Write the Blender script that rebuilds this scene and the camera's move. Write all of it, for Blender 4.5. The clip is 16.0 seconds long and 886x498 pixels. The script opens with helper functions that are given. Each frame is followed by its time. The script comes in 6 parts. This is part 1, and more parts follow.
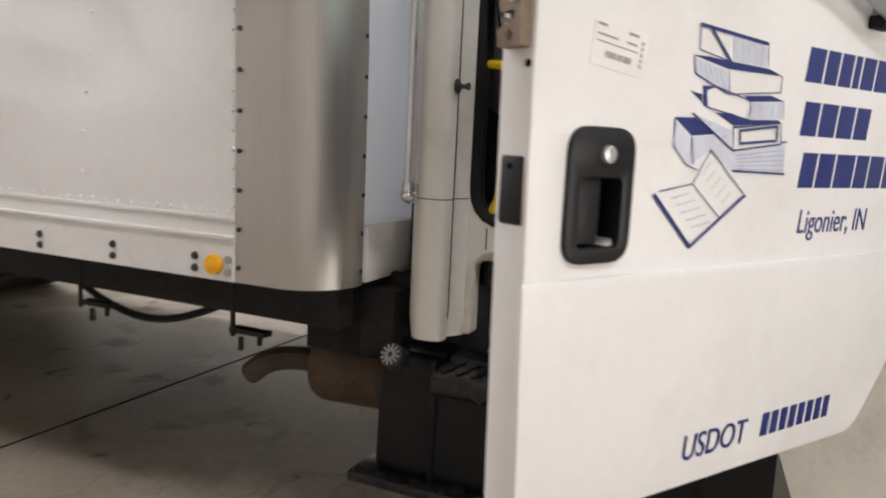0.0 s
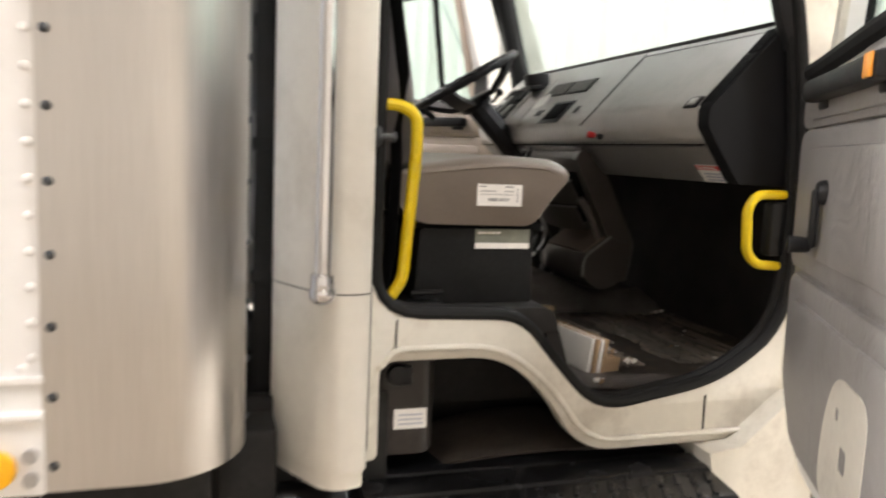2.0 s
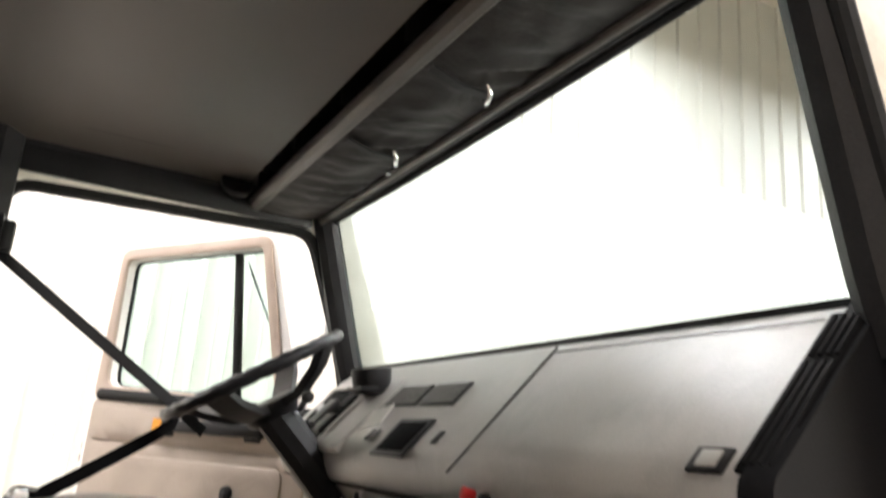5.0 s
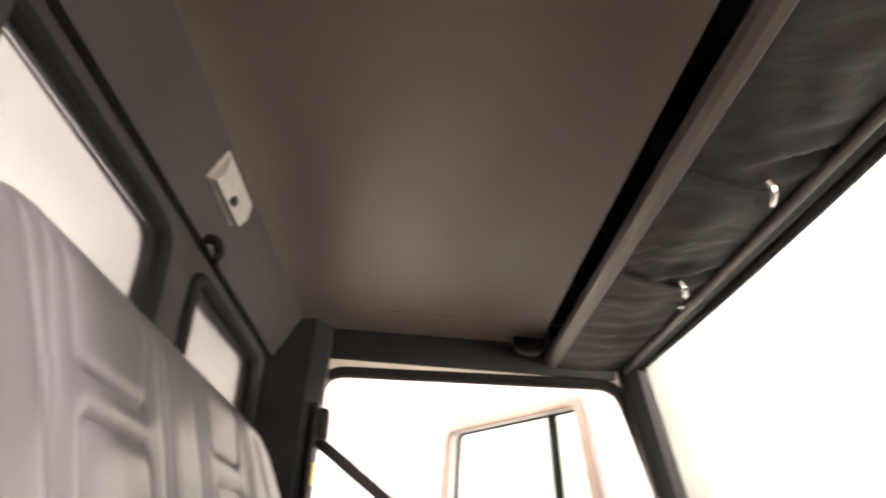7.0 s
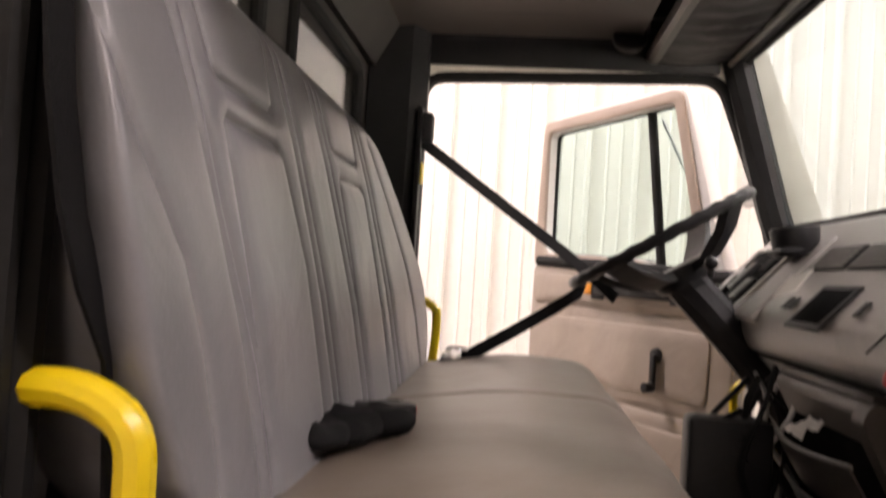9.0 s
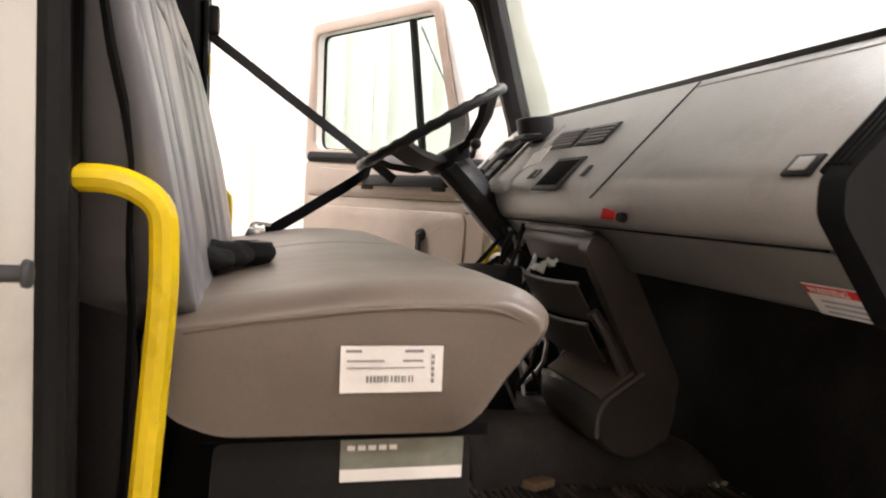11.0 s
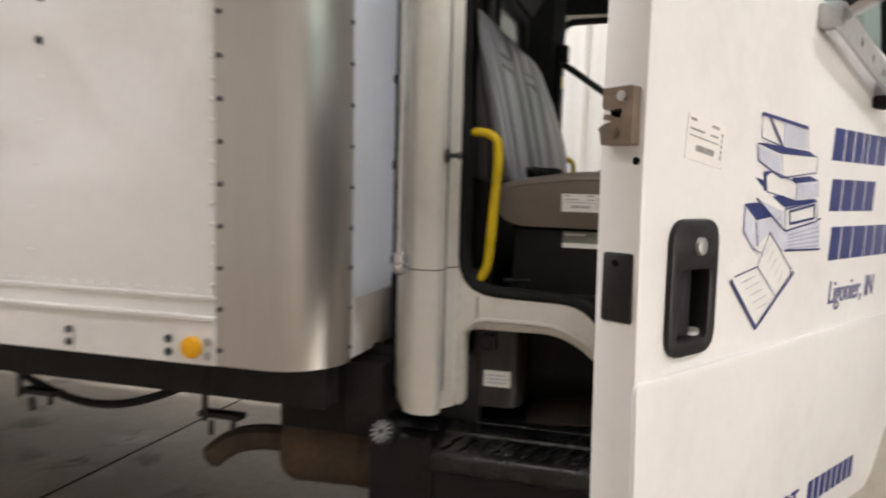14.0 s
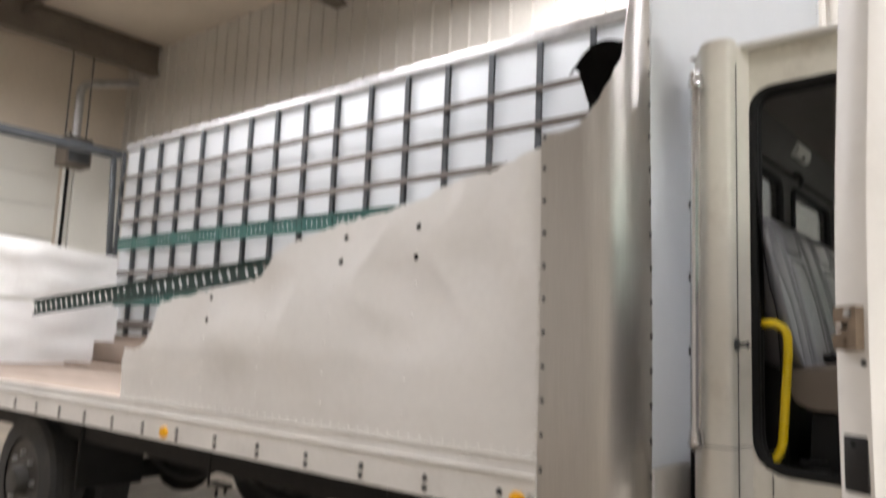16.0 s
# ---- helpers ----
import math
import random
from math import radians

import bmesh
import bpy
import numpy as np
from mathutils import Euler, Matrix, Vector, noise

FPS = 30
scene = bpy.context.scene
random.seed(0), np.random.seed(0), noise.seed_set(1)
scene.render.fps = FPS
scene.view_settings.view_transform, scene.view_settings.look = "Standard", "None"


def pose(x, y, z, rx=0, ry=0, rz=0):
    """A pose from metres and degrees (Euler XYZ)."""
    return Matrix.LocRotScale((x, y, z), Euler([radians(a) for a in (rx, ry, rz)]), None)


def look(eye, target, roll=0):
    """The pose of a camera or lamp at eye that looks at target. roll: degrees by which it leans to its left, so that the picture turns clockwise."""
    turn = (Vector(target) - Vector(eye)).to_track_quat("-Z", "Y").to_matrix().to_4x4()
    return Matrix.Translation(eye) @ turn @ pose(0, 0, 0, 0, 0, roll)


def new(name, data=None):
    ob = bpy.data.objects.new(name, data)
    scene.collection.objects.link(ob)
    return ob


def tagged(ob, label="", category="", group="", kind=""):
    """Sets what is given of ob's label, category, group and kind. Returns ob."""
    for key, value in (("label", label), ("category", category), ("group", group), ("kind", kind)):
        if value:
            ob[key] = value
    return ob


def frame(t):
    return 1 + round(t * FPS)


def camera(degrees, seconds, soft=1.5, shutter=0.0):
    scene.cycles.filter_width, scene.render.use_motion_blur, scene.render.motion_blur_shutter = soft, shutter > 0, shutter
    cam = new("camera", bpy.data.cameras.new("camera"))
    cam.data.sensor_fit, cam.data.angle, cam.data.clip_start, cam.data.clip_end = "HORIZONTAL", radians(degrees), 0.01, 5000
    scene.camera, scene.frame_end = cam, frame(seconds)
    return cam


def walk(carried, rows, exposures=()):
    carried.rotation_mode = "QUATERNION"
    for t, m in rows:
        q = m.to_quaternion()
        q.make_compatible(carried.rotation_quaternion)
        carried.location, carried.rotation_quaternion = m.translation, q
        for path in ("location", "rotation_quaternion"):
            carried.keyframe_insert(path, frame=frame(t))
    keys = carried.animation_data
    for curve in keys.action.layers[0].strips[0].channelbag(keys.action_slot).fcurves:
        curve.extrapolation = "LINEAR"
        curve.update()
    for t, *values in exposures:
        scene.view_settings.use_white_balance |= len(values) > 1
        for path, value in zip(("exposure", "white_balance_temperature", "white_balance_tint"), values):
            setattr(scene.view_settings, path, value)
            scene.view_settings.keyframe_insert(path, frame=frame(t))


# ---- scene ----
cam = camera(60.8, 16.0, soft=2.0, shutter=0.5)
PATH = [
    (0, (1.024, -1.797, 1.224), (0.206, 0.005, 0.935), 2.8),
    (0.5, (0.694, -1.827, 1.25), (0.213, 0.096, 0.984), 2.7),
    (1, (0.338, -1.745, 1.267), (0.23, 0.237, 1.021), 2.4),
    (1.5, (0.066, -1.586, 1.302), (0.304, 0.381, 1.033), 2.8),
    (2, (-0.059, -1.384, 1.33), (0.524, 0.512, 1.081), 2.5),
    (2.5, (-0.073, -1.121, 1.366), (0.82, 0.652, 1.131), 2.2),
    (3, (-0.008, -0.938, 1.39), (0.942, 0.806, 1.153), 2.1),
    (3.5, (0.11, -0.754, 1.404), (1.066, 0.988, 1.176), 2.2),
    (4, (0.202, -0.575, 1.444), (1.187, 1.155, 1.248), 2.2),
    (4.5, (0.331, -0.445, 1.469), (1.314, 1.291, 1.614), 3.4),
    (4.7, (0.36, -0.415, 1.468), (1.329, 1.305, 1.791), 4.2),
    (6.8, (0.538, -0.248, 1.542), (0.694, 1.566, 2.37), 4.6),
    (7, (0.543, -0.258, 1.531), (0.558, 1.566, 2.352), 4.4),
    (7.5, (0.554, -0.277, 1.518), (0.361, 1.57, 2.261), 4.5),
    (8, (0.56, -0.289, 1.515), (0.348, 1.606, 2.121), 4.3),
    (8.5, (0.549, -0.296, 1.522), (0.341, 1.663, 1.867), 4.0),
    (9, (0.55, -0.316, 1.508), (0.352, 1.673, 1.569), 3.7),
    (9.5, (0.552, -0.372, 1.486), (0.416, 1.619, 1.346), 3.5),
    (10, (0.507, -0.432, 1.457), (0.702, 1.553, 1.319), 3.6),
    (10.2, (0.474, -0.451, 1.45), (0.81, 1.516, 1.32), 3.6),
    (12.3, (0.386, -0.993, 1.329), (0.924, 0.929, 1.199), 2.3),
    (12.5, (0.417, -1.096, 1.312), (0.904, 0.839, 1.177), 2.8),
    (13, (0.479, -1.388, 1.302), (0.681, 0.596, 1.143), 2.8),
    (13.5, (0.621, -1.634, 1.263), (0.449, 0.353, 1.117), 1.6),
    (14, (0.761, -1.844, 1.284), (0.203, 0.069, 1.114), 1.6),
    (14.5, (0.861, -2.08, 1.292), (-0.067, -0.319, 1.097), 1.6),
    (15, (0.928, -2.198, 1.297), (-0.271, -0.611, 1.086), 1.5),
    (15.5, (0.955, -2.221, 1.278), (-0.296, -0.665, 1.164), 1.9),
    (16, (0.973, -2.219, 1.315), (-0.301, -0.699, 1.573), 2.4),
]
EXPOSURE = [(0, -0.82, 6150, 11), (0.7, -0.32, 6200, 10), (1.5, 0.2, 6400, 10), (2.5, 0.38, 6500, 10), (3.5, 0.88, 6250, 10), (4.0, 0.92, 6250, 10), (4.5, 0.42, 6350, 10), (7.0, 1.0, 7100, 24), (7.8, 1.08, 7100, 24), (9.0, 0.0, 7100, 24),
            (10.0, 0.2, 7000, 22), (12.5, 0.62, 6500, 11), (13.2, -0.18, 6450, 11), (14, -0.76, 6300, 11), (15, -0.55, 6300, 11), (15.5, -0.56, 6300, 11), (16, -0.86, 6300, 10)]
walk(cam, [(t, look(eye, target, roll)) for t, eye, target, roll in PATH], EXPOSURE)

# ---- world and light ----
world = bpy.data.worlds.new("world")
scene.world = world
world.use_nodes = True
world.node_tree.nodes["Background"].inputs[0].default_value = (0.9, 0.95, 1.0, 1)
world.node_tree.nodes["Background"].inputs[1].default_value = 0.15


def area_lamp(name, x, y, z, sx, sy, power, colour=(1, 0.965, 0.975)):
    data = bpy.data.lights.new(name, "AREA")
    data.shape, data.size, data.size_y, data.energy, data.color = "RECTANGLE", sx, sy, power, colour
    ob = new(name, data)
    ob.matrix_world = pose(x, y, z)
    return ob


# unseen roof lamps; places and watts chosen to brighten each area
LAMPS = [(-4.2, 1.0, 300), (-2.5, 3.3, 340), (1.0, 3.4, 70), (4.5, 3.3, 95), (8.5, 3.0, 150), (-9.5, -2.2, 430), (-10.4, -0.9, 260), (-4.5, -1.7, 150), (0.0, -1.9, 20), (4.5, -1.9, 290), (0.4, -5.2, 30)]
for lx, ly, watts in LAMPS:
    area_lamp("high_bay_lamp", lx, ly, 5.55, 1.6, 0.5, watts)

# area lamp for unseen daylight, under a half-raised door added to shape it
daylight = area_lamp("yard_door_daylight", 6.98, -3.3, 0.78, 1.4, 5.0, 290, (1.0, 0.92, 0.8))
daylight.matrix_world = pose(6.98, -3.3, 0.78, 0, 90, 0)
sun_data = bpy.data.lights.new("sun", "SUN")
sun_data.energy, sun_data.angle, sun_data.color = 5.0, radians(0.5), (1.0, 0.9, 0.75)
sun = new("sun", sun_data)
sun.matrix_world = look((12.0, -4.6, 2.6), (5.0, -3.4, 0.0))

# ---- materials ----
MATS = {}


def mat(name, colour, rough=0.5, metal=0.0, vary=0.15, scale=6.0, fine=60.0, bump=0.1, spec=0.5, dirt=None, stretch=(1, 1, 1), dirt_amount=0.5, wrinkle=0.0):
    """A procedural surface: base colour with coarse and fine variation, optional dirt patches, fine relief."""
    m = bpy.data.materials.new(name)
    m.use_nodes = True
    nt = m.node_tree
    b = nt.nodes["Principled BSDF"]
    tc = nt.nodes.new("ShaderNodeTexCoord")
    mp = nt.nodes.new("ShaderNodeMapping")
    mp.inputs["Scale"].default_value = stretch
    nt.links.new(tc.outputs["Object"], mp.inputs["Vector"])
    coarse, grain = nt.nodes.new("ShaderNodeTexNoise"), nt.nodes.new("ShaderNodeTexNoise")
    coarse.inputs["Scale"].default_value, coarse.inputs["Detail"].default_value = scale, 6
    grain.inputs["Scale"].default_value, grain.inputs["Detail"].default_value = fine, 4
    nt.links.new(mp.outputs[0], coarse.inputs["Vector"])
    nt.links.new(mp.outputs[0], grain.inputs["Vector"])
    ramp = nt.nodes.new("ShaderNodeMapRange")
    ramp.inputs["From Min"].default_value, ramp.inputs["From Max"].default_value = 0.3, 0.7
    ramp.inputs["To Min"].default_value, ramp.inputs["To Max"].default_value = 1 - vary, 1 + vary
    nt.links.new(coarse.outputs["Fac"], ramp.inputs["Value"])
    ramp2 = nt.nodes.new("ShaderNodeMapRange")
    ramp2.inputs["From Min"].default_value, ramp2.inputs["From Max"].default_value = 0.25, 0.75
    ramp2.inputs["To Min"].default_value, ramp2.inputs["To Max"].default_value = 1 - vary * 0.6, 1 + vary * 0.6
    nt.links.new(grain.outputs["Fac"], ramp2.inputs["Value"])
    mul = nt.nodes.new("ShaderNodeMath")
    mul.operation = "MULTIPLY"
    nt.links.new(ramp.outputs[0], mul.inputs[0])
    nt.links.new(ramp2.outputs[0], mul.inputs[1])
    sc = nt.nodes.new("ShaderNodeVectorMath")
    sc.operation = "SCALE"
    sc.inputs[0].default_value = colour
    nt.links.new(mul.outputs[0], sc.inputs["Scale"])
    out = sc.outputs[0]
    if dirt:
        dn = nt.nodes.new("ShaderNodeTexNoise")
        dn.inputs["Scale"].default_value, dn.inputs["Detail"].default_value, dn.inputs["Roughness"].default_value = scale * 0.7, 9, 0.7
        nt.links.new(tc.outputs["Object"], dn.inputs["Vector"])
        dr = nt.nodes.new("ShaderNodeMapRange")
        dr.inputs["From Min"].default_value, dr.inputs["From Max"].default_value = 0.52, 0.74
        dr.inputs["To Max"].default_value = dirt_amount
        nt.links.new(dn.outputs["Fac"], dr.inputs["Value"])
        mix = nt.nodes.new("ShaderNodeMix")
        mix.data_type = "RGBA"
        nt.links.new(dr.outputs[0], mix.inputs["Factor"])
        nt.links.new(out, mix.inputs["A"])
        mix.inputs["B"].default_value = (*dirt, 1)
        out = mix.outputs["Result"]
    nt.links.new(out, b.inputs["Base Color"])
    rr = nt.nodes.new("ShaderNodeMapRange")
    rr.inputs["To Min"].default_value, rr.inputs["To Max"].default_value = max(rough - 0.12, 0.02), min(rough + 0.12, 1)
    nt.links.new(coarse.outputs["Fac"], rr.inputs["Value"])
    nt.links.new(rr.outputs[0], b.inputs["Roughness"])
    b.inputs["Metallic"].default_value = metal
    b.inputs["Specular IOR Level"].default_value = spec
    if bump:
        bp = nt.nodes.new("ShaderNodeBump")
        bp.inputs["Strength"].default_value, bp.inputs["Distance"].default_value = bump, 0.004
        nt.links.new(grain.outputs["Fac"], bp.inputs["Height"])
        nt.links.new(bp.outputs[0], b.inputs["Normal"])
        if wrinkle:
            wn, wb = nt.nodes.new("ShaderNodeTexNoise"), nt.nodes.new("ShaderNodeBump")
            wn.inputs["Scale"].default_value, wn.inputs["Detail"].default_value, wn.inputs["Distortion"].default_value = 6.0, 3, 0.8
            wb.inputs["Strength"].default_value, wb.inputs["Distance"].default_value = wrinkle, 0.05
            nt.links.new(tc.outputs["Object"], wn.inputs["Vector"])
            nt.links.new(wn.outputs["Fac"], wb.inputs["Height"])
            nt.links.new(wb.outputs[0], bp.inputs["Normal"])
    MATS[name] = m
    return m


def glass(name, tint, rough=0.02):
    m = bpy.data.materials.new(name)
    m.use_nodes = True
    b = m.node_tree.nodes["Principled BSDF"]
    b.inputs["Base Color"].default_value = (*tint, 1)
    b.inputs["Transmission Weight"].default_value, b.inputs["Roughness"].default_value, b.inputs["IOR"].default_value = 1, rough, 1.1
    return m


def lamp_glow(name, colour, strength):
    m = bpy.data.materials.new(name)
    m.use_nodes = True
    b = m.node_tree.nodes["Principled BSDF"]
    b.inputs["Base Color"].default_value = (*colour, 1)
    b.inputs["Emission Color"].default_value, b.inputs["Emission Strength"].default_value = (*colour, 1), strength
    return m


WHITE = mat("white_paint", (0.80, 0.79, 0.77), 0.35, 0, 0.03, 3, 40, 0.03, dirt=(0.45, 0.4, 0.33), dirt_amount=0.22)
CREAM = mat("dirty_white_paint", (0.66, 0.63, 0.555), 0.38, 0, 0.06, 5, 50, 0.04, dirt=(0.22, 0.17, 0.12), dirt_amount=0.55)
PANEL = mat("white_panel_skin", (0.82, 0.81, 0.80), 0.58, 0, 0.03, 2, 30, 0.04, dirt=(0.55, 0.52, 0.47), dirt_amount=0.25)
RAIL = mat("white_rail_paint", (0.80, 0.79, 0.775), 0.45, 0.0, 0.04, 4, 50, 0.05, dirt=(0.45, 0.42, 0.38), dirt_amount=0.3)
STEEL = mat("brushed_aluminium", (0.58, 0.565, 0.55), 0.27, 1.0, 0.08, 4, 300, 0.03, stretch=(1, 1, 0.03))
CHROME = mat("chrome", (0.72, 0.72, 0.74), 0.15, 1.0, 0.05, 8, 80, 0.02)
GALV = mat("galvanised_steel", (0.5, 0.5, 0.5), 0.4, 0.9, 0.15, 10, 80, 0.1)
BLACK = mat("black_plastic", (0.012, 0.012, 0.013), 0.42, 0, 0.3, 8, 180, 0.15, spec=0.3)
RUBBER = mat("black_rubber", (0.010, 0.010, 0.010), 0.7, 0, 0.3, 10, 120, 0.1, spec=0.22)
UNDER = mat("black_chassis_paint", (0.009, 0.0085, 0.008), 0.65, 0, 0.5, 6, 60, 0.2, spec=0.3, dirt=(0.035, 0.028, 0.022), dirt_amount=0.4)
TREAD = mat("black_tread_plate", (0.010, 0.010, 0.011), 0.26, 0.1, 0.4, 9, 90, 0.2, dirt=(0.05, 0.047, 0.043), dirt_amount=0.5)
TANK = mat("black_tank_plastic", (0.005, 0.005, 0.006), 0.34, 0, 0.3, 5, 60, 0.08, spec=0.3)
YELLOW = mat("yellow_enamel", (0.80, 0.58, 0.01), 0.3, 0, 0.06, 12, 90, 0.05, dirt=(0.35, 0.24, 0.02), dirt_amount=0.3)
AMBER = mat("amber_lens", (0.95, 0.48, 0.01), 0.3, 0, 0.05, 30, 200, 0.1)
DASH = mat("grey_dash_vinyl", (0.38, 0.368, 0.348), 0.36, 0, 0.08, 6, 240, 0.15, spec=0.9, dirt=(0.14, 0.13, 0.12), dirt_amount=0.4)
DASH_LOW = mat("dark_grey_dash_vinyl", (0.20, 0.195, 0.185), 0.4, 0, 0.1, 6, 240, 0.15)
SEAT = mat("taupe_seat_vinyl", (0.155, 0.127, 0.103), 0.40, 0, 0.08, 5, 220, 0.05, wrinkle=0.08, dirt=(0.12, 0.10, 0.085), dirt_amount=0.35)
BACK = mat("blue_grey_seat_vinyl", (0.158, 0.156, 0.166), 0.33, 0, 0.06, 5, 220, 0.08, wrinkle=0.1, dirt=(0.19, 0.17, 0.16), dirt_amount=0.3)
LINER = mat("grey_headliner_cloth", (0.09, 0.079, 0.071), 0.4, 0, 0.06, 4, 300, 0.15)
TRIM = mat("grey_cab_trim", (0.036, 0.033, 0.031), 0.6, 0, 0.08, 5, 200, 0.12)
DOORIN = mat("grey_door_fabric", (0.275, 0.262, 0.25), 0.5, 0, 0.08, 6, 260, 0.1, wrinkle=0.28, dirt=(0.3, 0.29, 0.28), dirt_amount=0.3)
DOORIN2 = mat("beige_door_fabric", (0.36, 0.30, 0.25), 0.55, 0, 0.08, 6, 260, 0.1, wrinkle=0.2)
CARPET = mat("dark_carpet", (0.02, 0.019, 0.0185), 0.9, 0, 0.4, 9, 200, 0.4, spec=0.2, dirt=(0.03, 0.026, 0.022), dirt_amount=0.5)
PAPER = mat("white_label_paper", (0.80, 0.78, 0.74), 0.55, 0, 0.04, 20, 200, 0.02)
PRINT = mat("faded_grey_print", (0.27, 0.265, 0.265), 0.5, 0, 0.1, 20, 100, 0)
FILM = mat("pale_grey_vinyl_film", (0.60, 0.62, 0.70), 0.4, 0, 0.1, 20, 100, 0.02)
VISOR = mat("dark_visor_vinyl", (0.022, 0.020, 0.019), 0.6, 0, 0.2, 7, 90, 0.3, spec=0.4, wrinkle=0.4)
NAVY = mat("navy_vinyl_film", (0.018, 0.03, 0.16), 0.35, 0, 0.1, 20, 100, 0.02)
GREYLINE = mat("grey_vinyl_film", (0.35, 0.37, 0.45), 0.4, 0, 0.1, 20, 100, 0.02)
RED = mat("red_plastic", (0.6, 0.02, 0.02), 0.35, 0, 0.1, 20, 100, 0.02)
ORANGE = mat("orange_reflector", (0.75, 0.3, 0.03), 0.35, 0, 0.1, 30, 200, 0.1)
GREENTAG = mat("olive_grey_label", (0.17, 0.175, 0.14), 0.5, 0, 0.2, 20, 100, 0.02)
WOOD = mat("weathered_plank_wood", (0.30, 0.235, 0.19), 0.75, 0, 0.3, 3, 30, 0.4, stretch=(0.15, 1, 1))
SLAT = mat("grey_wood_slat", (0.15, 0.13, 0.115), 0.75, 0, 0.2, 3, 30, 0.3, stretch=(0.15, 1, 1))
PINE = mat("raw_pine", (0.36, 0.245, 0.145), 0.7, 0, 0.25, 5, 40, 0.3, stretch=(0.3, 1, 1))
GREEN = mat("green_painted_steel", (0.02, 0.10, 0.085), 0.45, 0.2, 0.15, 8, 80, 0.1, dirt=(0.05, 0.05, 0.045), dirt_amount=0.4)
POST = mat("dark_steel_post", (0.06, 0.065, 0.07), 0.5, 0.5, 0.2, 8, 80, 0.1)
RUST = mat("rusty_muffler_steel", (0.10, 0.075, 0.055), 0.7, 0.4, 0.3, 7, 60, 0.3, dirt=(0.17, 0.085, 0.04), dirt_amount=0.7)
TYRE = mat("tyre_rubber", (0.022, 0.022, 0.022), 0.75, 0, 0.25, 6, 80, 0.3, dirt=(0.1, 0.09, 0.08), dirt_amount=0.4)
RIM = mat("grimy_steel_rim", (0.035, 0.033, 0.03), 0.5, 0.2, 0.1, 6, 60, 0.1, dirt=(0.08, 0.065, 0.05), dirt_amount=0.5)
LATCH = mat("bronze_zinc_latch", (0.17, 0.13, 0.095), 0.42, 0.6, 0.25, 14, 90, 0.2)
# near-black for black parts, also standing for the shade in flat recesses
DARKBOX = mat("shade_and_black_parts", (0.006, 0.006, 0.006), 0.9, 0, 0.3, 8, 80, 0.1, spec=0.06)
BOTTLE = mat("dirty_translucent_plastic", (0.017, 0.014, 0.012), 0.4, 0, 0.25, 7, 60, 0.1, dirt=(0.06, 0.05, 0.045), dirt_amount=0.6)
BELT = mat("black_webbing", (0.006, 0.006, 0.0065), 0.8, 0, 0.3, 10, 400, 0.3, spec=0.15)
WALLMET = mat("white_ribbed_sheet", (0.72, 0.71, 0.66), 0.5, 0, 0.03, 0.6, 20, 0.03)
WALLHI = mat("aged_ribbed_sheet", (0.54, 0.51, 0.46), 0.6, 0, 0.08, 0.8, 20, 0.05)
BEAM = mat("dark_roof_steel", (0.15, 0.125, 0.10), 0.6, 0.2, 0.2, 2, 30, 0.1)
CHARCOAL = mat("charcoal_moulded_plastic", (0.009, 0.009, 0.0098), 0.72, 0, 0.15, 6, 200, 0.1, spec=0.1)
CONSOLE = mat("dark_console_plastic", (0.076, 0.066, 0.059), 0.36, 0, 0.2, 6, 200, 0.15, dirt=(0.06, 0.055, 0.05), dirt_amount=0.4)
CREAMY = mat("clean_cream_paint", (0.68, 0.65, 0.585), 0.35, 0, 0.05, 3, 40, 0.03, dirt=(0.26, 0.21, 0.15), dirt_amount=0.42)
DUSTY = mat("dusty_brown_steel", (0.012, 0.010, 0.009), 0.7, 0, 0.3, 6, 60, 0.2, dirt=(0.035, 0.027, 0.021), dirt_amount=0.6)
GRIMY = mat("dusty_black_plastic", (0.032, 0.026, 0.022), 0.7, 0, 0.3, 8, 90, 0.2, spec=0.25, dirt=(0.07, 0.055, 0.043), dirt_amount=0.6)
# sheet tone holds the shade between the mat's ribs, besides brown grime
SHEET = mat("grimy_groove_shade_rubber", (0.042, 0.036, 0.031), 0.45, 0, 0.5, 12, 90, 0.35, dirt=(0.21, 0.15, 0.095), dirt_amount=0.7)
WORN = mat("worn_brown_plastic", (0.20, 0.155, 0.125), 0.45, 0, 0.2, 9, 150, 0.12, dirt=(0.09, 0.075, 0.065), dirt_amount=0.5)
CLOTH = mat("grey_black_carpet", (0.12, 0.11, 0.105), 0.9, 0, 0.35, 9, 200, 0.4, spec=0.2, dirt=(0.09, 0.075, 0.06), dirt_amount=0.5)
# far frame's tan also holds the weaker light on its inner side
TAN = mat("dimmed_tan_frame_paint", (0.42, 0.335, 0.275), 0.5, 0, 0.08, 5, 90, 0.05)
DKGREEN = mat("dark_green_steel", (0.018, 0.05, 0.045), 0.5, 0.2, 0.2, 8, 80, 0.1)
GLASS = glass("tinted_windscreen_glass", (0.76, 0.89, 0.91))
TINTED = glass("green_tinted_glass", (0.64, 0.80, 0.775))
HAZY = glass("hazy_window_glass", (0.80, 0.79, 0.71), 0.25)


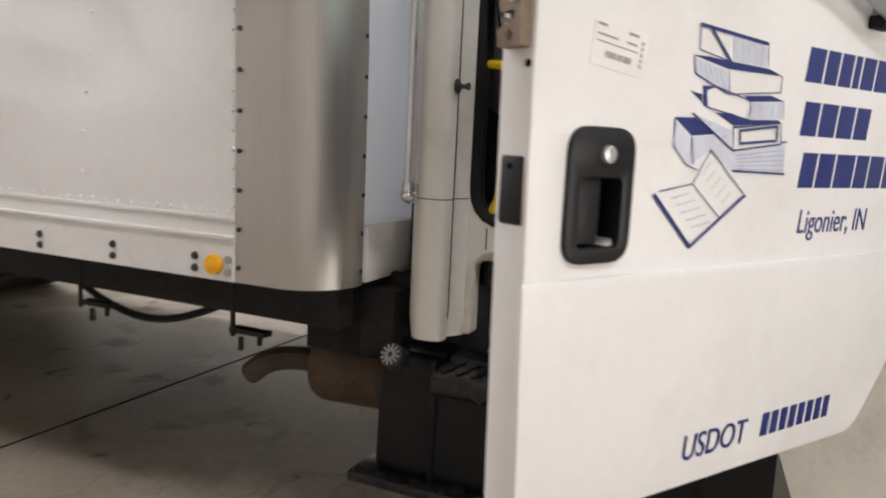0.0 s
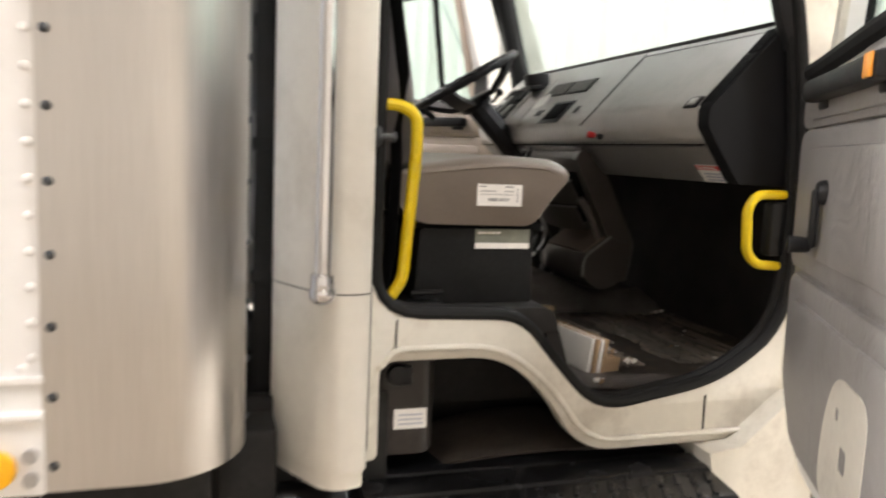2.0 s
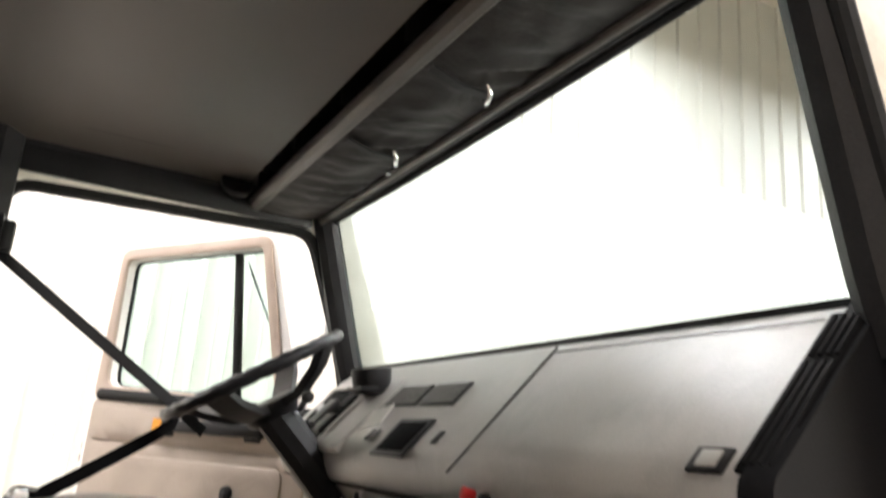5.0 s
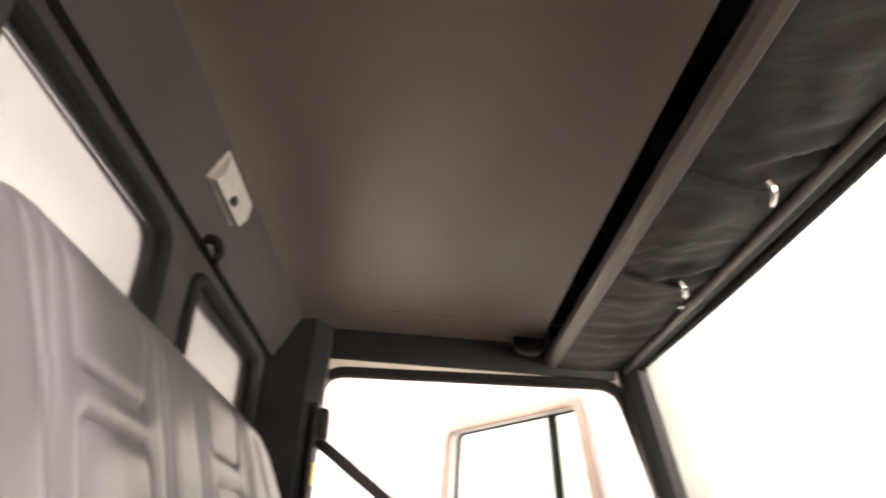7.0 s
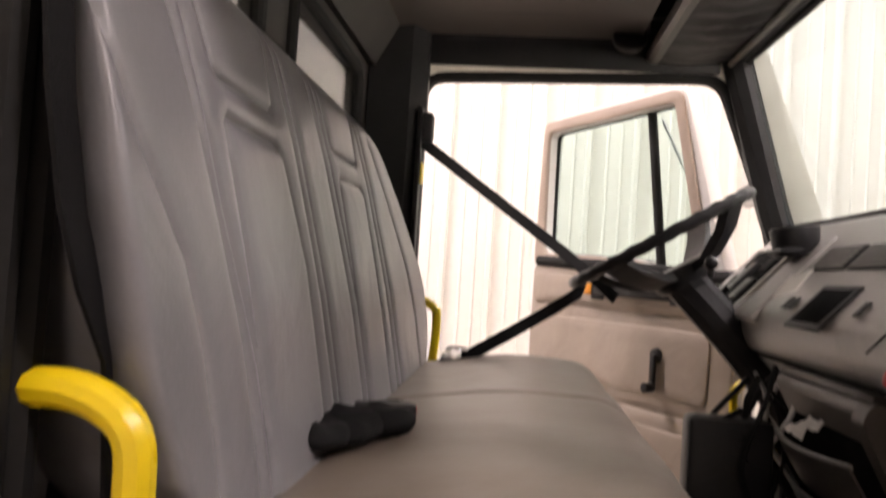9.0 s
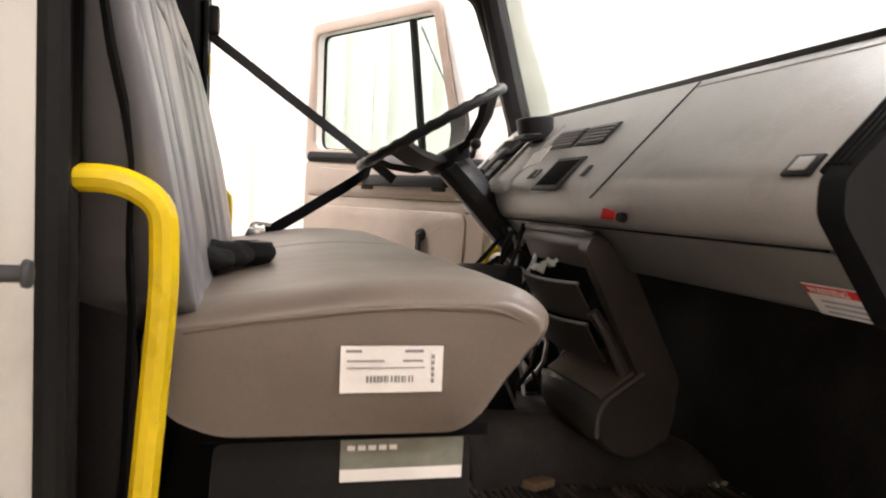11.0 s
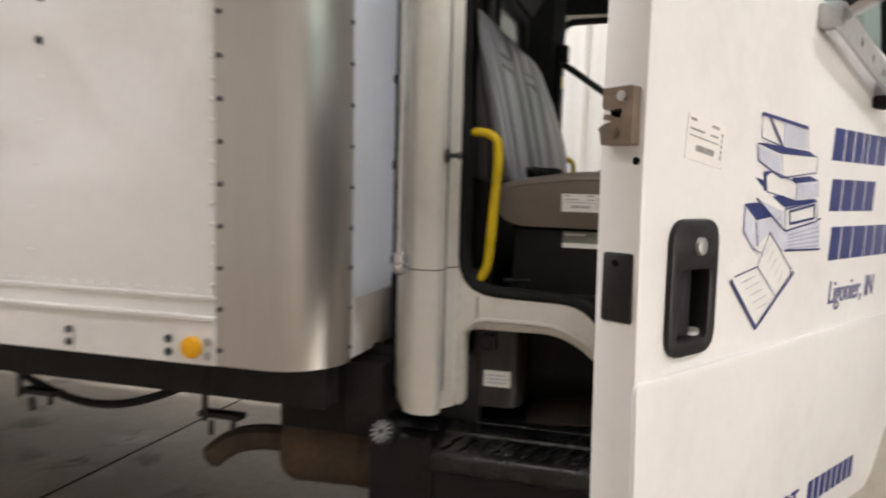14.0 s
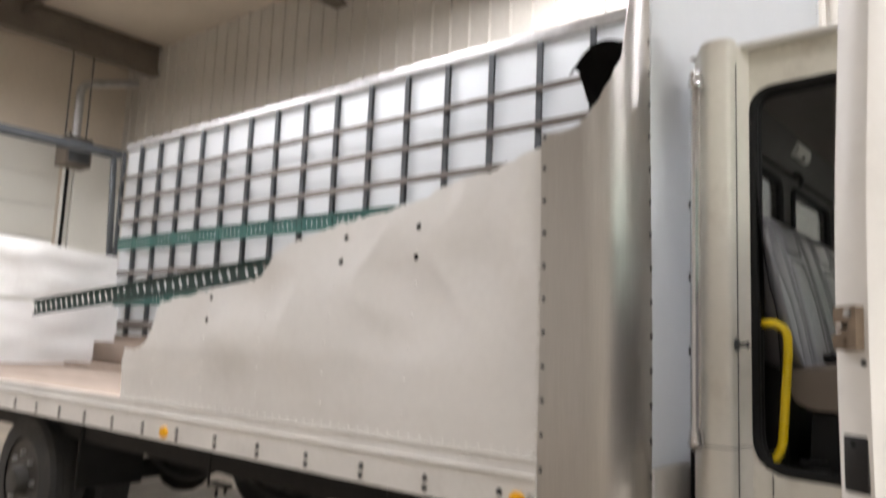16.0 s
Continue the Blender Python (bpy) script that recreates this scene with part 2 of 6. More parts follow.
def translucent_panel():
    """White fibreglass panel that lets some light through."""
    m = mat("white_fibreglass_panel", (0.80, 0.81, 0.82), 0.5, 0, 0.04, 2, 40, 0.05)
    nt = m.node_tree
    t, mix = nt.nodes.new("ShaderNodeBsdfTranslucent"), nt.nodes.new("ShaderNodeMixShader")
    t.inputs["Color"].default_value = (0.82, 0.85, 0.88, 1)
    mix.inputs[0].default_value = 0.5
    nt.links.new(nt.nodes["Principled BSDF"].outputs[0], mix.inputs[1])
    nt.links.new(t.outputs[0], mix.inputs[2])
    nt.links.new(mix.outputs[0], nt.nodes["Material Output"].inputs["Surface"])
    return m


FRP = translucent_panel()
ROOFIN = mat("beige_roof_sheet", (0.60, 0.53, 0.44), 0.6, 0, 0.08, 0.8, 20, 0.05)
# rib tone raised for highlights, on top of dust and wear
MATRUB = mat("worn_highlit_rib_rubber", (0.16, 0.14, 0.12), 0.4, 0, 0.6, 34, 150, 0.45, spec=0.7, dirt=(0.42, 0.33, 0.225), dirt_amount=0.8, stretch=(1, 0.07, 1))
LED = lamp_glow("led_diffuser", (1, 0.96, 0.9), 12)


def concrete():
    """Worn slab: pale and brown clouds, scattered hard-edged oil spots, hairline cracks, a soft polish."""
    m = mat("stained_concrete", (0.31, 0.262, 0.205), 0.5, 0, 0.20, 0.9, 26, 0.25, dirt=(0.16, 0.125, 0.09), dirt_amount=0.6)
    nt = m.node_tree
    b = nt.nodes["Principled BSDF"]
    out = b.inputs["Base Color"].links[0].from_socket
    tc = nt.nodes.new("ShaderNodeTexCoord")

    def layer(source, lo, hi, top, colour):
        nonlocal out
        r, mix = nt.nodes.new("ShaderNodeMapRange"), nt.nodes.new("ShaderNodeMix")
        r.inputs["From Min"].default_value, r.inputs["From Max"].default_value, r.inputs["To Max"].default_value = lo, hi, top
        nt.links.new(source, r.inputs["Value"])
        mix.data_type = "RGBA"
        nt.links.new(r.outputs[0], mix.inputs["Factor"])
        nt.links.new(out, mix.inputs["A"])
        mix.inputs["B"].default_value = (*colour, 1)
        out = mix.outputs["Result"]

    for scale, detail, warp, lo, hi, top, colour in ((0.6, 7, 0.5, 0.48, 0.70, 0.65, (0.12, 0.098, 0.076)), (1.7, 9, 0.9, 0.60, 0.68, 0.75, (0.06, 0.049, 0.039)), (5.0, 8, 0.5, 0.665, 0.70, 0.8, (0.035, 0.029, 0.024)), (2.7, 9, 0.3, 0.58, 0.74, 0.45, (0.46, 0.40, 0.32))):
        n = nt.nodes.new("ShaderNodeTexNoise")
        n.inputs["Scale"].default_value, n.inputs["Detail"].default_value, n.inputs["Distortion"].default_value = scale, detail, warp
        nt.links.new(tc.outputs["Object"], n.inputs["Vector"])
        layer(n.outputs["Fac"], lo, hi, top, colour)
    crack = nt.nodes.new("ShaderNodeTexVoronoi")
    crack.feature = "DISTANCE_TO_EDGE"
    crack.inputs["Scale"].default_value = 0.55
    warp, add = nt.nodes.new("ShaderNodeTexNoise"), nt.nodes.new("ShaderNodeVectorMath")
    warp.inputs["Scale"].default_value, warp.inputs["Detail"].default_value = 2.2, 8
    add.operation = "ADD"
    nt.links.new(tc.outputs["Object"], warp.inputs["Vector"])
    nt.links.new(tc.outputs["Object"], add.inputs[0])
    nt.links.new(warp.outputs["Color"], add.inputs[1])
    nt.links.new(add.outputs[0], crack.inputs["Vector"])
    layer(crack.outputs["Distance"], 0.005, 0.0, 0.45, (0.08, 0.065, 0.05))
    nt.links.new(out, b.inputs["Base Color"])
    return m


CONCRETE = concrete()

# ---- shape helpers ----
FRAME_OF = {}


def thing(name, at, label, category, group="", kind="", turn=0.0):
    ob = new(name)
    ob.empty_display_size = 0.1
    ob.matrix_world = pose(*at, 0, 0, turn)
    FRAME_OF[ob.name] = pose(*at, 0, 0, turn)
    return tagged(ob, label, category, group, kind)


def finish(bm, material, name, smooth=35):
    me = bpy.data.meshes.new(name)
    bmesh.ops.recalc_face_normals(bm, faces=bm.faces)
    bm.to_mesh(me)
    bm.free()
    me.materials.append(material)
    if smooth:
        me.shade_smooth()
        me.set_sharp_from_angle(angle=radians(smooth))
    return me


def part(name, bm, material, parent=None, label="", local=False, smooth=35):
    """Links a bmesh, drawn in world places (or in its thing's own frame), as one mesh object."""
    while parent and parent.parent and parent.parent.parent:
        parent = parent.parent
    m = FRAME_OF[parent.name] if parent else Matrix()
    if parent and not local:
        bmesh.ops.transform(bm, matrix=m.inverted(), verts=bm.verts)
    ob = new(name, finish(bm, material, name, smooth))
    if parent:
        ob.parent = parent
    FRAME_OF[ob.name] = m
    return tagged(ob, label)


def solid(name, bm, material, label, category, group="", kind="", smooth=35):
    ob = part(name, bm, material, None, "", False, smooth)
    return tagged(ob, label, category, group, kind)


def box(x0, x1, y0, y1, z0, z1, bevel=0.0, seg=2):
    bm = bmesh.new()
    bmesh.ops.create_cube(bm, size=1, matrix=Matrix.LocRotScale(((x0 + x1) / 2, (y0 + y1) / 2, (z0 + z1) / 2), None, (abs(x1 - x0), abs(y1 - y0), abs(z1 - z0))))
    if bevel:
        bmesh.ops.bevel(bm, geom=bm.edges[:], offset=bevel, segments=seg, affect="EDGES", profile=0.5)
    return bm


def join(*bms):
    out = bmesh.new()
    for bm in bms:
        me = bpy.data.meshes.new("tmp")
        bm.to_mesh(me)
        bm.free()
        out.from_mesh(me)
        bpy.data.meshes.remove(me)
    return out


def moved(bm, m):
    bmesh.ops.transform(bm, matrix=m, verts=bm.verts)
    return bm


def cyl(p, q, r0, r1=None, seg=20, bevel=0.0):
    r1 = r0 if r1 is None else r1
    p, q = Vector(p), Vector(q)
    bm = bmesh.new()
    bmesh.ops.create_cone(bm, cap_ends=True, segments=seg, radius1=r0, radius2=r1, depth=(q - p).length)
    if bevel:
        caps = [e for e in bm.edges if sum(len(f.verts) > 4 for f in e.link_faces) == 1]
        bmesh.ops.bevel(bm, geom=caps, offset=bevel, segments=2, affect="EDGES", profile=0.5)
    return moved(bm, Matrix.Translation((p + q) / 2) @ (q - p).to_track_quat("Z", "Y").to_matrix().to_4x4())


def ball(c, r, flat=(1, 1, 1)):
    bm = bmesh.new()
    bmesh.ops.create_uvsphere(bm, u_segments=12, v_segments=8, radius=r, matrix=Matrix.LocRotScale(c, None, flat))
    return bm


def from_curve(cu):
    ob = bpy.data.objects.new("tmp", cu)
    scene.collection.objects.link(ob)
    me = bpy.data.meshes.new_from_object(ob.evaluated_get(bpy.context.evaluated_depsgraph_get()))
    bm = bmesh.new()
    bm.from_mesh(me)
    bpy.data.objects.remove(ob)
    bpy.data.curves.remove(cu)
    bpy.data.meshes.remove(me)
    bmesh.ops.remove_doubles(bm, verts=bm.verts, dist=1e-5)
    return bm


def rounded(points, r, n=5, closed=True):
    """A polygon with its corners rounded by r (one value or one a corner)."""
    out, k = [], len(points)
    for i, p in enumerate(points):
        p = Vector(p)
        if not closed and i in (0, k - 1):
            out.append(p)
            continue
        a, b = Vector(points[i - 1]), Vector(points[(i + 1) % k])
        ri = r[i] if isinstance(r, (list, tuple)) else r
        d = min(ri, (a - p).length * 0.48, (b - p).length * 0.48)
        s, e = p + (a - p).normalized() * d, p + (b - p).normalized() * d
        for j in range(n + 1):
            u = j / n
            out.append(s * (1 - u) ** 2 + p * 2 * u * (1 - u) + e * u * u)
    return out


def plate(outer, holes=(), thick=0.02, bevel=0.0):
    """A flat piece in x and z with holes; y runs from 0 to thick."""
    cu = bpy.data.curves.new("tmp", "CURVE")
    cu.dimensions, cu.fill_mode = "2D", "BOTH"
    cu.extrude, cu.bevel_depth, cu.bevel_resolution = thick / 2 - bevel, bevel, 1
    for ring in (outer, *holes):
        s = cu.splines.new("POLY")
        s.points.add(len(ring) - 1)
        for pt, p in zip(s.points, ring):
            pt.co = (p[0], p[1], 0, 1)
        s.use_cyclic_u = True
    bm = from_curve(cu)
    return moved(bm, Matrix.Translation((0, thick / 2, 0)) @ Matrix.Rotation(radians(90), 4, "X"))


def tube(points, r, closed=False, res=3):
    cu = bpy.data.curves.new("tmp", "CURVE")
    cu.dimensions, cu.bevel_depth, cu.bevel_resolution, cu.use_fill_caps = "3D", r, res, True
    s = cu.splines.new("POLY")
    s.points.add(len(points) - 1)
    for pt, p in zip(s.points, points):
        pt.co = (*p, 1)
    s.use_cyclic_u = closed
    return from_curve(cu)


def sweep(points, r, corner=0.04, closed=False, n=5):
    return tube(rounded(points, corner, n, closed), r, closed)


def prism(profile, lo, hi, axis="z"):
    """A closed profile of two coordinates pushed along an axis: z (x, y), y (x, z) or x (y, z)."""
    bm = bmesh.new()
    put = {"z": lambda a, b, c: (a, b, c), "y": lambda a, b, c: (a, c, b), "x": lambda a, b, c: (c, a, b)}[axis]
    rows = [[bm.verts.new(put(a, b, c)) for a, b in profile] for c in (lo, hi)]
    k = len(profile)
    for i in range(k):
        bm.faces.new((rows[0][i], rows[0][(i + 1) % k], rows[1][(i + 1) % k], rows[1][i]))
    bm.faces.new(rows[0])
    bm.faces.new(rows[1])
    return bm


def ribbon(points, width, thick, across=(0, 1, 0)):
    """A strap along points, flat across the given way."""
    bm, w = bmesh.new(), Vector(across).normalized() * width / 2
    rows = []
    for i, p in enumerate(points):
        p = Vector(p)
        t = (Vector(points[min(i + 1, len(points) - 1)]) - Vector(points[max(i - 1, 0)])).normalized()
        n = t.cross(w).normalized() * thick / 2
        rows.append([bm.verts.new(v) for v in (p - w - n, p + w - n, p + w + n, p - w + n)])
    for a, b in zip(rows, rows[1:]):
        for i in range(4):
            bm.faces.new((a[i], a[(i + 1) % 4], b[(i + 1) % 4], b[i]))
    bm.faces.new(rows[0])
    bm.faces.new(rows[-1])
    return bm


def grid(nu, nv, f, thick=0.0):
    """A sheet f(u, v) for u, v in 0..1, closed to a slab where thick is given along the third value of f's normal."""
    bm = bmesh.new()
    vs = [[bm.verts.new(f(i / nu, j / nv)) for j in range(nv + 1)] for i in range(nu + 1)]
    for i in range(nu):
        for j in range(nv):
            bm.faces.new((vs[i][j], vs[i + 1][j], vs[i + 1][j + 1], vs[i][j + 1]))
    if thick:
        bmesh.ops.recalc_face_normals(bm, faces=bm.faces)
        bmesh.ops.solidify(bm, geom=bm.faces[:], thickness=thick)
    return bm


def lettering(text, size, shear=0.0, squeeze=1.0, depth=0.0006, weight=0.0):
    cu = bpy.data.curves.new("tmp", "FONT")
    cu.body, cu.size, cu.shear, cu.extrude, cu.offset = text, size, shear, depth, weight
    bm = from_curve(cu)
    return moved(bm, Matrix.Diagonal((squeeze, 1, 1, 1)))

# ---- the workshop ----
solid("floor", box(-14.2, 12.2, -7.2, 4.9, -0.12, 0.0), CONCRETE, "stained grey-brown concrete workshop floor", "floor", kind="structure", smooth=0)
for jx0, jx1, jy0, jy1 in ((-1.56, -1.55, -7, 4.6), (-5.3, -5.29, -7, 4.6), (2.2, 2.21, -7, 4.6), (-14, 7, -3.61, -3.6)):
    solid("floor_joint", box(jx0, jx1, jy0, jy1, -0.001, 0.0025), DARKBOX, "dark saw-cut joint in the concrete", "floor joint", kind="structure", smooth=0)


def ribbed(x0, x1, z0, z1, y, pitch=0.305, depth=0.032, side=-1, minor=True):
    """A sheet wall along x with trapezoid ribs."""
    prof, x = [], x0
    while x < x1:
        small = ((0.135, 0), (0.14, 0.007), (0.15, 0.007), (0.155, 0), (0.225, 0), (0.23, 0.007), (0.24, 0.007), (0.245, 0)) if minor else ()
        for dx, dy in ((0, 0), (0.012, depth), (0.036, depth), (0.048, 0), *small):
            prof.append((x + dx, y + side * dy))
        x += pitch
    prof += [(x, y), (x, y - side * 0.08), (x0, y - side * 0.08)]
    return prism(prof, z0, z1)


solid("wall_north", ribbed(-14.0, 12.0, 0, 4.2, 4.65), WALLMET, "white ribbed sheet-metal workshop wall", "wall", kind="structure", smooth=0)
solid("wall_upper", ribbed(-14.0, 12.0, 4.2, 6.6, 4.66, minor=False), WALLHI, "aged beige ribbed sheet metal high on the wall", "wall", kind="structure", smooth=0)
# unseen wall closes the room; beige rather than white weakens its bounce
solid("wall_south", moved(ribbed(-7.0, 14.0, 0, 6.6, 7.0), pose(0, 0, 0, 0, 0, 180)), WALLHI, "unseen beige ribbed sheet-metal wall, added to close the room", "wall", kind="structure", smooth=0)
# east wall is unseen too, with a hole for the added daylight
EAST = plate([(-7.0, 0), (-0.6, 0), (-0.6, 6.6), (-7.0, 6.6)], [[(-6.0, 0.02), (-0.75, 0.02), (-0.75, 4.2), (-6.0, 4.2)]], 0.12)
solid("wall_bay", moved(ribbed(-4.7, 0.6, 0, 6.6, 12.1), pose(0, 0, 0, 0, 0, -90)), WALLMET, "white ribbed sheet-metal end wall", "wall", kind="structure", smooth=0)
solid("wall_bay_side", box(7.15, 12.1, -0.72, -0.6, 0, 6.6), WALLHI, "beige sheet-metal wall of the side bay", "wall", kind="structure", smooth=0)
solid("wall_east", moved(EAST, pose(7.15, 0, 0, 0, 0, 90)), WALLHI, "unseen beige sheet-metal end wall, with an opening added for daylight", "wall", kind="structure", smooth=0)
# door out of view, added so daylight enters only low down
yd = thing("yard_door", (7.15, -3.4, 1.5), "unseen half-raised white sectional door, added to keep the daylight low", "garage door")
for i in range(5):
    part("panel", box(7.11, 7.16, -6.0, -0.75, 1.50 + i * 0.54, 2.034 + i * 0.54, 0.008), WALLMET, yd)
solid("yard_apron", box(7.2, 12.2, -20, -7.2, -0.12, -0.01), CONCRETE, "bare concrete apron outside the open door", "ground", kind="structure", smooth=0)
solid("yard", box(12.2, 40, -20, 20, -0.12, -0.01), CONCRETE, "bare concrete yard outside the open door", "ground", kind="structure", smooth=0)
# the end wall behind the truck, with a wide opening for its sectional door
WEST = plate([(-7.0, 0), (4.7, 0), (4.7, 6.6), (-7.0, 6.6)], [[(-1.6, 0.02), (3.58, 0.02), (3.58, 4.7), (-1.6, 4.7)]], 0.12)
solid("wall_west", moved(WEST, pose(-13.0, 0, 0, 0, 0, 90)), ROOFIN, "beige sheet-metal end wall round a sectional door", "wall", kind="structure", smooth=0)
sect = thing("sectional_door", (-13.05, 0.85, 0), "closed white sectional overhead door", "garage door")
for i in range(8):
    part("panel", box(-13.10, -13.04, -1.6, 3.58, i * 0.585 + 0.004, (i + 1) * 0.585 - 0.006, 0.008), WALLMET, sect)
for sy in (-1.68, 3.60):
    solid("door_gasket", box(-12.84, -12.80, sy + 0.0, sy + 0.05, 0, 4.9, 0.004), RUBBER, "black rubber gasket beside the sectional door", "gasket", kind="structure")
    solid("door_post", box(-12.98, -12.82, sy, sy + 0.12, 0, 4.9, 0.006), WALLMET, "white steel post beside the sectional door", "post", kind="structure")
solid("wall_jamb", moved(ribbed(3.74, 4.62, 0, 4.7, 12.85, 0.28, 0.03, 1, False), pose(0, 0, 0, 0, 0, 90)), WALLMET, "white ribbed jamb between the door and the side wall", "wall", kind="structure", smooth=0)
solid("ceiling", box(-14, 12.2, -7.2, 4.8, 6.6, 6.7), ROOFIN, "beige metal workshop roof", "ceiling", kind="structure", smooth=0)
for bx in (-11.8, -6.8, -1.8, 3.2):
    solid("roof_beam", join(box(bx - 0.12, bx + 0.12, -7, 4.6, 6.05, 6.08), box(bx - 0.02, bx + 0.02, -7, 4.6, 6.08, 6.55), box(bx - 0.12, bx + 0.12, -7, 4.6, 6.55, 6.58)), BEAM, "dark steel I-beam under the roof", "beam", "roof beams", "structure")
for by in (-5.0, -2.6, -0.2, 2.2):
    solid("purlin", box(-14, 7.0, by, by + 0.07, 6.38, 6.56), BEAM, "dark steel purlin", "beam", "roof purlins", "structure")
heater = thing("unit_heater", (-12.0, 3.35, 4.1), "dark hanging unit heater near the end wall", "heater")
part("body", box(-12.25, -11.85, 3.15, 3.6, 4.1, 4.6, 0.02), BEAM, heater)
part("grille", box(-11.85, -11.82, 3.2, 3.55, 4.15, 4.55, 0.005), POST, heater)
for hy in (3.2, 3.55):
    part("hanger", cyl((-12.05, hy, 4.6), (-12.05, hy, 6.6), 0.012), POST, heater)
part("flue", sweep([(-12.1, 3.4, 4.6), (-12.1, 3.4, 5.6), (-12.1, 4.4, 5.9)], 0.07, 0.2), GALV, heater)
# housings for the added lamps, hung out of view
for lx, ly, watts in LAMPS:
    fx = thing("ceiling_light", (lx, ly, 5.6), "unseen white LED high-bay light, added to light the workshop", "light", "high-bay lights")
    part("housing", box(lx - 0.85, lx + 0.85, ly - 0.3, ly + 0.3, 5.62, 5.72, 0.02), RAIL, fx)
    part("diffuser", box(lx - 0.8, lx + 0.8, ly - 0.25, ly + 0.25, 5.605, 5.62), LED, fx)
    for cx in (lx - 0.6, lx + 0.6):
        part("cable", cyl((cx, ly, 5.72), (cx, ly, 6.55), 0.004, seg=6), BEAM, fx)

# ---- the cargo box ----
YB, YF = -0.225, 2.125
cargo = thing("cargo_box", (-3.8, 0.95, 0.82), "white cargo box with a torn side wall and no roof", "cargo box")


def wall_bulge(x, z):
    """How far the torn side wall stands in from its true plane."""
    up = max(0.0, (z - 1.25) / 0.6)
    d = 0.075 * up ** 1.3 * min(1, max(0, (-0.32 - x) / 0.4))
    d += 0.035 * noise.noise((x * 1.7, z * 2.3, 0.3)) * min(1, max(0, z - 1.0) * 2.5) * min(1, max(0, (-0.35 - x) / 0.3))
    d += 0.03 * abs(noise.noise((x * 2.6, z * 3.1, 7.0))) * min(1, max(0, z - 1.1) * 2) + 0.03 * math.exp(-((x + 1.75) / 0.2) ** 2 - ((z - 1.5) / 0.16) ** 2) - 0.03 * math.exp(-((x + 1.95) / 0.2) ** 2 - ((z - 1.36) / 0.2) ** 2)
    return d - 0.008 * (z - 0.98)


TORN = [(-2.83, 1.00), (-2.835, 1.235), (-2.66, 1.25), (-2.60, 1.30), (-2.57, 1.40), (-2.56, 1.485), (-2.35, 1.505), (-2.15, 1.54), (-1.93, 1.565), (-1.78, 1.59), (-1.73, 1.63), (-1.69, 1.69), (-1.58, 1.735), (-1.45, 1.775), (-1.36, 1.80), (-1.1, 1.825), (-0.88, 1.86), (-0.74, 1.892), (-0.5, 1.925), (-0.285, 1.965)]


def torn_top(x):
    for (xa, za), (xb, zb) in zip(TORN[1:], TORN[2:]):
        if xa <= x <= xb:
            return za + (zb - za) * (x - xa) / (xb - xa) + 0.014 * noise.noise((x * 14, 0, 0.5)) + 0.009 * noise.noise((x * 47, 0, 1.5))
    return TORN[1][1] if x < -2 else TORN[-1][1]


def side_point(u, v):
    x = -2.83 + u * (2.83 - 0.287)
    z = 0.985 + v * (torn_top(x) - 0.985)
    if u == 0:
        x += 0.02 * noise.noise((0, z * 9, 2.0))
    return (x, YB + wall_bulge(x, z), z)


part("side_wall", grid(220, 48, side_point, 0.003), PANEL, cargo, "white side skin torn off along a ragged diagonal")
# lower rail in two steps, with its lip
part("side_rail", join(prism([(YB - 0.004, 0.938), (YB - 0.004, 0.982), (YB - 0.009, 0.984), (YB - 0.009, 0.992), (YB + 0.012, 0.992), (YB + 0.012, 0.938)], -7.62, -0.288, "x"),
                       prism([(YB - 0.012, 0.82), (YB - 0.012, 0.930), (YB - 0.019, 0.934), (YB - 0.019, 0.941), (YB - 0.008, 0.943), (YB + 0.02, 0.943), (YB + 0.02, 0.82)], -7.62, -0.288, "x")), RAIL, cargo, "white bolted lower side rail")
rail = cargo.children[-1]
for i in range(24):
    bx = -0.42 - i * 0.305
    for bz in (0.879, 0.846):
        part("bolt", join(cyl((bx, YB - 0.012, bz), (bx, YB - 0.016, bz), 0.011, seg=10), cyl((bx, YB - 0.016, bz), (bx, YB - 0.021, bz), 0.0075, seg=8)), POST, rail)
for mx in (-0.35, -2.353, -4.9):
    ml = part("marker_light", cyl((mx, YB - 0.012, 0.863), (mx, YB - 0.030, 0.863), 0.029, 0.026, 24, 0.004), AMBER, cargo, "round amber marker light")
    part("lens_boss", cyl((mx, YB - 0.030, 0.863), (mx, YB - 0.033, 0.863), 0.012, seg=14), AMBER, ml)
for bx, bz in ((-0.305, 0.88), (-0.305, 0.845)):
    part("bolt", cyl((bx, YB - 0.012, bz), (bx, YB - 0.020, bz), 0.011, seg=8), GALV, rail)
# rivets: rows round the sheet, and up the inner posts
rv = []
for i in range(96):
    rx = -0.315 - i * 0.0505
    if rx > -2.8:
        rv.append((rx, 1.004))
for i in range(19):
    rv.append((-0.302, 1.02 + i * 0.0505))
for px in (-0.86, -1.285, -1.70, -2.11, -2.53):
    z = 1.08
    while z < torn_top(px) - 0.03:
        rv.append((px, z))
        z += 0.115
side_rivets = join(*[ball((rx, YB + wall_bulge(rx, rz) - 0.001, rz), 0.0065, (1, 0.45, 1)) for rx, rz in rv])
tagged(part("rivet_line", side_rivets, PANEL, cargo, "white pop rivets"), kind="stuff")
for hx, hz in ((-0.862, 1.638), (-0.862, 1.75), (-1.284, 1.638), (-1.284, 1.74), (-2.114, 1.396), (-2.114, 1.50)):
    hy = YB + wall_bulge(hx, hz)
    part("torn_hole", cyl((hx, hy + 0.002, hz), (hx, hy - 0.003, hz), 0.013, 0.011, 9), DARKBOX, cargo, "dark torn rivet hole")

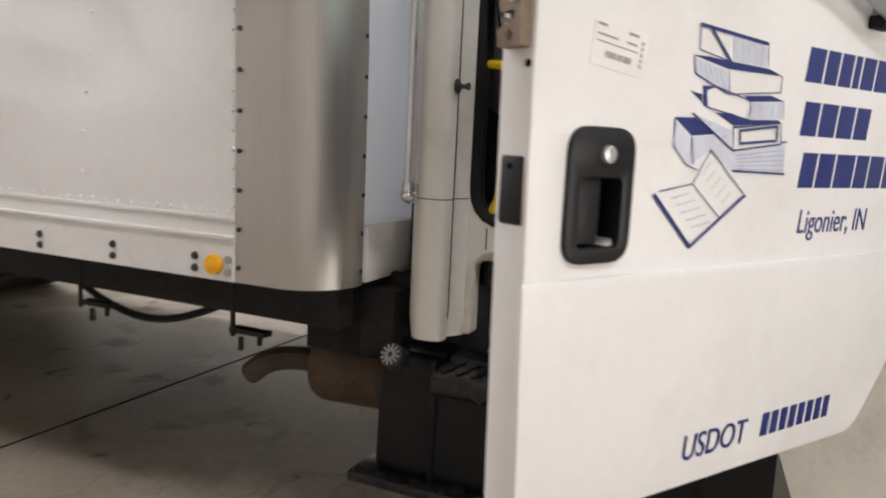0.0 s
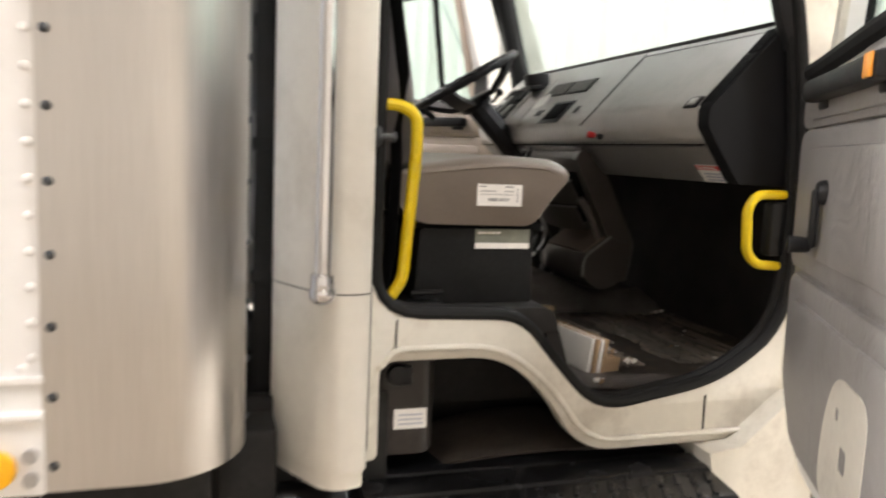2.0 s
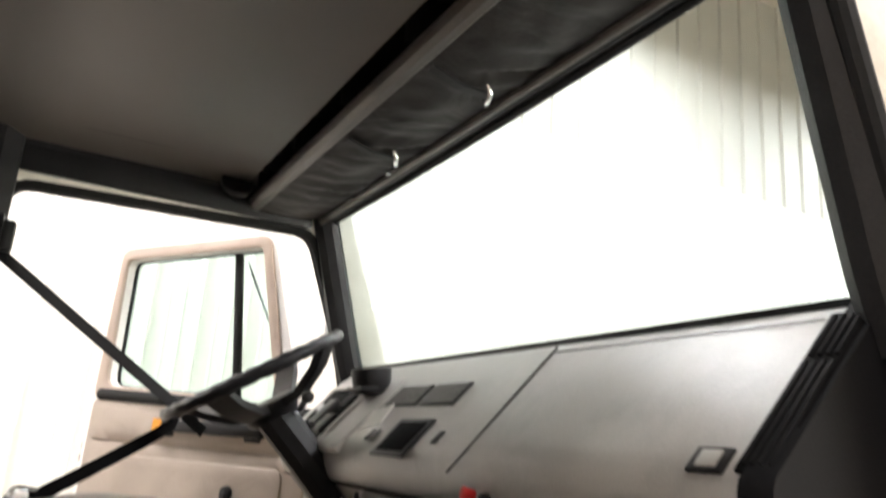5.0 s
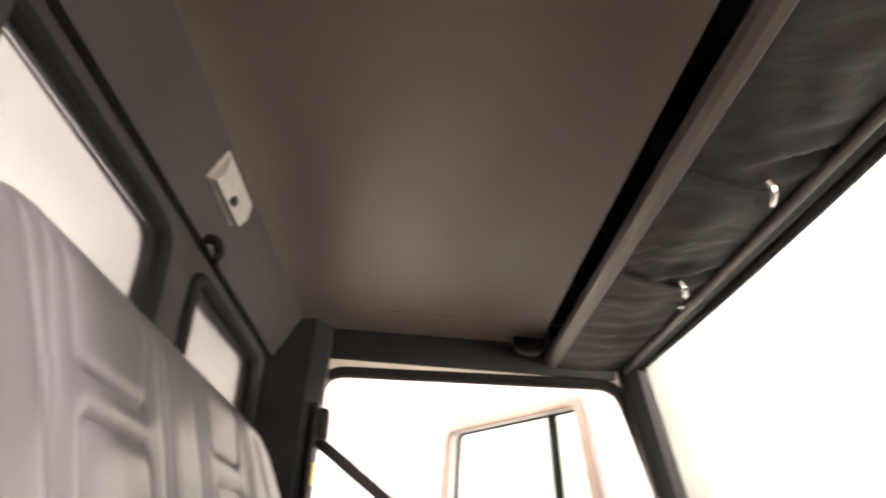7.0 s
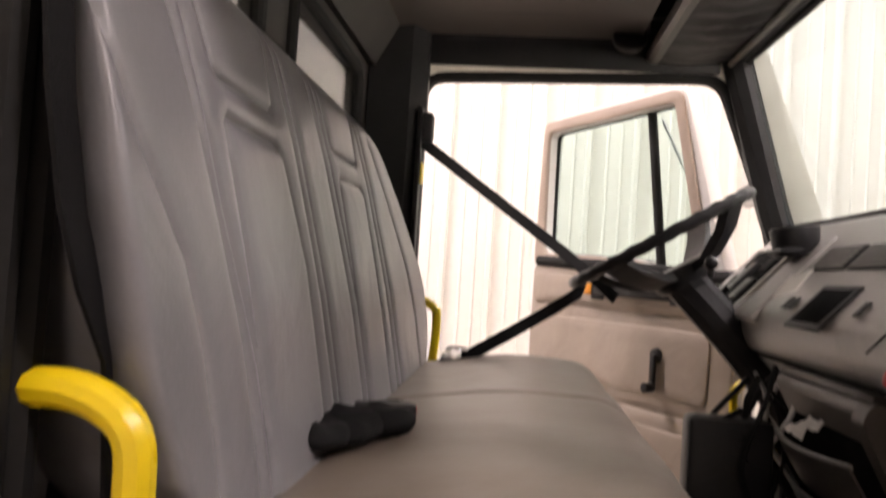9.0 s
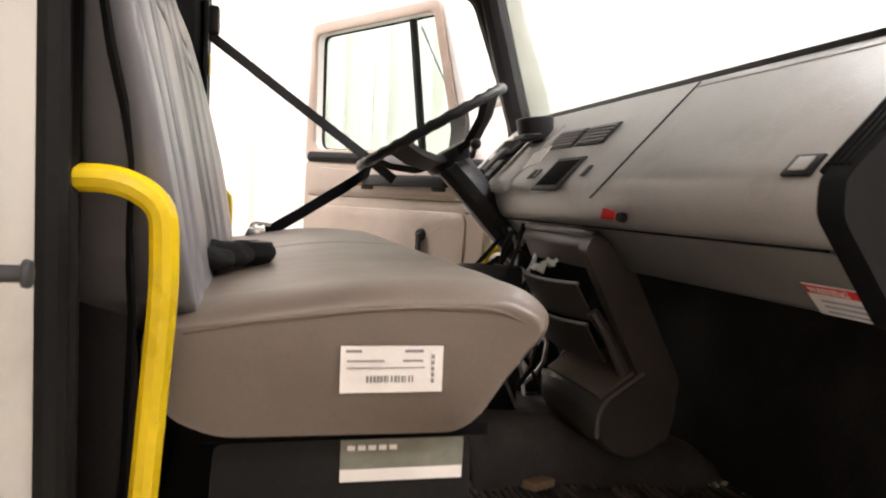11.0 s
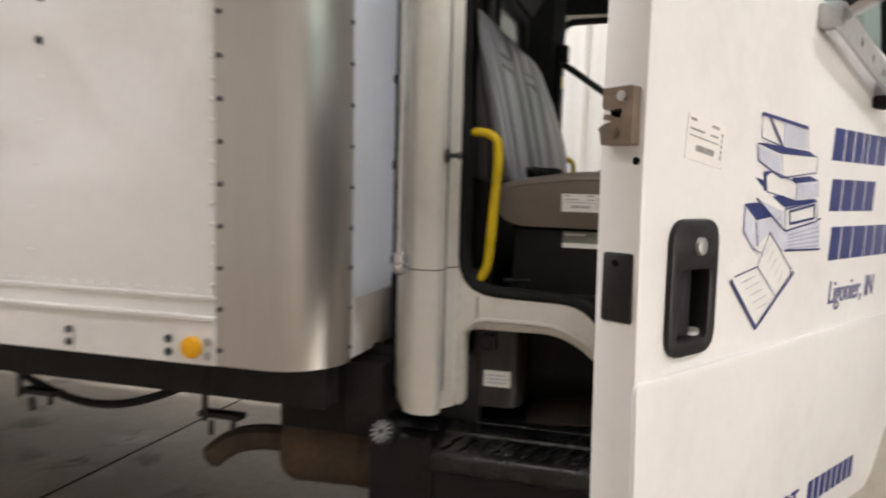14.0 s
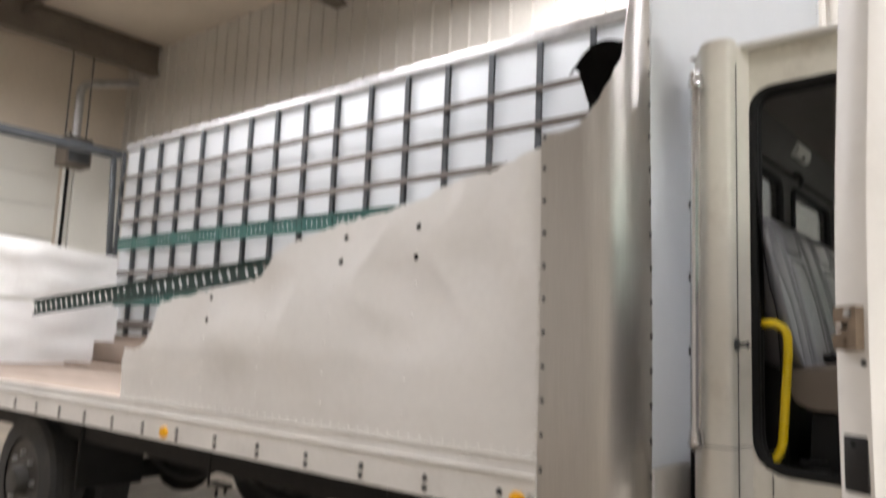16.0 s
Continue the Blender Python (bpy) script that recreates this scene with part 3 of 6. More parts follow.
# rounded front corner of bare aluminium, its top ripped
CORNER = [(-0.29, YB - 0.006), (-0.16, YB - 0.006)] + [(-0.16 + 0.157 * math.sin(a), YB - 0.006 + 0.163 * (1 - math.cos(a))) for a in [radians(d) for d in range(6, 91, 6)]] + [(-0.003, -0.055)]


def corner_point(u, v):
    k = u * (len(CORNER) - 1)
    i = min(int(k), len(CORNER) - 2)
    a, b = CORNER[i], CORNER[i + 1]
    x, y = a[0] + (b[0] - a[0]) * (k - i), a[1] + (b[1] - a[1]) * (k - i)
    top = 2.0 + 0.3 * min(1, u * 1.5) ** 1.5 + 0.02 * noise.noise((u * 9, 0, 1)) + max(0.0, u - 0.55) * 1.4
    z = 0.82 + v * (top - 0.82)
    return (x - 0.012 * max(0, z - 1.4), y - 0.012 * max(0, z - 1.2), z)


part("front_corner", grid(60, 40, corner_point, 0.003), STEEL, cargo, "brushed aluminium rounded corner panel")
corner = cargo.children[-1]
for i in range(12):
    z = 0.86 + i * 0.1025
    part("rivet", ball((-0.276 - 0.012 * max(0, z - 1.4), YB - 0.009 - 0.012 * max(0, z - 1.2), z), 0.007, (1, 0.6, 1)), POST, corner)
for i in range(15):
    z = 0.86 + i * 0.1025
    part("rivet", ball((-0.001 - 0.012 * max(0, z - 1.4), -0.066 - 0.012 * max(0, z - 1.2), z), 0.006, (0.6, 1, 1)), POST, corner)
part("front_wall", box(-0.05, -0.012, -0.06, YF - 0.1, 0.98, 3.55), FRP, cargo, "pale blue-white front wall of the cargo box")
part("front_rail", box(-0.055, -0.010, -0.02, YF - 0.1, 0.82, 0.98, 0.004), RAIL, cargo)
part("torn_roof_flap", grid(14, 10, lambda u, v: (-0.26 + 0.22 * u, -0.14 + 0.30 * v, 2.22 + 0.10 * u + 0.045 * math.sin(9 * v + 4 * u) - 0.06 * v), 0.004), DARKBOX, cargo, "near-black torn roof flap")
# floor, far wall with posts and slats, rear frame
part("deck", box(-7.6, -0.17, YB + 0.02, YF - 0.02, 0.90, 0.985), WOOD, cargo, "worn wooden cargo deck")
part("far_skin", box(-7.6, -0.02, YF - 0.025, YF - 0.02, 0.98, 3.5), FRP, cargo, "white far side skin of the box")
part("far_rail", box(-7.62, -0.02, YF - 0.02, YF + 0.01, 0.82, 0.99, 0.004), RAIL, cargo)
part("top_rail", box(-7.6, -0.3, YF - 0.06, YF + 0.01, 3.47, 3.56, 0.008), GALV, cargo, "bright aluminium top rail")
for i in range(18):
    px = -0.55 - i * 0.417
    part("wall_post", join(box(px - 0.022, px + 0.022, YF - 0.075, YF - 0.07, 0.99, 3.47), box(px - 0.005, px + 0.005, YF - 0.07, YF - 0.027, 0.99, 3.47)), POST, cargo, "dark steel wall post")
for sz, m, h in ((3.12, SLAT, 0.045), (2.86, SLAT, 0.05), (2.60, SLAT, 0.05), (2.0, SLAT, 0.05), (1.42, SLAT, 0.09)):
    part("slat", box(-7.55, -0.1, YF - 0.10, YF - 0.077, sz - h / 2, sz + h / 2, 0.004), m, cargo, "grey-brown wooden wall slat")


def track(p, q, height, material, holes, slot=(0.22, 0.62, 0.22, 0.0)):
    """A pressed logistic track: a channel with a row of slots."""
    p, q = Vector(p), Vector(q)
    n = (q - p).length
    ring = [(0, 0), (n, 0), (n, height), (0, height)]
    step = n / holes
    s0, s1, edge, lean = slot
    slots = [[(i * step + step * s0, height * edge), (i * step + step * s1, height * edge), (i * step + step * (s1 - lean), height * (1 - edge)), (i * step + step * (s0 - lean), height * (1 - edge))] for i in range(holes)]
    bm = join(plate(ring, slots, 0.004), box(0, n, -0.012, 0.004, -0.006, 0.0), box(0, n, -0.012, 0.004, height, height + 0.006))
    d = (q - p).normalized()
    up = (Vector((0, 0, 1)) - d * d.z).normalized()
    m = Matrix((d, up.cross(d), up)).transposed().to_4x4()
    return moved(bm, Matrix.Translation(p) @ m)


for gz in (2.27, 1.64):
    part("logistic_track", track((-7.5, YF - 0.105, gz), (-0.2, YF - 0.105, gz), 0.13, GREEN, 110, (0.35, 0.55, 0.28, 0.0)), GREEN, cargo, "green slotted steel cargo track on the far wall")
for bz0, bz1 in ((1.0, 1.14), (1.155, 1.3)):
    part("kick_board", box(-7.5, -0.1, YF - 0.12, YF - 0.08, bz0, bz1, 0.004), WOOD, cargo, "weathered wooden kick board")
for ry in (YB + 0.01, YF - 0.11):
    part("rear_post", moved(box(-7.62, -7.56, ry, ry + 0.06, 0.0, 2.66, 0.008), Matrix.Translation((0, 0, 0.82)) @ Matrix.Shear("XY", 4, (-0.10, 0.0))), POST, cargo, "dark steel rear frame post")
part("rear_header", box(-7.92, -7.82, YB, YF, 3.42, 3.52, 0.008), POST, cargo, "dark steel rear header")
part("rear_sill", box(-7.7, -7.6, YB, YF, 0.80, 0.99, 0.006), RAIL, cargo)
# loose things inside the box
loose = thing("loose_track", (-3.0, -0.13, 1.45), "detached green slotted cargo track hanging out of the torn wall", "cargo track")
part("channel", track((-4.15, -0.16, 1.415), (-1.72, -0.12, 1.60), 0.085, DKGREEN, 36, (0.36, 0.70, 0.20, 0.32)), DKGREEN, loose)
bent = thing("bent_panel", (-6.9, 1.4, 0.99), "bent glossy white wall panel leaning inside the cargo box", "panel")
part("upper_sheet", grid(30, 14, lambda u, v: (-7.35 + 0.12 * math.sin(3.5 * u + 1) + 0.06 * noise.noise((u * 4, v * 3, 0)), 0.15 + 1.88 * u, 1.62 + 0.60 * v + 0.03 * math.sin(5 * u)), 0.004), WHITE, bent)
part("lower_sheet", grid(30, 14, lambda u, v: (-7.30 + 0.10 * math.sin(3.2 * u + 0.4) + 0.04 * noise.noise((u * 4, v * 3, 5)), 0.12 + 1.9 * u, 0.985 + 0.62 * v), 0.004), PANEL, bent)
for pi, (px0, px1, py, pw, pz) in enumerate(((-6.9, -3.1, 1.55, 0.16, 0.986), (-6.6, -3.6, 1.15, 0.14, 0.986), (-6.8, -3.4, 1.52, 0.04, 1.03))):
    solid("loose_board", box(px0, px1, py, py + pw, pz, pz + (0.04 if pw > 0.1 else 0.2), 0.004), WOOD, "weathered loose board lying on the cargo deck", "board", "loose boards")

# ---- chassis ----
truck = thing("box_truck", (0.6, 0.95, 0.0), "white medium-duty box truck with both cab doors open", "truck")
for fy in (0.52, 1.30):
    part("frame_rail", join(*[piece for x0, x1, z in ((-7.2, 0.04, 0.56), (0.04, 2.6, 0.48)) for piece in (box(x0, x1, fy, fy + 0.08, z, z + 0.02), box(x0, x1, fy, fy + 0.012, z + 0.02, z + 0.24), box(x0, x1, fy, fy + 0.08, z + 0.24, z + 0.26))]), UNDER, truck, "black steel frame rail")
part("side_skirt_beam", box(-7.5, -0.06, -0.08, 0.0, 0.69, 0.82, 0.006), UNDER, truck, "black long sill under the box")
part("far_skirt_beam", box(-7.5, -0.06, 1.90, 1.98, 0.69, 0.82, 0.006), UNDER, truck)
part("box_underside", box(-7.55, -0.17, YB + 0.03, YF - 0.03, 0.825, 0.897), UNDER, truck, "dark underside of the cargo deck")
for i in range(18):
    cx = -0.4 - i * 0.41
    part("crossmember", box(cx - 0.03, cx + 0.03, -0.05, 1.95, 0.745, 0.822, 0.004), UNDER, truck)
for cx in (-0.42, -1.05, -2.2):
    part("bracket", join(box(cx - 0.008, cx + 0.008, -0.085, -0.078, 0.62, 0.80, 0.002), cyl((cx - 0.02, -0.02, 0.60), (cx - 0.02, -0.02, 0.56), 0.008, seg=8), cyl((cx + 0.05, -0.02, 0.62), (cx + 0.05, -0.02, 0.585), 0.008, seg=8), box(cx - 0.05, cx + 0.08, -0.04, 0.0, 0.615, 0.63)), UNDER, truck, "black bolted clamp bracket")
for (xa, xb), sag in zip(((-0.55, -1.25), (-1.45, -2.1), (-2.3, -3.0)), (0.10, 0.07, 0.09)):
    part("hose", tube([(xa + (xb - xa) * i / 14, 0.05, 0.68 - sag * math.sin(math.pi * i / 14)) for i in range(15)], 0.013), RUBBER, truck, "black sagging air hose")
# plain black boxes added to block the bright view through under the cab
part("frame_shroud", join(box(-0.30, 0.30, 0.12, 0.16, 0.56, 0.83, 0.006), box(-0.05, 0.06, 0.02, 1.85, 0.60, 0.80, 0.01), box(0.1, 1.4, 0.43, 1.5, 0.40, 0.74, 0.02)), UNDER, truck, "black stand-in chassis boxes, added to keep the space under the cab dark")
# silencer and tail pipe
muf = part("muffler", cyl((-0.33, 0.27, 0.462), (0.10, 0.27, 0.482), 0.118, seg=36, bevel=0.03), RUST, truck, "rusty brown cylindrical muffler")
part("tail_pipe", sweep([(-0.32, 0.26, 0.47), (-0.43, 0.24, 0.475), (-0.52, 0.22, 0.455), (-0.585, 0.21, 0.40)], 0.040, 0.08), RUST, muf)
part("pipe_mouth", cyl((-0.582, 0.2105, 0.4025), (-0.5895, 0.2093, 0.3962), 0.037, seg=18), DARKBOX, muf)
part("strap", cyl((-0.09, 0.27, 0.473), (-0.06, 0.27, 0.474), 0.121, seg=36), RUST, muf)


def wheel(x, y, r, w, parent, out):
    """A road wheel with a treaded tyre; out is the side its dish faces."""
    prof = [(-w / 2, r * 0.62), (-w / 2, r * 0.80), (-w * 0.46, r * 0.93), (-w * 0.36, r * 0.985), (w * 0.36, r * 0.985), (w * 0.46, r * 0.93), (w / 2, r * 0.80), (w / 2, r * 0.62)]
    bm, n, rows = bmesh.new(), 72, []
    for i in range(n):
        a = 2 * math.pi * i / n
        rows.append([bm.verts.new((x + math.sin(a) * pr, y + py, r + math.cos(a) * pr)) for py, pr in prof])
    for i in range(n):
        for j in range(len(prof) - 1):
            bm.faces.new((rows[i][j], rows[i][j + 1], rows[(i + 1) % n][j + 1], rows[(i + 1) % n][j]))
    lugs = []
    for i in range(48):
        a = 2 * math.pi * i / 48
        for k, ly in enumerate((-0.29, -0.1, 0.1, 0.29)):
            b = box(-0.016, 0.016, ly * w - w * 0.07, ly * w + w * 0.07, r * 0.97, r, 0)
            lugs.append(moved(b, Matrix.Translation((x, y, r)) @ Matrix.Rotation(a + (k % 2) * 0.05, 4, "Y")))
    ty = part("wheel", join(bm, *lugs), TYRE, parent, "black truck tyre on a grimy steel rim")
    part("rim", join(cyl((x, y - out * w * 0.5, r), (x, y - out * w * 0.35, r), r * 0.63, seg=36), cyl((x, y + out * w * 0.1, r), (x, y + out * w * 0.46, r), r * 0.64, r * 0.62, 36)), RIM, ty)
    part("hub", cyl((x, y, r), (x, y + out * w * 0.75, r), r * 0.27, r * 0.2, 20, 0.01), RIM, ty)
    for i in range(8):
        a = 2 * math.pi * i / 8
        c = (x + math.sin(a) * r * 0.4, y + out * w * 0.44, r + math.cos(a) * r * 0.4)
        part("lug_nut", cyl(c, (c[0], c[1] + out * 0.03, c[2]), 0.013, seg=6), GALV, ty)


for wy, out in ((-0.06, -1), (0.22, 1), (1.70, -1), (1.98, 1)):
    wheel(-4.03, wy, 0.405, 0.235, truck, out)
wheel(1.95, 0.14, 0.405, 0.235, truck, -1)
wheel(1.95, 1.78, 0.405, 0.235, truck, 1)
part("rear_axle", join(cyl((-4.03, 0.1, 0.405), (-4.03, 1.85, 0.405), 0.07), ball((-4.03, 0.95, 0.41), 0.2)), UNDER, truck, "black rear axle")
part("mud_flap", box(-3.50, -3.47, -0.1, 0.3, 0.42, 0.80, 0.004), RUBBER, truck)

# ---- cab shell ----
FAR = 1.90  # the driver's side mirrors the passenger's: y becomes FAR - y


def flip(bm):
    return moved(bm, Matrix.Translation((0, FAR, 0)) @ Matrix.Diagonal((1, -1, 1, 1)))


OPENING = rounded([(0.252, 2.13), (0.252, 1.005), (0.575, 0.995), (0.655, 0.90), (0.77, 0.775), (1.08, 0.83), (1.26, 0.95), (1.278, 1.30), (1.235, 1.66), (1.07, 2.15)],
                  [0.07, 0.10, 0.07, 0.12, 0.10, 0.08, 0.14, 0.2, 0.2, 0.06])
OPENING_FAR = rounded([(0.252, 2.06), (0.252, 1.005), (0.575, 0.995), (0.655, 0.90), (0.77, 0.775), (1.08, 0.83), (1.26, 0.95), (1.278, 1.30), (1.235, 1.66), (1.075, 2.085)],
                      [0.07, 0.10, 0.07, 0.12, 0.10, 0.08, 0.14, 0.2, 0.2, 0.06])
SHELL = rounded([(0.225, 2.28), (0.225, 0.70), (0.262, 0.70), (0.262, 0.91), (0.53, 0.912), (0.64, 0.83), (0.735, 0.685), (1.16, 0.685), (1.42, 0.80), (1.46, 1.25), (1.36, 1.68), (1.14, 2.27)],
                [0.02, 0.005, 0.01, 0.04, 0.10, 0.12, 0.08, 0.06, 0.1, 0.1, 0.1, 0.05])
POSTPROF = rounded([(0.10, 0.17), (0.052, 0.15), (0.060, 0.112), (0.132, -0.020), (0.160, -0.040), (0.195, -0.040), (0.222, -0.030), (0.230, 0.012), (0.214, 0.028), (0.226, 0.050), (0.246, 0.078), (0.246, 0.135), (0.16, 0.17)],
                   [0.01, 0.02, 0.03, 0.03, 0.012, 0.02, 0.012, 0.01, 0.006, 0.01, 0.01, 0.005, 0.01])


def cab_side(near):
    put = (lambda bm: bm) if near else flip
    ring = OPENING if near else OPENING_FAR
    panel = part("side_panel", put(moved(plate(SHELL, [ring], 0.05, 0.006), Matrix.Translation((0, 0.078, 0)))), CREAM, truck, "dirty white cab side panel with an arched sill")
    part("door_seal", put(tube([(p[0], 0.088, p[1]) for p in ring], 0.0145, True)), RUBBER, panel, "black rubber door seal")
    part("inner_seal", put(tube([(p[0], 0.114, p[1]) for p in ring], 0.0165, True)), RUBBER, panel, "thick black inner door seal")
    part("sill_bead", put(sweep([(0.268, 0.073, 0.897), (0.30, 0.073, 0.932), (0.53, 0.073, 0.932), (0.655, 0.073, 0.835), (0.745, 0.073, 0.705), (1.16, 0.073, 0.705)], 0.007, 0.08)), CREAM, panel)
    part("panel_seam", put(box(0.298, 0.3005, 0.0755, 0.079, 0.925, 0.992)), UNDER, panel)
    part("panel_seam", put(box(1.05, 1.0525, 0.0755, 0.079, 0.70, 0.795)), UNDER, panel)
    post = part("corner_post", put(join(prism([tuple(p) for p in POSTPROF], 0.725, 1.066, "z"), prism([tuple(p) for p in POSTPROF], 1.069, 2.27, "z"),
                                        prism([(0.105 + (p[0] - 0.15) * 0.93 + 0.045, 0.065 + (p[1] - 0.065) * 0.93) for p in POSTPROF], 0.69, 0.725, "z"))), CREAMY, truck, "rounded white rear corner post of the cab")
    part("post_seam", put(prism([tuple(Vector((0.145, 0.06)) + (Vector(p) - Vector((0.145, 0.06))) * 0.985) for p in POSTPROF], 1.06, 1.075, "z")), UNDER, post)
    part("drip_groove", put(prism([(0.2285, 0.003), (0.2306, 0.003), (0.2306, 0.006), (0.2285, 0.006)], 0.75, 2.2)), UNDER, post)
    rail_ = part("grab_rail", put(tube([(0.129, -0.055, 1.09), (0.129, -0.055, 2.15)], 0.0145)), CHROME, post, "long vertical chrome grab rail")
    for rz in (1.088, 2.15):
        part("rail_foot", put(join(cyl((0.129, -0.055, rz - 0.018), (0.129, -0.055, rz + 0.022), 0.020, seg=20, bevel=0.005), ball((0.129, -0.053, rz - 0.014), 0.0245, (1, 1, 0.9)), box(0.113, 0.145, -0.050, 0.002, rz - 0.018, rz + 0.016, 0.006))), CHROME, post)
    st = part("door_striker", put(cyl((0.228, -0.008, 1.357), (0.236, -0.008, 1.357), 0.020, 0.017, 18, 0.003)), POST, post, "round steel door striker")
    part("striker_pin", put(join(cyl((0.235, -0.008, 1.357), (0.262, -0.008, 1.357), 0.006, seg=12), cyl((0.258, -0.008, 1.357), (0.264, -0.008, 1.357), 0.010, seg=14, bevel=0.002))), POST, post)
    # yellow grab handles
    part("grab_handle", put(sweep([(0.255, 0.115, 1.424), (0.30, 0.112, 1.425), (0.334, 0.111, 1.405), (0.336, 0.111, 1.34), (0.316, 0.112, 1.07), (0.292, 0.118, 1.03)], 0.0125, 0.045)), YELLOW, truck, "yellow enamelled grab handle on the door post")
    part("grab_handle", put(sweep([(1.255, 0.118, 1.268), (1.172, 0.112, 1.267), (1.146, 0.110, 1.235), (1.154, 0.110, 1.13), (1.185, 0.112, 1.10), (1.262, 0.118, 1.095)], 0.0115, 0.035)), YELLOW, truck, "short yellow grab handle by the front door post")
    hinge = part("door_hinge_box", put(box(1.215, 1.262, 0.105, 0.14, 1.12, 1.25, 0.008)), BLACK, truck)
    part("door_check", put(cyl((1.262, 0.06, 1.30), (1.262, 0.09, 1.30), 0.010, seg=12)), BLACK, hinge)
    part("door_check", put(cyl((1.262, 0.06, 1.155), (1.262, 0.09, 1.155), 0.012, seg=12)), BLACK, hinge)


cab_side(True)
cab_side(False)
# ribbed black panel, added to give the gap behind the cab its darkness
part("gap_seal", join(box(0.020, 0.098, 0.174, 0.196, 0.80, 2.15, 0.006), *[box(0.014, 0.10, 0.172, 0.198, z, z + 0.03, 0.008) for z in (1.05, 1.32, 1.56, 1.80)]), RUBBER, truck, "black panel added for the darkness of the gap behind the cab")
# inner lining of the pillars, rear wall with two windows, roof
for s in (True, False):
    pil = prism([(0.15, 0.132), (0.232, 0.132), (0.226, 0.140), (0.18, 0.148), (0.14, 0.150), (0.14, 0.14)] if s else [(0.16, 0.135), (0.275, 0.135), (0.275, 0.165), (0.235, 0.22), (0.12, 0.22), (0.12, 0.17)], 1.0, 2.215)
    part("pillar_trim", pil if s else flip(pil), BLACK, truck, "dark pillar lining")
    hd = prism([(0.13, 2.135), (0.165, 2.175), (0.30, 2.18), (0.30, 2.28), (0.128, 2.28)], 0.2, 1.1, "x")
    part("roof_side_trim", hd if s else flip(hd), BLACK, truck)
rear = plate([(0.11, 0.98), (1.79, 0.98), (1.79, 2.27), (0.11, 2.27)], [rounded([(0.20, 1.45), (0.832, 1.45), (0.832, 2.012), (0.20, 2.022)], 0.05), rounded([(1.0, 1.45), (1.566, 1.45), (1.566, 2.010), (1.0, 2.0)], 0.05)], 0.035, 0.004)
rw = part("rear_wall", moved(rear, pose(0.115, 0, 0, 0, 0, 90)), TRIM, truck, "grey-brown rear cab wall with two windows")
for wy0, wy1 in ((0.20, 0.832), (1.0, 1.566)):
    part("window_seal", tube([(0.118, p[0], p[1]) for p in rounded([(wy0, 1.45), (wy1, 1.45), (wy1, 2.012), (wy0, 2.014)], 0.05)], 0.014, True), RUBBER, rw)
    g = part("window_pane", box(0.094, 0.098, wy0 + 0.005, wy1 - 0.005, 1.455, 2.008), HAZY, rw, "hazy rear window pane")
    g.visible_shadow = False
part("rear_header", prism([(0.116, 2.06), (0.135, 2.055), (0.20, 2.175), (0.20, 2.22), (0.116, 2.22)], 0.13, 1.77, "y"), TRIM, truck, "padded lining above the rear windows")
tag = thing("dome_lamp", (0.15, 0.98, 2.1), "small white dome lamp with a black switch over the rear window", "lamp")
slope = Matrix.Translation((0.1775, 0.905, 2.1335)) @ Matrix.Rotation(radians(118.4), 4, "Y")
part("base", moved(box(-0.029, 0.029, -0.092, 0.092, -0.003, 0.004, 0.002), slope), DASH, tag)
part("lens", moved(prism(rounded([(-0.025, 0.003), (0.027, 0.003), (0.024, 0.017), (0.004, 0.020), (-0.022, 0.010)], 0.003, 2), -0.086, 0.086, "y"), slope), DASH, tag, "ivory lamp lens")
part("switch", moved(box(0.006, 0.020, -0.012, 0.012, 0.014, 0.024, 0.003), slope), BLACK, tag)
hook = thing("coat_hook", (0.14, 1.06, 2.02), "small black coat hook on the rear lining", "hook")
part("hook_arm", sweep([(0.135, 0.955, 2.062), (0.16, 0.955, 2.058), (0.17, 0.955, 2.03), (0.165, 0.94, 2.012)], 0.009, 0.015), BLACK, hook)


def roof_point(u, v):
    x, y = 0.06 + 1.09 * u, 0.07 + (FAR - 0.14) * v
    return (x, y, 2.275 + 0.05 * (1 - (2 * v - 1) ** 4) * (1 - (2 * u - 1) ** 4))


part("opening_header", box(0.27, 1.06, 1.752, 1.770, 2.086, 2.19, 0.004), BLACK, truck, "black lining above the far door")
part("roof", grid(20, 24, roof_point, 0.004), WHITE, truck, "white cab roof")
for s in (True, False):
    dr = box(0.2, 1.14, 0.045, 0.08, 2.262, 2.278, 0.005)
    part("drip_rail", dr if s else flip(dr), WHITE, truck)
part("headliner", grid(20, 24, lambda u, v: (0.185 + 0.66 * u, 0.16 + 1.58 * v, 2.175 + 0.022 * (1 - (2 * v - 1) ** 6) * (1 - (2 * u - 1) ** 6)), 0.01), LINER, truck, "grey-brown cloth headliner")
for sx, sy in ((0.533, 0.575), (0.536, 1.14)):
    part("liner_button", cyl((sx, sy, 2.197), (sx, sy, 2.188), 0.012, 0.009, 14), CHROME if sy < 1 else BLACK, truck, "headliner fastener")
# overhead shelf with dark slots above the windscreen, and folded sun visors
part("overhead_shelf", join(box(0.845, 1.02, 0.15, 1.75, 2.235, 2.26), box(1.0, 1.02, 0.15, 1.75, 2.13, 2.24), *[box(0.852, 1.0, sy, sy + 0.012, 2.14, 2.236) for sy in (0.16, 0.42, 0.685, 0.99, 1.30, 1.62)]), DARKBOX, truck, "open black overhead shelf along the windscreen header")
shelf = truck.children[-1]
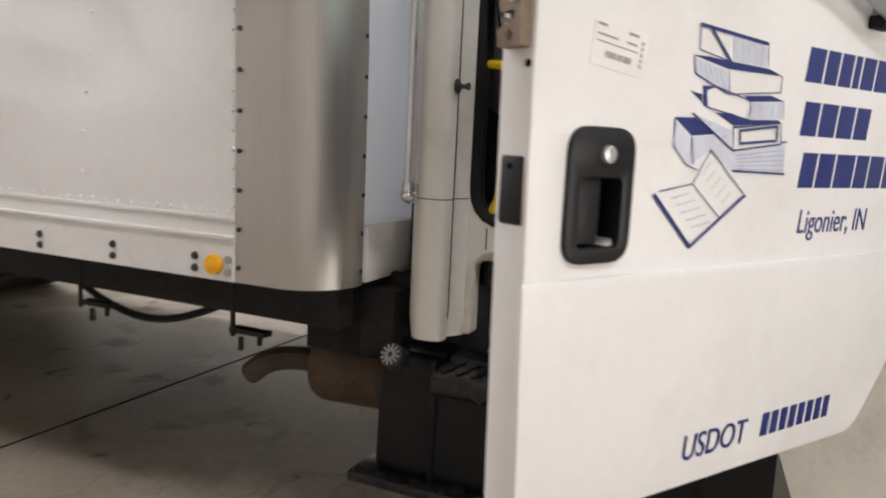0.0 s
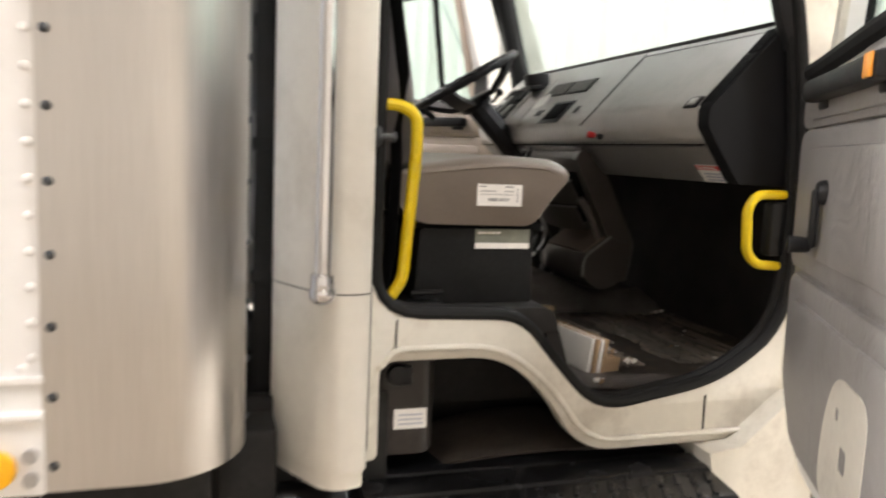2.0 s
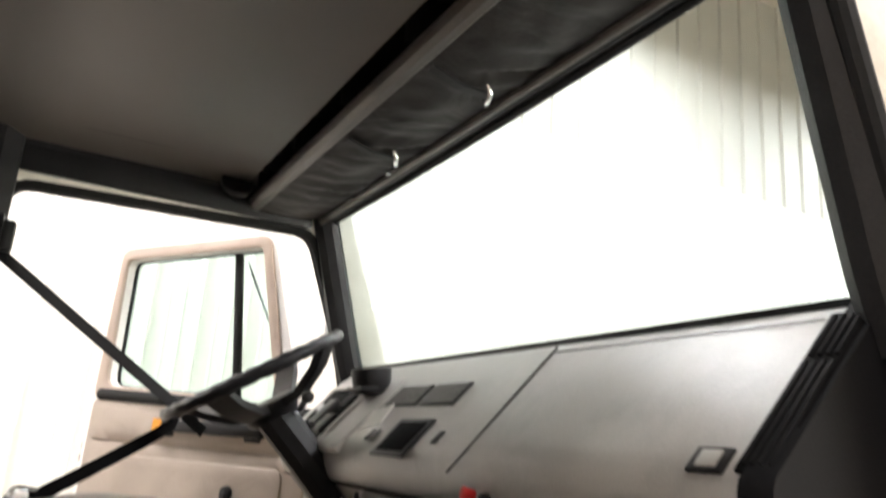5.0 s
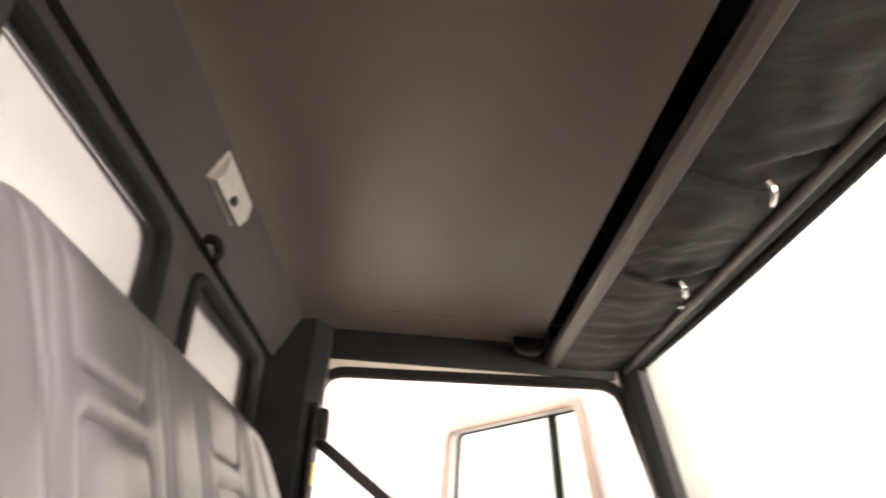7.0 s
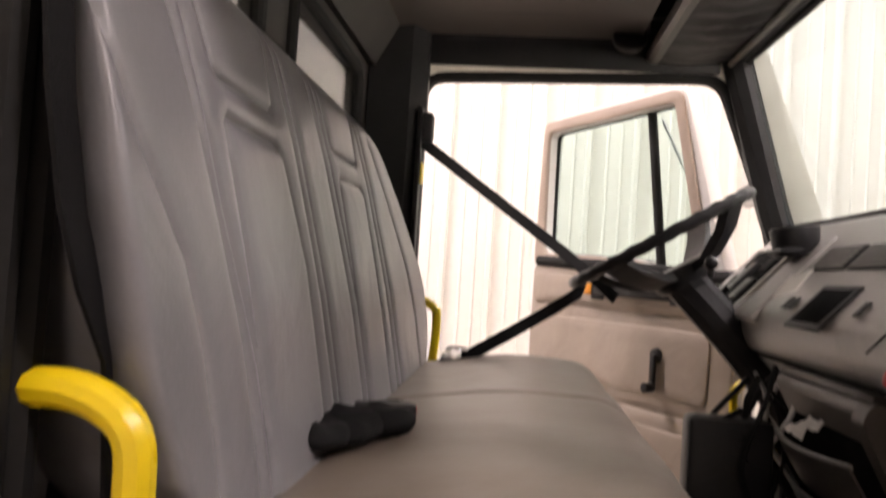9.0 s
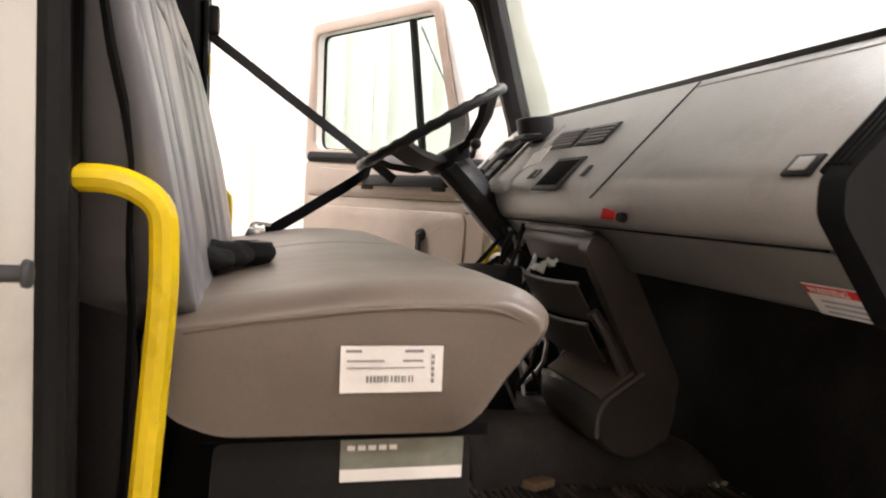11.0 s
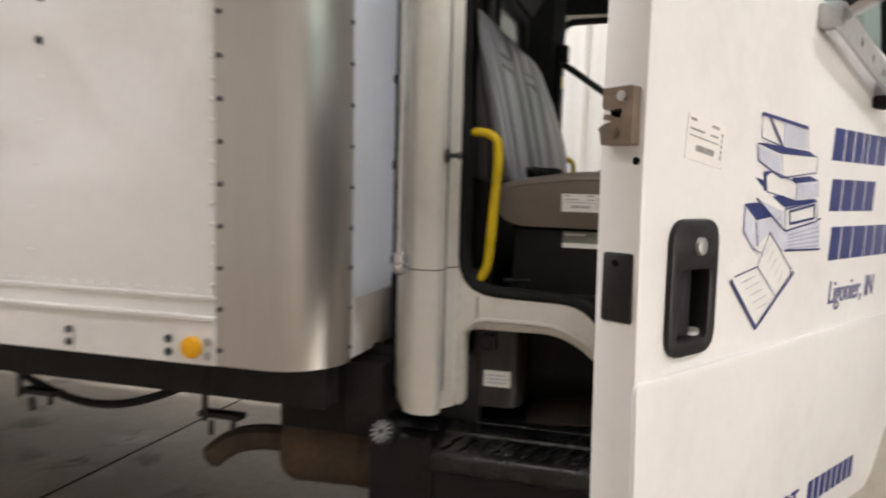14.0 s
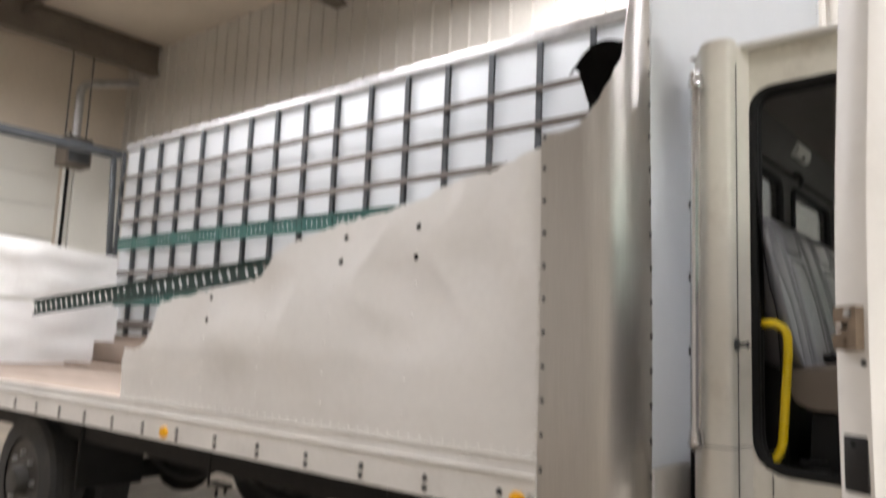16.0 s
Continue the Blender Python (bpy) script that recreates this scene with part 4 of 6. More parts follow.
part("shelf_lip", sweep([(0.884, 0.15, 2.128), (0.884, 1.755, 2.128)], 0.023, 0.02), CONSOLE, shelf, "rolled grey-brown shelf lip")
part("speaker", moved(cyl((0, 0, -0.010), (0, 0, 0.010), 0.045, seg=22, bevel=0.004), Matrix.Translation((0.81, 1.70, 2.155)) @ Matrix.Rotation(radians(60), 4, "X")), BLACK, shelf, "round black overhead speaker")


def visor_skin(u, v):
    """Slack vinyl between the shelf lip and the windscreen header, buckled round its fittings."""
    x, y = 0.895 + 0.20 * u, 0.15 + 1.60 * v
    slack = math.sin(math.pi * u)
    z = 2.112 + 0.012 * u - 0.012 * slack
    z += 0.010 * slack * noise.noise((x * 7, y * 5, 2.0)) + 0.008 * slack * noise.noise((x * 16, y * 22, 5.0))
    for by in (0.62, 1.04, 1.42):
        k = math.exp(-((y - by) / 0.06) ** 2 - ((x - 1.03) / 0.05) ** 2)
        z += 0.014 * k * math.sin((y - by) * 70 + (x - 1.0) * 30)
    return (x, y, z)


visor = part("sun_visor_panel", grid(26, 150, visor_skin, 0.004), VISOR, truck, "slack glossy black vinyl header lining", smooth=60)
part("header_strip", sweep([(1.082, 0.16, 2.109), (1.082, 1.74, 2.109)], 0.009, 0.02), CONSOLE, visor, "grey edge strip of the header lining")
for by in (0.70, 1.09):
    part("visor_strap", ribbon([(0.90, by - 0.02, 2.100), (0.96, by - 0.01, 2.088), (1.03, by, 2.092)], 0.022, 0.004, (0, 1, 0)), BLACK, visor)
    part("visor_clip", sweep([(1.01, by - 0.025, 2.100), (1.018, by - 0.022, 2.086), (1.035, by + 0.02, 2.086), (1.03, by + 0.026, 2.100)], 0.0055, 0.008), CHROME, visor, "bright bent visor clip")
part("visor_screw", cyl((1.05, 1.18, 2.10), (1.05, 1.18, 2.09), 0.008, seg=10), CHROME, visor)
part("windscreen_header", prism([(1.02, 2.15), (1.085, 2.118), (1.112, 2.114), (1.128, 2.125), (1.14, 2.15), (1.14, 2.27), (1.02, 2.27)], 0.09, 1.81, "y"), BLACK, truck, "black windscreen header trim")
for s in (True, False):
    a = sweep([(1.095, 0.125, 2.17), (1.108, 0.125, 2.12), (1.228, 0.125, 1.70), (1.262, 0.125, 1.62)], 0.042, 0.05)
    part("windscreen_pillar", a if s else flip(a), BLACK, truck, "black windscreen pillar trim")
ws = part("windscreen", grid(4, 24, lambda u, v: (1.262 - 0.130 * u + 0.012 * (1 - (2 * v - 1) ** 2), 0.12 + 1.66 * v, 1.64 + 0.495 * u), 0.004), GLASS, truck, "clear windscreen")
ws.visible_shadow = False
part("windscreen_seal", tube([(1.262, 0.14, 1.655), (1.137, 0.14, 2.115), (1.130, 0.16, 2.124)] + [(1.128 + 0.012 * (1 - (2 * v / 12 - 1) ** 2), 0.18 + 1.54 * v / 12, 2.124) for v in range(13)] + [(1.130, 1.74, 2.124), (1.137, 1.76, 2.115), (1.262, 1.76, 1.655)], 0.012), RUBBER, truck, "black windscreen rubber")
# floor pan, firewall, engine cover
part("floor_pan", join(box(0.12, 1.50, 0.305, 1.77, 0.755, 0.79), box(0.70, 1.50, 0.13, 0.305, 0.755, 0.79)), CARPET, truck, "dark cab floor")
part("seat_riser", join(prism(rounded([(0.12, 1.0), (0.675, 1.0), (0.69, 0.94), (0.12, 0.94)], [0.001, 0.05, 0.01, 0.001], 4), 0.133, 0.31, "y"), prism(rounded([(0.12, 1.0), (0.675, 1.0), (0.745, 0.788), (0.12, 0.788)], [0.001, 0.06, 0.02, 0.001], 4), 0.305, 1.767, "y"), prism([(0.655, 0.945), (0.69, 0.945), (0.745, 0.788), (0.72, 0.788)], 0.133, 0.31, "y")), DUSTY, truck, "dark dusty step under the seat")
# added black panel hides the riser so the arch opening stays dark
part("arch_liner", box(0.24, 0.70, 0.285, 0.30, 0.74, 0.935), UNDER, truck, "black panel added to darken the space above the step arch")
part("firewall", box(1.452, 1.462, 0.12, 1.78, 0.76, 1.64), CARPET, truck, "black firewall lining")
for s in (True, False):
    k = box(1.27, 1.43, 0.13, 0.155, 0.80, 1.64)
    part("kick_panel", k if s else flip(k), CARPET, truck)
# second added panel, darkening what shows behind the arch
part("arch_back", box(0.24, 1.06, 0.42, 0.44, 0.45, 0.752), UNDER, truck, "dark panel added to darken the view through the step arch")
# front of the truck: the hood is swung away, the engine bay stands open
part("cowl", prism([(1.43, 1.655), (1.475, 1.63), (1.49, 1.57), (1.49, 1.20), (1.463, 1.20), (1.463, 1.62), (1.43, 1.645)], 0.10, 1.80, "y"), WHITE, truck, "white cowl under the windscreen")
FENDER = [(1.295, 0.665), (1.475, 0.905), (1.56, 0.925), (2.50, 0.925), (2.62, 0.86), (2.62, 0.5), (2.52, 0.5), (2.40, 0.76), (2.2, 0.86), (1.95, 0.885), (1.70, 0.86), (1.54, 0.785), (1.41, 0.68), (1.37, 0.60)]
for s in (True, False):
    fe = prism(rounded(FENDER, 0.03, 3), -0.005, 0.03, "y")
    part("fender", fe if s else flip(fe), WHITE, truck, "white front fender")
    fl = box(1.50, 2.55, 0.03, 0.40, 0.885, 0.905, 0.004)
    part("fender_liner", fl if s else flip(fl), UNDER, truck)
    for hx, hy, z0, z1 in ((1.455, 0.05, 0.84, 1.09), (1.44, 0.04, 1.44, 1.62), (1.475, 0.035, 1.10, 1.43)):
        hp = box(1.30, hx, hy, hy + 0.03, z0, z1, 0.006)
        cs = part("cowl_side", hp if s else flip(hp), WHITE, truck, "white bolted cowl side panel")
    for bx, bz in ((1.46, 1.37), (1.46, 1.19)):
        b = cyl((bx, 0.035, bz), (bx, 0.031, bz), 0.006, seg=8)
        part("screw", b if s else flip(b), GALV, cs)
lt = part("hood_latch", sweep([(1.395, 0.0, 0.865), (1.45, -0.012, 0.93), (1.445, -0.012, 0.955), (1.42, -0.008, 0.962)], 0.012, 0.012), RUBBER, truck, "black rubber hood latch")
eng = part("engine", join(box(1.60, 2.35, 0.62, 1.25, 0.62, 1.22, 0.03), box(1.66, 2.30, 0.72, 1.15, 1.22, 1.34, 0.03)), UNDER, truck, "grimy black engine block in the open bay")
part("air_cleaner", cyl((1.70, 0.52, 1.44), (2.15, 0.52, 1.46), 0.13, seg=28, bevel=0.02), BLACK, eng, "black air cleaner drum")
part("intake_pipe", sweep([(1.72, 0.55, 1.20), (1.70, 0.42, 1.24), (1.78, 0.40, 1.12), (2.05, 0.45, 1.10)], 0.035, 0.06), GALV, eng)
part("exhaust_pipe", sweep([(1.66, 0.60, 1.05), (1.62, 0.42, 1.0), (1.66, 0.36, 0.92), (2.0, 0.38, 0.93)], 0.04, 0.06), RUST, eng, "rusty exhaust pipe")
part("reservoir", join(box(1.78, 2.0, 0.36, 0.50, 1.20, 1.34, 0.03), cyl((1.86, 0.43, 1.34), (1.86, 0.43, 1.38), 0.03, seg=16)), PAPER, eng, "white coolant reservoir")
part("heater_box", box(1.47, 1.60, 0.30, 0.75, 1.28, 1.50, 0.02), RUST, eng)
for k, (ha, hb_) in enumerate((((1.50, 0.25, 1.05), (2.1, 0.34, 0.98)), ((1.50, 0.30, 1.18), (2.0, 0.30, 1.30)), ((1.52, 0.22, 0.98), (1.9, 0.26, 1.10)))):
    pts = [(ha[0] + (hb_[0] - ha[0]) * i / 12, ha[1] + (hb_[1] - ha[1]) * i / 12, ha[2] + (hb_[2] - ha[2]) * i / 12 - 0.05 * math.sin(math.pi * i / 12) + 0.02 * math.sin(i + k)) for i in range(13)]
    part("engine_hose", tube(pts, 0.014 + 0.004 * k), RUBBER, eng)
part("radiator", box(2.45, 2.55, 0.40, 1.50, 0.60, 1.45, 0.01), BLACK, truck, "black radiator core")
part("inner_arch_liner", prism([(1.035, 0.675), (1.12, 0.685), (1.26, 0.80), (1.34, 0.78), (1.33, 0.45), (1.10, 0.45), (1.06, 0.56)], 0.02, 0.40, "y"), CREAM, truck, "dirty white splash guard ahead of the step")
def turned(bm):
    return moved(bm, Matrix.Translation((1.435, 0, 0.785)) @ Matrix.Rotation(radians(-42), 4, "Y") @ Matrix.Translation((-1.435, 0, -0.785)))


part("bumper", box(2.6, 2.72, 0.0, 1.9, 0.42, 0.72, 0.02), GALV, truck)

# fuel tank with its tread step
tank = part("fuel_tank", prism(rounded([(-0.01, 0.30), (0.005, 0.60), (0.03, 0.625), (0.42, 0.625), (0.42, 0.27), (0.02, 0.27)], 0.04), 0.035, 1.06, "x"), TANK, truck, "black side fuel tank")
part("tank_strap", box(0.195, 0.212, -0.016, 0.02, 0.27, 0.63, 0.004), TANK, tank)
part("tank_strap", box(0.90, 0.917, -0.016, 0.02, 0.27, 0.63, 0.004), TANK, tank)
part("tank_shoulder", cyl((0.04, 0.10, 0.60), (0.21, 0.10, 0.60), 0.052, seg=20, bevel=0.01), TANK, tank)
cap = part("fuel_cap", cyl((0.076, 0.03, 0.605), (0.070, -0.012, 0.628), 0.036, 0.034, 24, 0.004), POST, tank, "ribbed dark metal fuel cap")
for i in range(12):
    a = 2 * math.pi * i / 12
    part("cap_rib", moved(box(0.008, 0.03, -0.0025, 0.0025, 0, 0.004), Matrix.Translation((0.070, -0.012, 0.628)) @ Vector((-0.006, -0.042, 0.023)).to_track_quat("Z", "Y").to_matrix().to_4x4() @ Matrix.Rotation(a, 4, "Z")), GALV, cap)
step = part("tread_step", prism(rounded([(-0.076, 0.560), (-0.090, 0.575), (-0.090, 0.612), (-0.076, 0.622), (0.022, 0.634), (0.026, 0.640), (0.108, 0.645), (0.108, 0.60), (-0.06, 0.57)], 0.008), 0.235, 1.04, "x"), TREAD, tank, "black moulded tread step")
dots = []
for i in range(19):
    for j in range(2):
        sx, sy = 0.262 + i * 0.041 + j * 0.014, -0.050 + j * 0.045
        dots.append(moved(box(-0.006, 0.006, -0.021, 0.021, -0.002, 0.0045, 0.002, 1), Matrix.Translation((sx, sy, 0.624 + (sy + 0.066) * 0.122)) @ Matrix.Rotation(radians(7), 4, "X") @ Matrix.Rotation(radians(-24), 4, "Z")))
tagged(part("tread_lug_pattern", join(*dots), TREAD, tank), kind="stuff")
part("step_back", prism(rounded([(0.122, 0.60), (0.122, 0.640), (0.15, 0.646), (0.40, 0.65), (0.40, 0.60)], 0.006), 0.235, 1.06, "x"), TANK, tank)
part("mudguard", grid(30, 10, lambda u, v: (0.40 + 0.56 * u, 0.15 + 0.22 * v, 0.640 + 0.052 * math.sin(math.pi * u) ** 0.8 * math.sin(math.pi * (0.12 + 0.5 * v))), 0.006), GRIMY, truck, "dusty brown mudguard over the front wheel", smooth=60)
part("lower_step", join(box(-0.03, 0.62, -0.06, 0.12, 0.255, 0.285, 0.006)), TREAD, tank, "lower tread step")
bot = part("washer_bottle", prism(rounded([(0.285, 0.128), (0.385, 0.128), (0.41, 0.16), (0.41, 0.25), (0.27, 0.25), (0.268, 0.15)], 0.035), 0.685, 0.905, "z"), BOTTLE, truck, "grimy grey washer bottle behind the arch")
part("bottle_cap", cyl((0.315, 0.128, 0.865), (0.315, 0.105, 0.865), 0.024, 0.022, 18, 0.004), BLACK, bot)
part("cap_tab", box(0.325, 0.345, 0.104, 0.118, 0.845, 0.885, 0.004), BLACK, bot)
part("bottle_label", box(0.312, 0.385, 0.1255, 0.1275, 0.742, 0.786, 0), PAPER, bot, "creased white label")
for i in range(3):
    part("label_line", box(0.322, 0.375, 0.1245, 0.1253, 0.752 + i * 0.010, 0.7545 + i * 0.010), GREYLINE, bot)

# ---- doors ----
DOOR = rounded([(-1.115, 0.72), (-1.128, 1.30), (-1.126, 1.55), (-1.092, 2.13), (-0.378, 2.148), (-0.205, 1.62), (-0.105, 1.32), (-0.105, 0.90), (-0.18, 0.81), (-0.27, 0.712)],
               [0.03, 0.1, 0.1, 0.07, 0.05, 0.1, 0.1, 0.06, 0.05, 0.04])
WINDOW = rounded([(-1.066, 2.088), (-1.060, 1.605), (-0.55, 1.585), (-0.255, 1.53), (-0.405, 2.105)], [0.04, 0.05, 0.05, 0.03, 0.03])
HANDLE = rounded([(-1.055, 1.085), (-0.965, 1.085), (-0.965, 1.235), (-1.055, 1.235)], 0.025)
LOWER = rounded([(-1.120, 0.716), (-1.132, 1.05), (-0.107, 1.05), (-0.107, 0.90), (-0.182, 0.81), (-0.272, 0.708)], [0.03, 0.012, 0.012, 0.06, 0.05, 0.04])
INNER = rounded([(-1.085, 0.76), (-1.10, 1.30), (-1.095, 1.56), (-0.55, 1.545), (-0.22, 1.49), (-0.14, 1.30), (-0.135, 0.90), (-0.20, 0.83), (-0.28, 0.75)], 0.03)


def sticker(x0, x1, z0, z1, y, parent, put, seed):
    """A white paper sticker with print that cannot be read."""
    s = part("sticker", put(box(x0, x1, y - 0.001, y, z0, z1)), PAPER, parent, "white printed paper sticker", smooth=0)
    w, h, rnd = x1 - x0, z1 - z0, random.Random(seed)
    bars = [(0.05, 0.20, 0.86, 0.92), (0.62, 0.80, 0.86, 0.92), (0.06, 0.42, 0.66, 0.70), (0.60, 0.8, 0.66, 0.70), (0.06, 0.82, 0.52, 0.545)]
    bars += [(0.25 + i * 0.034, 0.25 + i * 0.034 + rnd.uniform(0.012, 0.028), 0.22, 0.36) for i in range(14)]
    for a, b, c, d in bars:
        part("print_bar", put(box(x0 + a * w, x0 + b * w, y - 0.0016, y - 0.0008, z0 + c * h, z0 + d * h)), PRINT, s, smooth=0)
    for i in range(5):
        part("print_bar", put(box(x0 + 0.885 * w, x0 + 0.915 * w, y - 0.0016, y - 0.0008, z0 + (0.2 + i * 0.13) * h, z0 + (0.29 + i * 0.13) * h)), PRINT, s, smooth=0)


def flat(ring, y, thick=0.0008):
    return moved(plate([Vector(p) for p in ring], (), thick), Matrix.Translation((0, y - thick, 0)))


sticker(1.385, 1.485, 0.757, 0.813, 0.0185, truck, turned, 8)


def cab_door(near):
    s, hinge_at, angle = (1, (1.31, 0.05, 0), 59.5) if near else (-1, (1.31, 1.85, 0), -55)
    m = pose(*hinge_at, 0, 0, angle) @ Matrix.Diagonal((1, s, 1, 1))
    put = lambda bm: moved(bm, m)  # noqa: E731
    deep = lambda bm: moved(bm, m @ Matrix.Translation((0, 0.014, 0)))  # noqa: E731
    holes = [WINDOW, HANDLE]
    d = part("cab_door", put(plate(DOOR, holes, 0.063, 0.006)), WHITE, truck, "open white cab door with navy lettering" if near else "open white driver's cab door with beige lining")
    part("lower_skin", put(moved(plate(LOWER, (), 0.008, 0.003), Matrix.Translation((0, -0.007, 0)))), WHITE, d)
    fab = DOORIN if near else DOORIN2
    liner = part("door_lining", deep(moved(plate(INNER, (), 0.010, 0.004), Matrix.Translation((0, 0.052, 0)))), fab, d, "quilted grey door lining" if near else "quilted beige door lining")
    for ring in ([(-1.08, 1.425), (-0.125, 1.425), (-0.13, 1.50), (-1.08, 1.545)], [(-1.08, 1.13), (-0.135, 1.13), (-0.125, 1.405), (-1.08, 1.405)], [(-1.07, 0.775), (-0.28, 0.775), (-0.16, 0.88), (-0.15, 1.10), (-1.07, 1.10)]):
        c = Vector((sum(p[0] for p in ring) / len(ring), sum(p[1] for p in ring) / len(ring)))
        part("quilt_pad", deep(moved(plate(rounded(ring, 0.03), (), 0.020, 0.009), Matrix.Translation((0, 0.053, 0)))), fab, liner)
        small = [(c.x + (p[0] - c.x) * 0.84, c.y + (p[1] - c.y) * 0.74) for p in ring]
        part("quilt_pad", deep(moved(plate(rounded(small, 0.035), (), 0.014, 0.0065), Matrix.Translation((0, 0.066, 0)))), fab, liner)
    part("window_sill_trim", put(sweep([(-1.07, 0.070, 1.578), (-0.55, 0.070, 1.562), (-0.22, 0.070, 1.545), (-0.10, 0.070, 1.542)], 0.022, 0.05)), RUBBER, d, "black window sill strip")
    arm = part("armrest", deep(join(box(-0.74, -0.275, 0.072, 0.112, 1.462, 1.505, 0.010), box(-0.36, -0.29, 0.062, 0.085, 1.446, 1.47, 0.008), box(-0.73, -0.66, 0.062, 0.085, 1.446, 1.47, 0.008))), BLACK, liner, "black door pull")
    part("reflector", deep(box(-0.73, -0.69, 0.111, 0.116, 1.465, 1.502, 0.003)), ORANGE, arm, "orange reflector")
    crank = part("window_crank", deep(join(cyl((-0.40, 0.065, 1.29), (-0.40, 0.095, 1.29), 0.028, 0.02, 18, 0.005), box(-0.412, -0.388, 0.088, 0.102, 1.185, 1.295, 0.006), cyl((-0.395, 0.095, 1.19), (-0.395, 0.135, 1.19), 0.014, 0.017, 14, 0.004))), BLACK, liner, "black window crank")
    part("speaker_plate", deep(moved(plate(rounded([(-0.78, 0.78), (-0.55, 0.78), (-0.55, 0.90), (-0.60, 1.0), (-0.78, 1.0)], 0.05), [rounded([(-0.70, 0.86), (-0.66, 0.86), (-0.66, 0.90), (-0.70, 0.90)], 0.01), rounded([(-0.64, 0.93), (-0.62, 0.93), (-0.62, 0.95), (-0.64, 0.95)], 0.005)], 0.004), Matrix.Translation((0, 0.078, 0)))), CREAM, liner, "bare white metal access plate")
    frame_ring = [Vector(p) for p in rounded([(-1.085, 2.122), (-1.105, 1.56), (-0.55, 1.55), (-0.22, 1.50), (-0.385, 2.138)], 0.04)]
    part("window_frame", put(moved(plate(frame_ring, [WINDOW], 0.024, 0.005), Matrix.Translation((0, 0.049, 0)))), CREAM if near else TAN, d, "painted window frame")
    # window: vent divider, seals, panes
    part("window_seal", put(tube([(p[0], 0.02, p[1]) for p in WINDOW], 0.011, True)), RUBBER, d)
    part("vent_divider", put(sweep([(-0.475, 0.02, 1.575), (-0.555, 0.02, 2.097)], 0.016, 0.01)), RUBBER, d)
    pane = part("window_pane", put(moved(plate([(-1.065, 2.085), (-1.058, 1.60), (-0.49, 1.585), (-0.56, 2.095)], (), 0.004), Matrix.Translation((0, 0.018, 0)))), TINTED, d, "greenish door window glass")
    vent = part("vent_pane", put(moved(plate([(-0.555, 2.095), (-0.475, 1.585), (-0.27, 1.54), (-0.41, 2.10)], (), 0.004), Matrix.Translation((0, 0.018, 0)))), TINTED, d)
    pane.visible_shadow = vent.visible_shadow = False
    # edge: latch, cover plate, hole
    lat = part("door_latch", put(join(prism(rounded([(0.008, 1.405), (0.008, 1.336), (0.050, 1.336), (0.052, 1.352), (0.056, 1.355), (0.046, 1.362), (0.030, 1.364), (0.022, 1.372), (0.022, 1.379), (0.045, 1.377), (0.050, 1.380), (0.050, 1.403)], 0.003, 2), -1.150, -1.122, "x"),
                                       prism([(0.050, 1.3735), (0.024, 1.3665), (0.026, 1.362), (0.051, 1.367)], -1.146, -1.122, "x"))), LATCH, d, "worn bronze door latch")
    part("latch_slot", put(box(-1.1345, -1.129, 0.020, 0.048, 1.362, 1.378)), DARKBOX, lat)
    for ly, lz, lm in ((0.0225, 1.393, GALV), (0.032, 1.351, LATCH)):
        part("latch_screw", put(join(cyl((-1.149, ly, lz), (-1.1525, ly, lz), 0.0062, seg=14), cyl((-1.1525, ly, lz), (-1.1535, ly, lz), 0.003, seg=6))), lm, lat)
    part("edge_plate", put(box(-1.1345, -1.122, 0.007, 0.052, 1.122, 1.209, 0.005)), BLACK, d, "black plastic plug in the door edge")
    part("plug_screw", put(cyl((-1.1335, 0.032, 1.195), (-1.1355, 0.032, 1.195), 0.0045, seg=10)), DARKBOX, d)
    part("edge_hole", put(cyl((-1.120, 0.010, 1.318), (-1.1345, 0.010, 1.318), 0.005, seg=10)), DARKBOX, d)
    # outside handle
    hb = part("door_handle", put(moved(plate(rounded([(-1.066, 1.075), (-0.954, 1.075), (-0.954, 1.245), (-1.066, 1.245)], 0.03), [rounded([(-1.052, 1.088), (-0.968, 1.088), (-0.968, 1.187), (-1.052, 1.187)], 0.015)], 0.046, 0.004), Matrix.Translation((0, -0.008, 0)))), BLACK, d, "black recessed door handle")
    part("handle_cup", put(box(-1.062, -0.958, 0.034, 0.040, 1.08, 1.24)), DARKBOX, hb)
    part("paddle", put(box(-1.050, -1.0, 0.002, 0.018, 1.095, 1.186, 0.006)), BLACK, hb)
    part("lock", put(cyl((-1.005, 0.0, 1.214), (-1.005, -0.014, 1.214), 0.013, 0.0115, 18, 0.002)), GALV, hb, "worn metal key lock")
    # mirror bracket and arms on the outer skin
    brk = moved(plate(rounded([(-0.16, -0.024), (0.16, -0.022), (0.165, 0.018), (-0.16, 0.024)], 0.008), [[(x + 0.009 * math.cos(k * 0.785), 0.009 * math.sin(k * 0.785)) for k in range(8)] for x in (-0.06, 0.0, 0.06)], 0.006), Matrix.Translation((-0.50, -0.034, 1.517)) @ Matrix.Rotation(radians(17), 4, "Y"))
    mb = part("mirror_mount", put(join(brk, box(-0.655, -0.625, -0.034, 0.002, 1.545, 1.585, 0.004), box(-0.375, -0.345, -0.034, 0.002, 1.455, 1.495, 0.004))), GALV, d, "drilled steel mirror bracket")
    part("bracket_foot", put(box(-0.385, -0.335, -0.028, 0.0, 1.445, 1.468, 0.004)), RUBBER, mb)
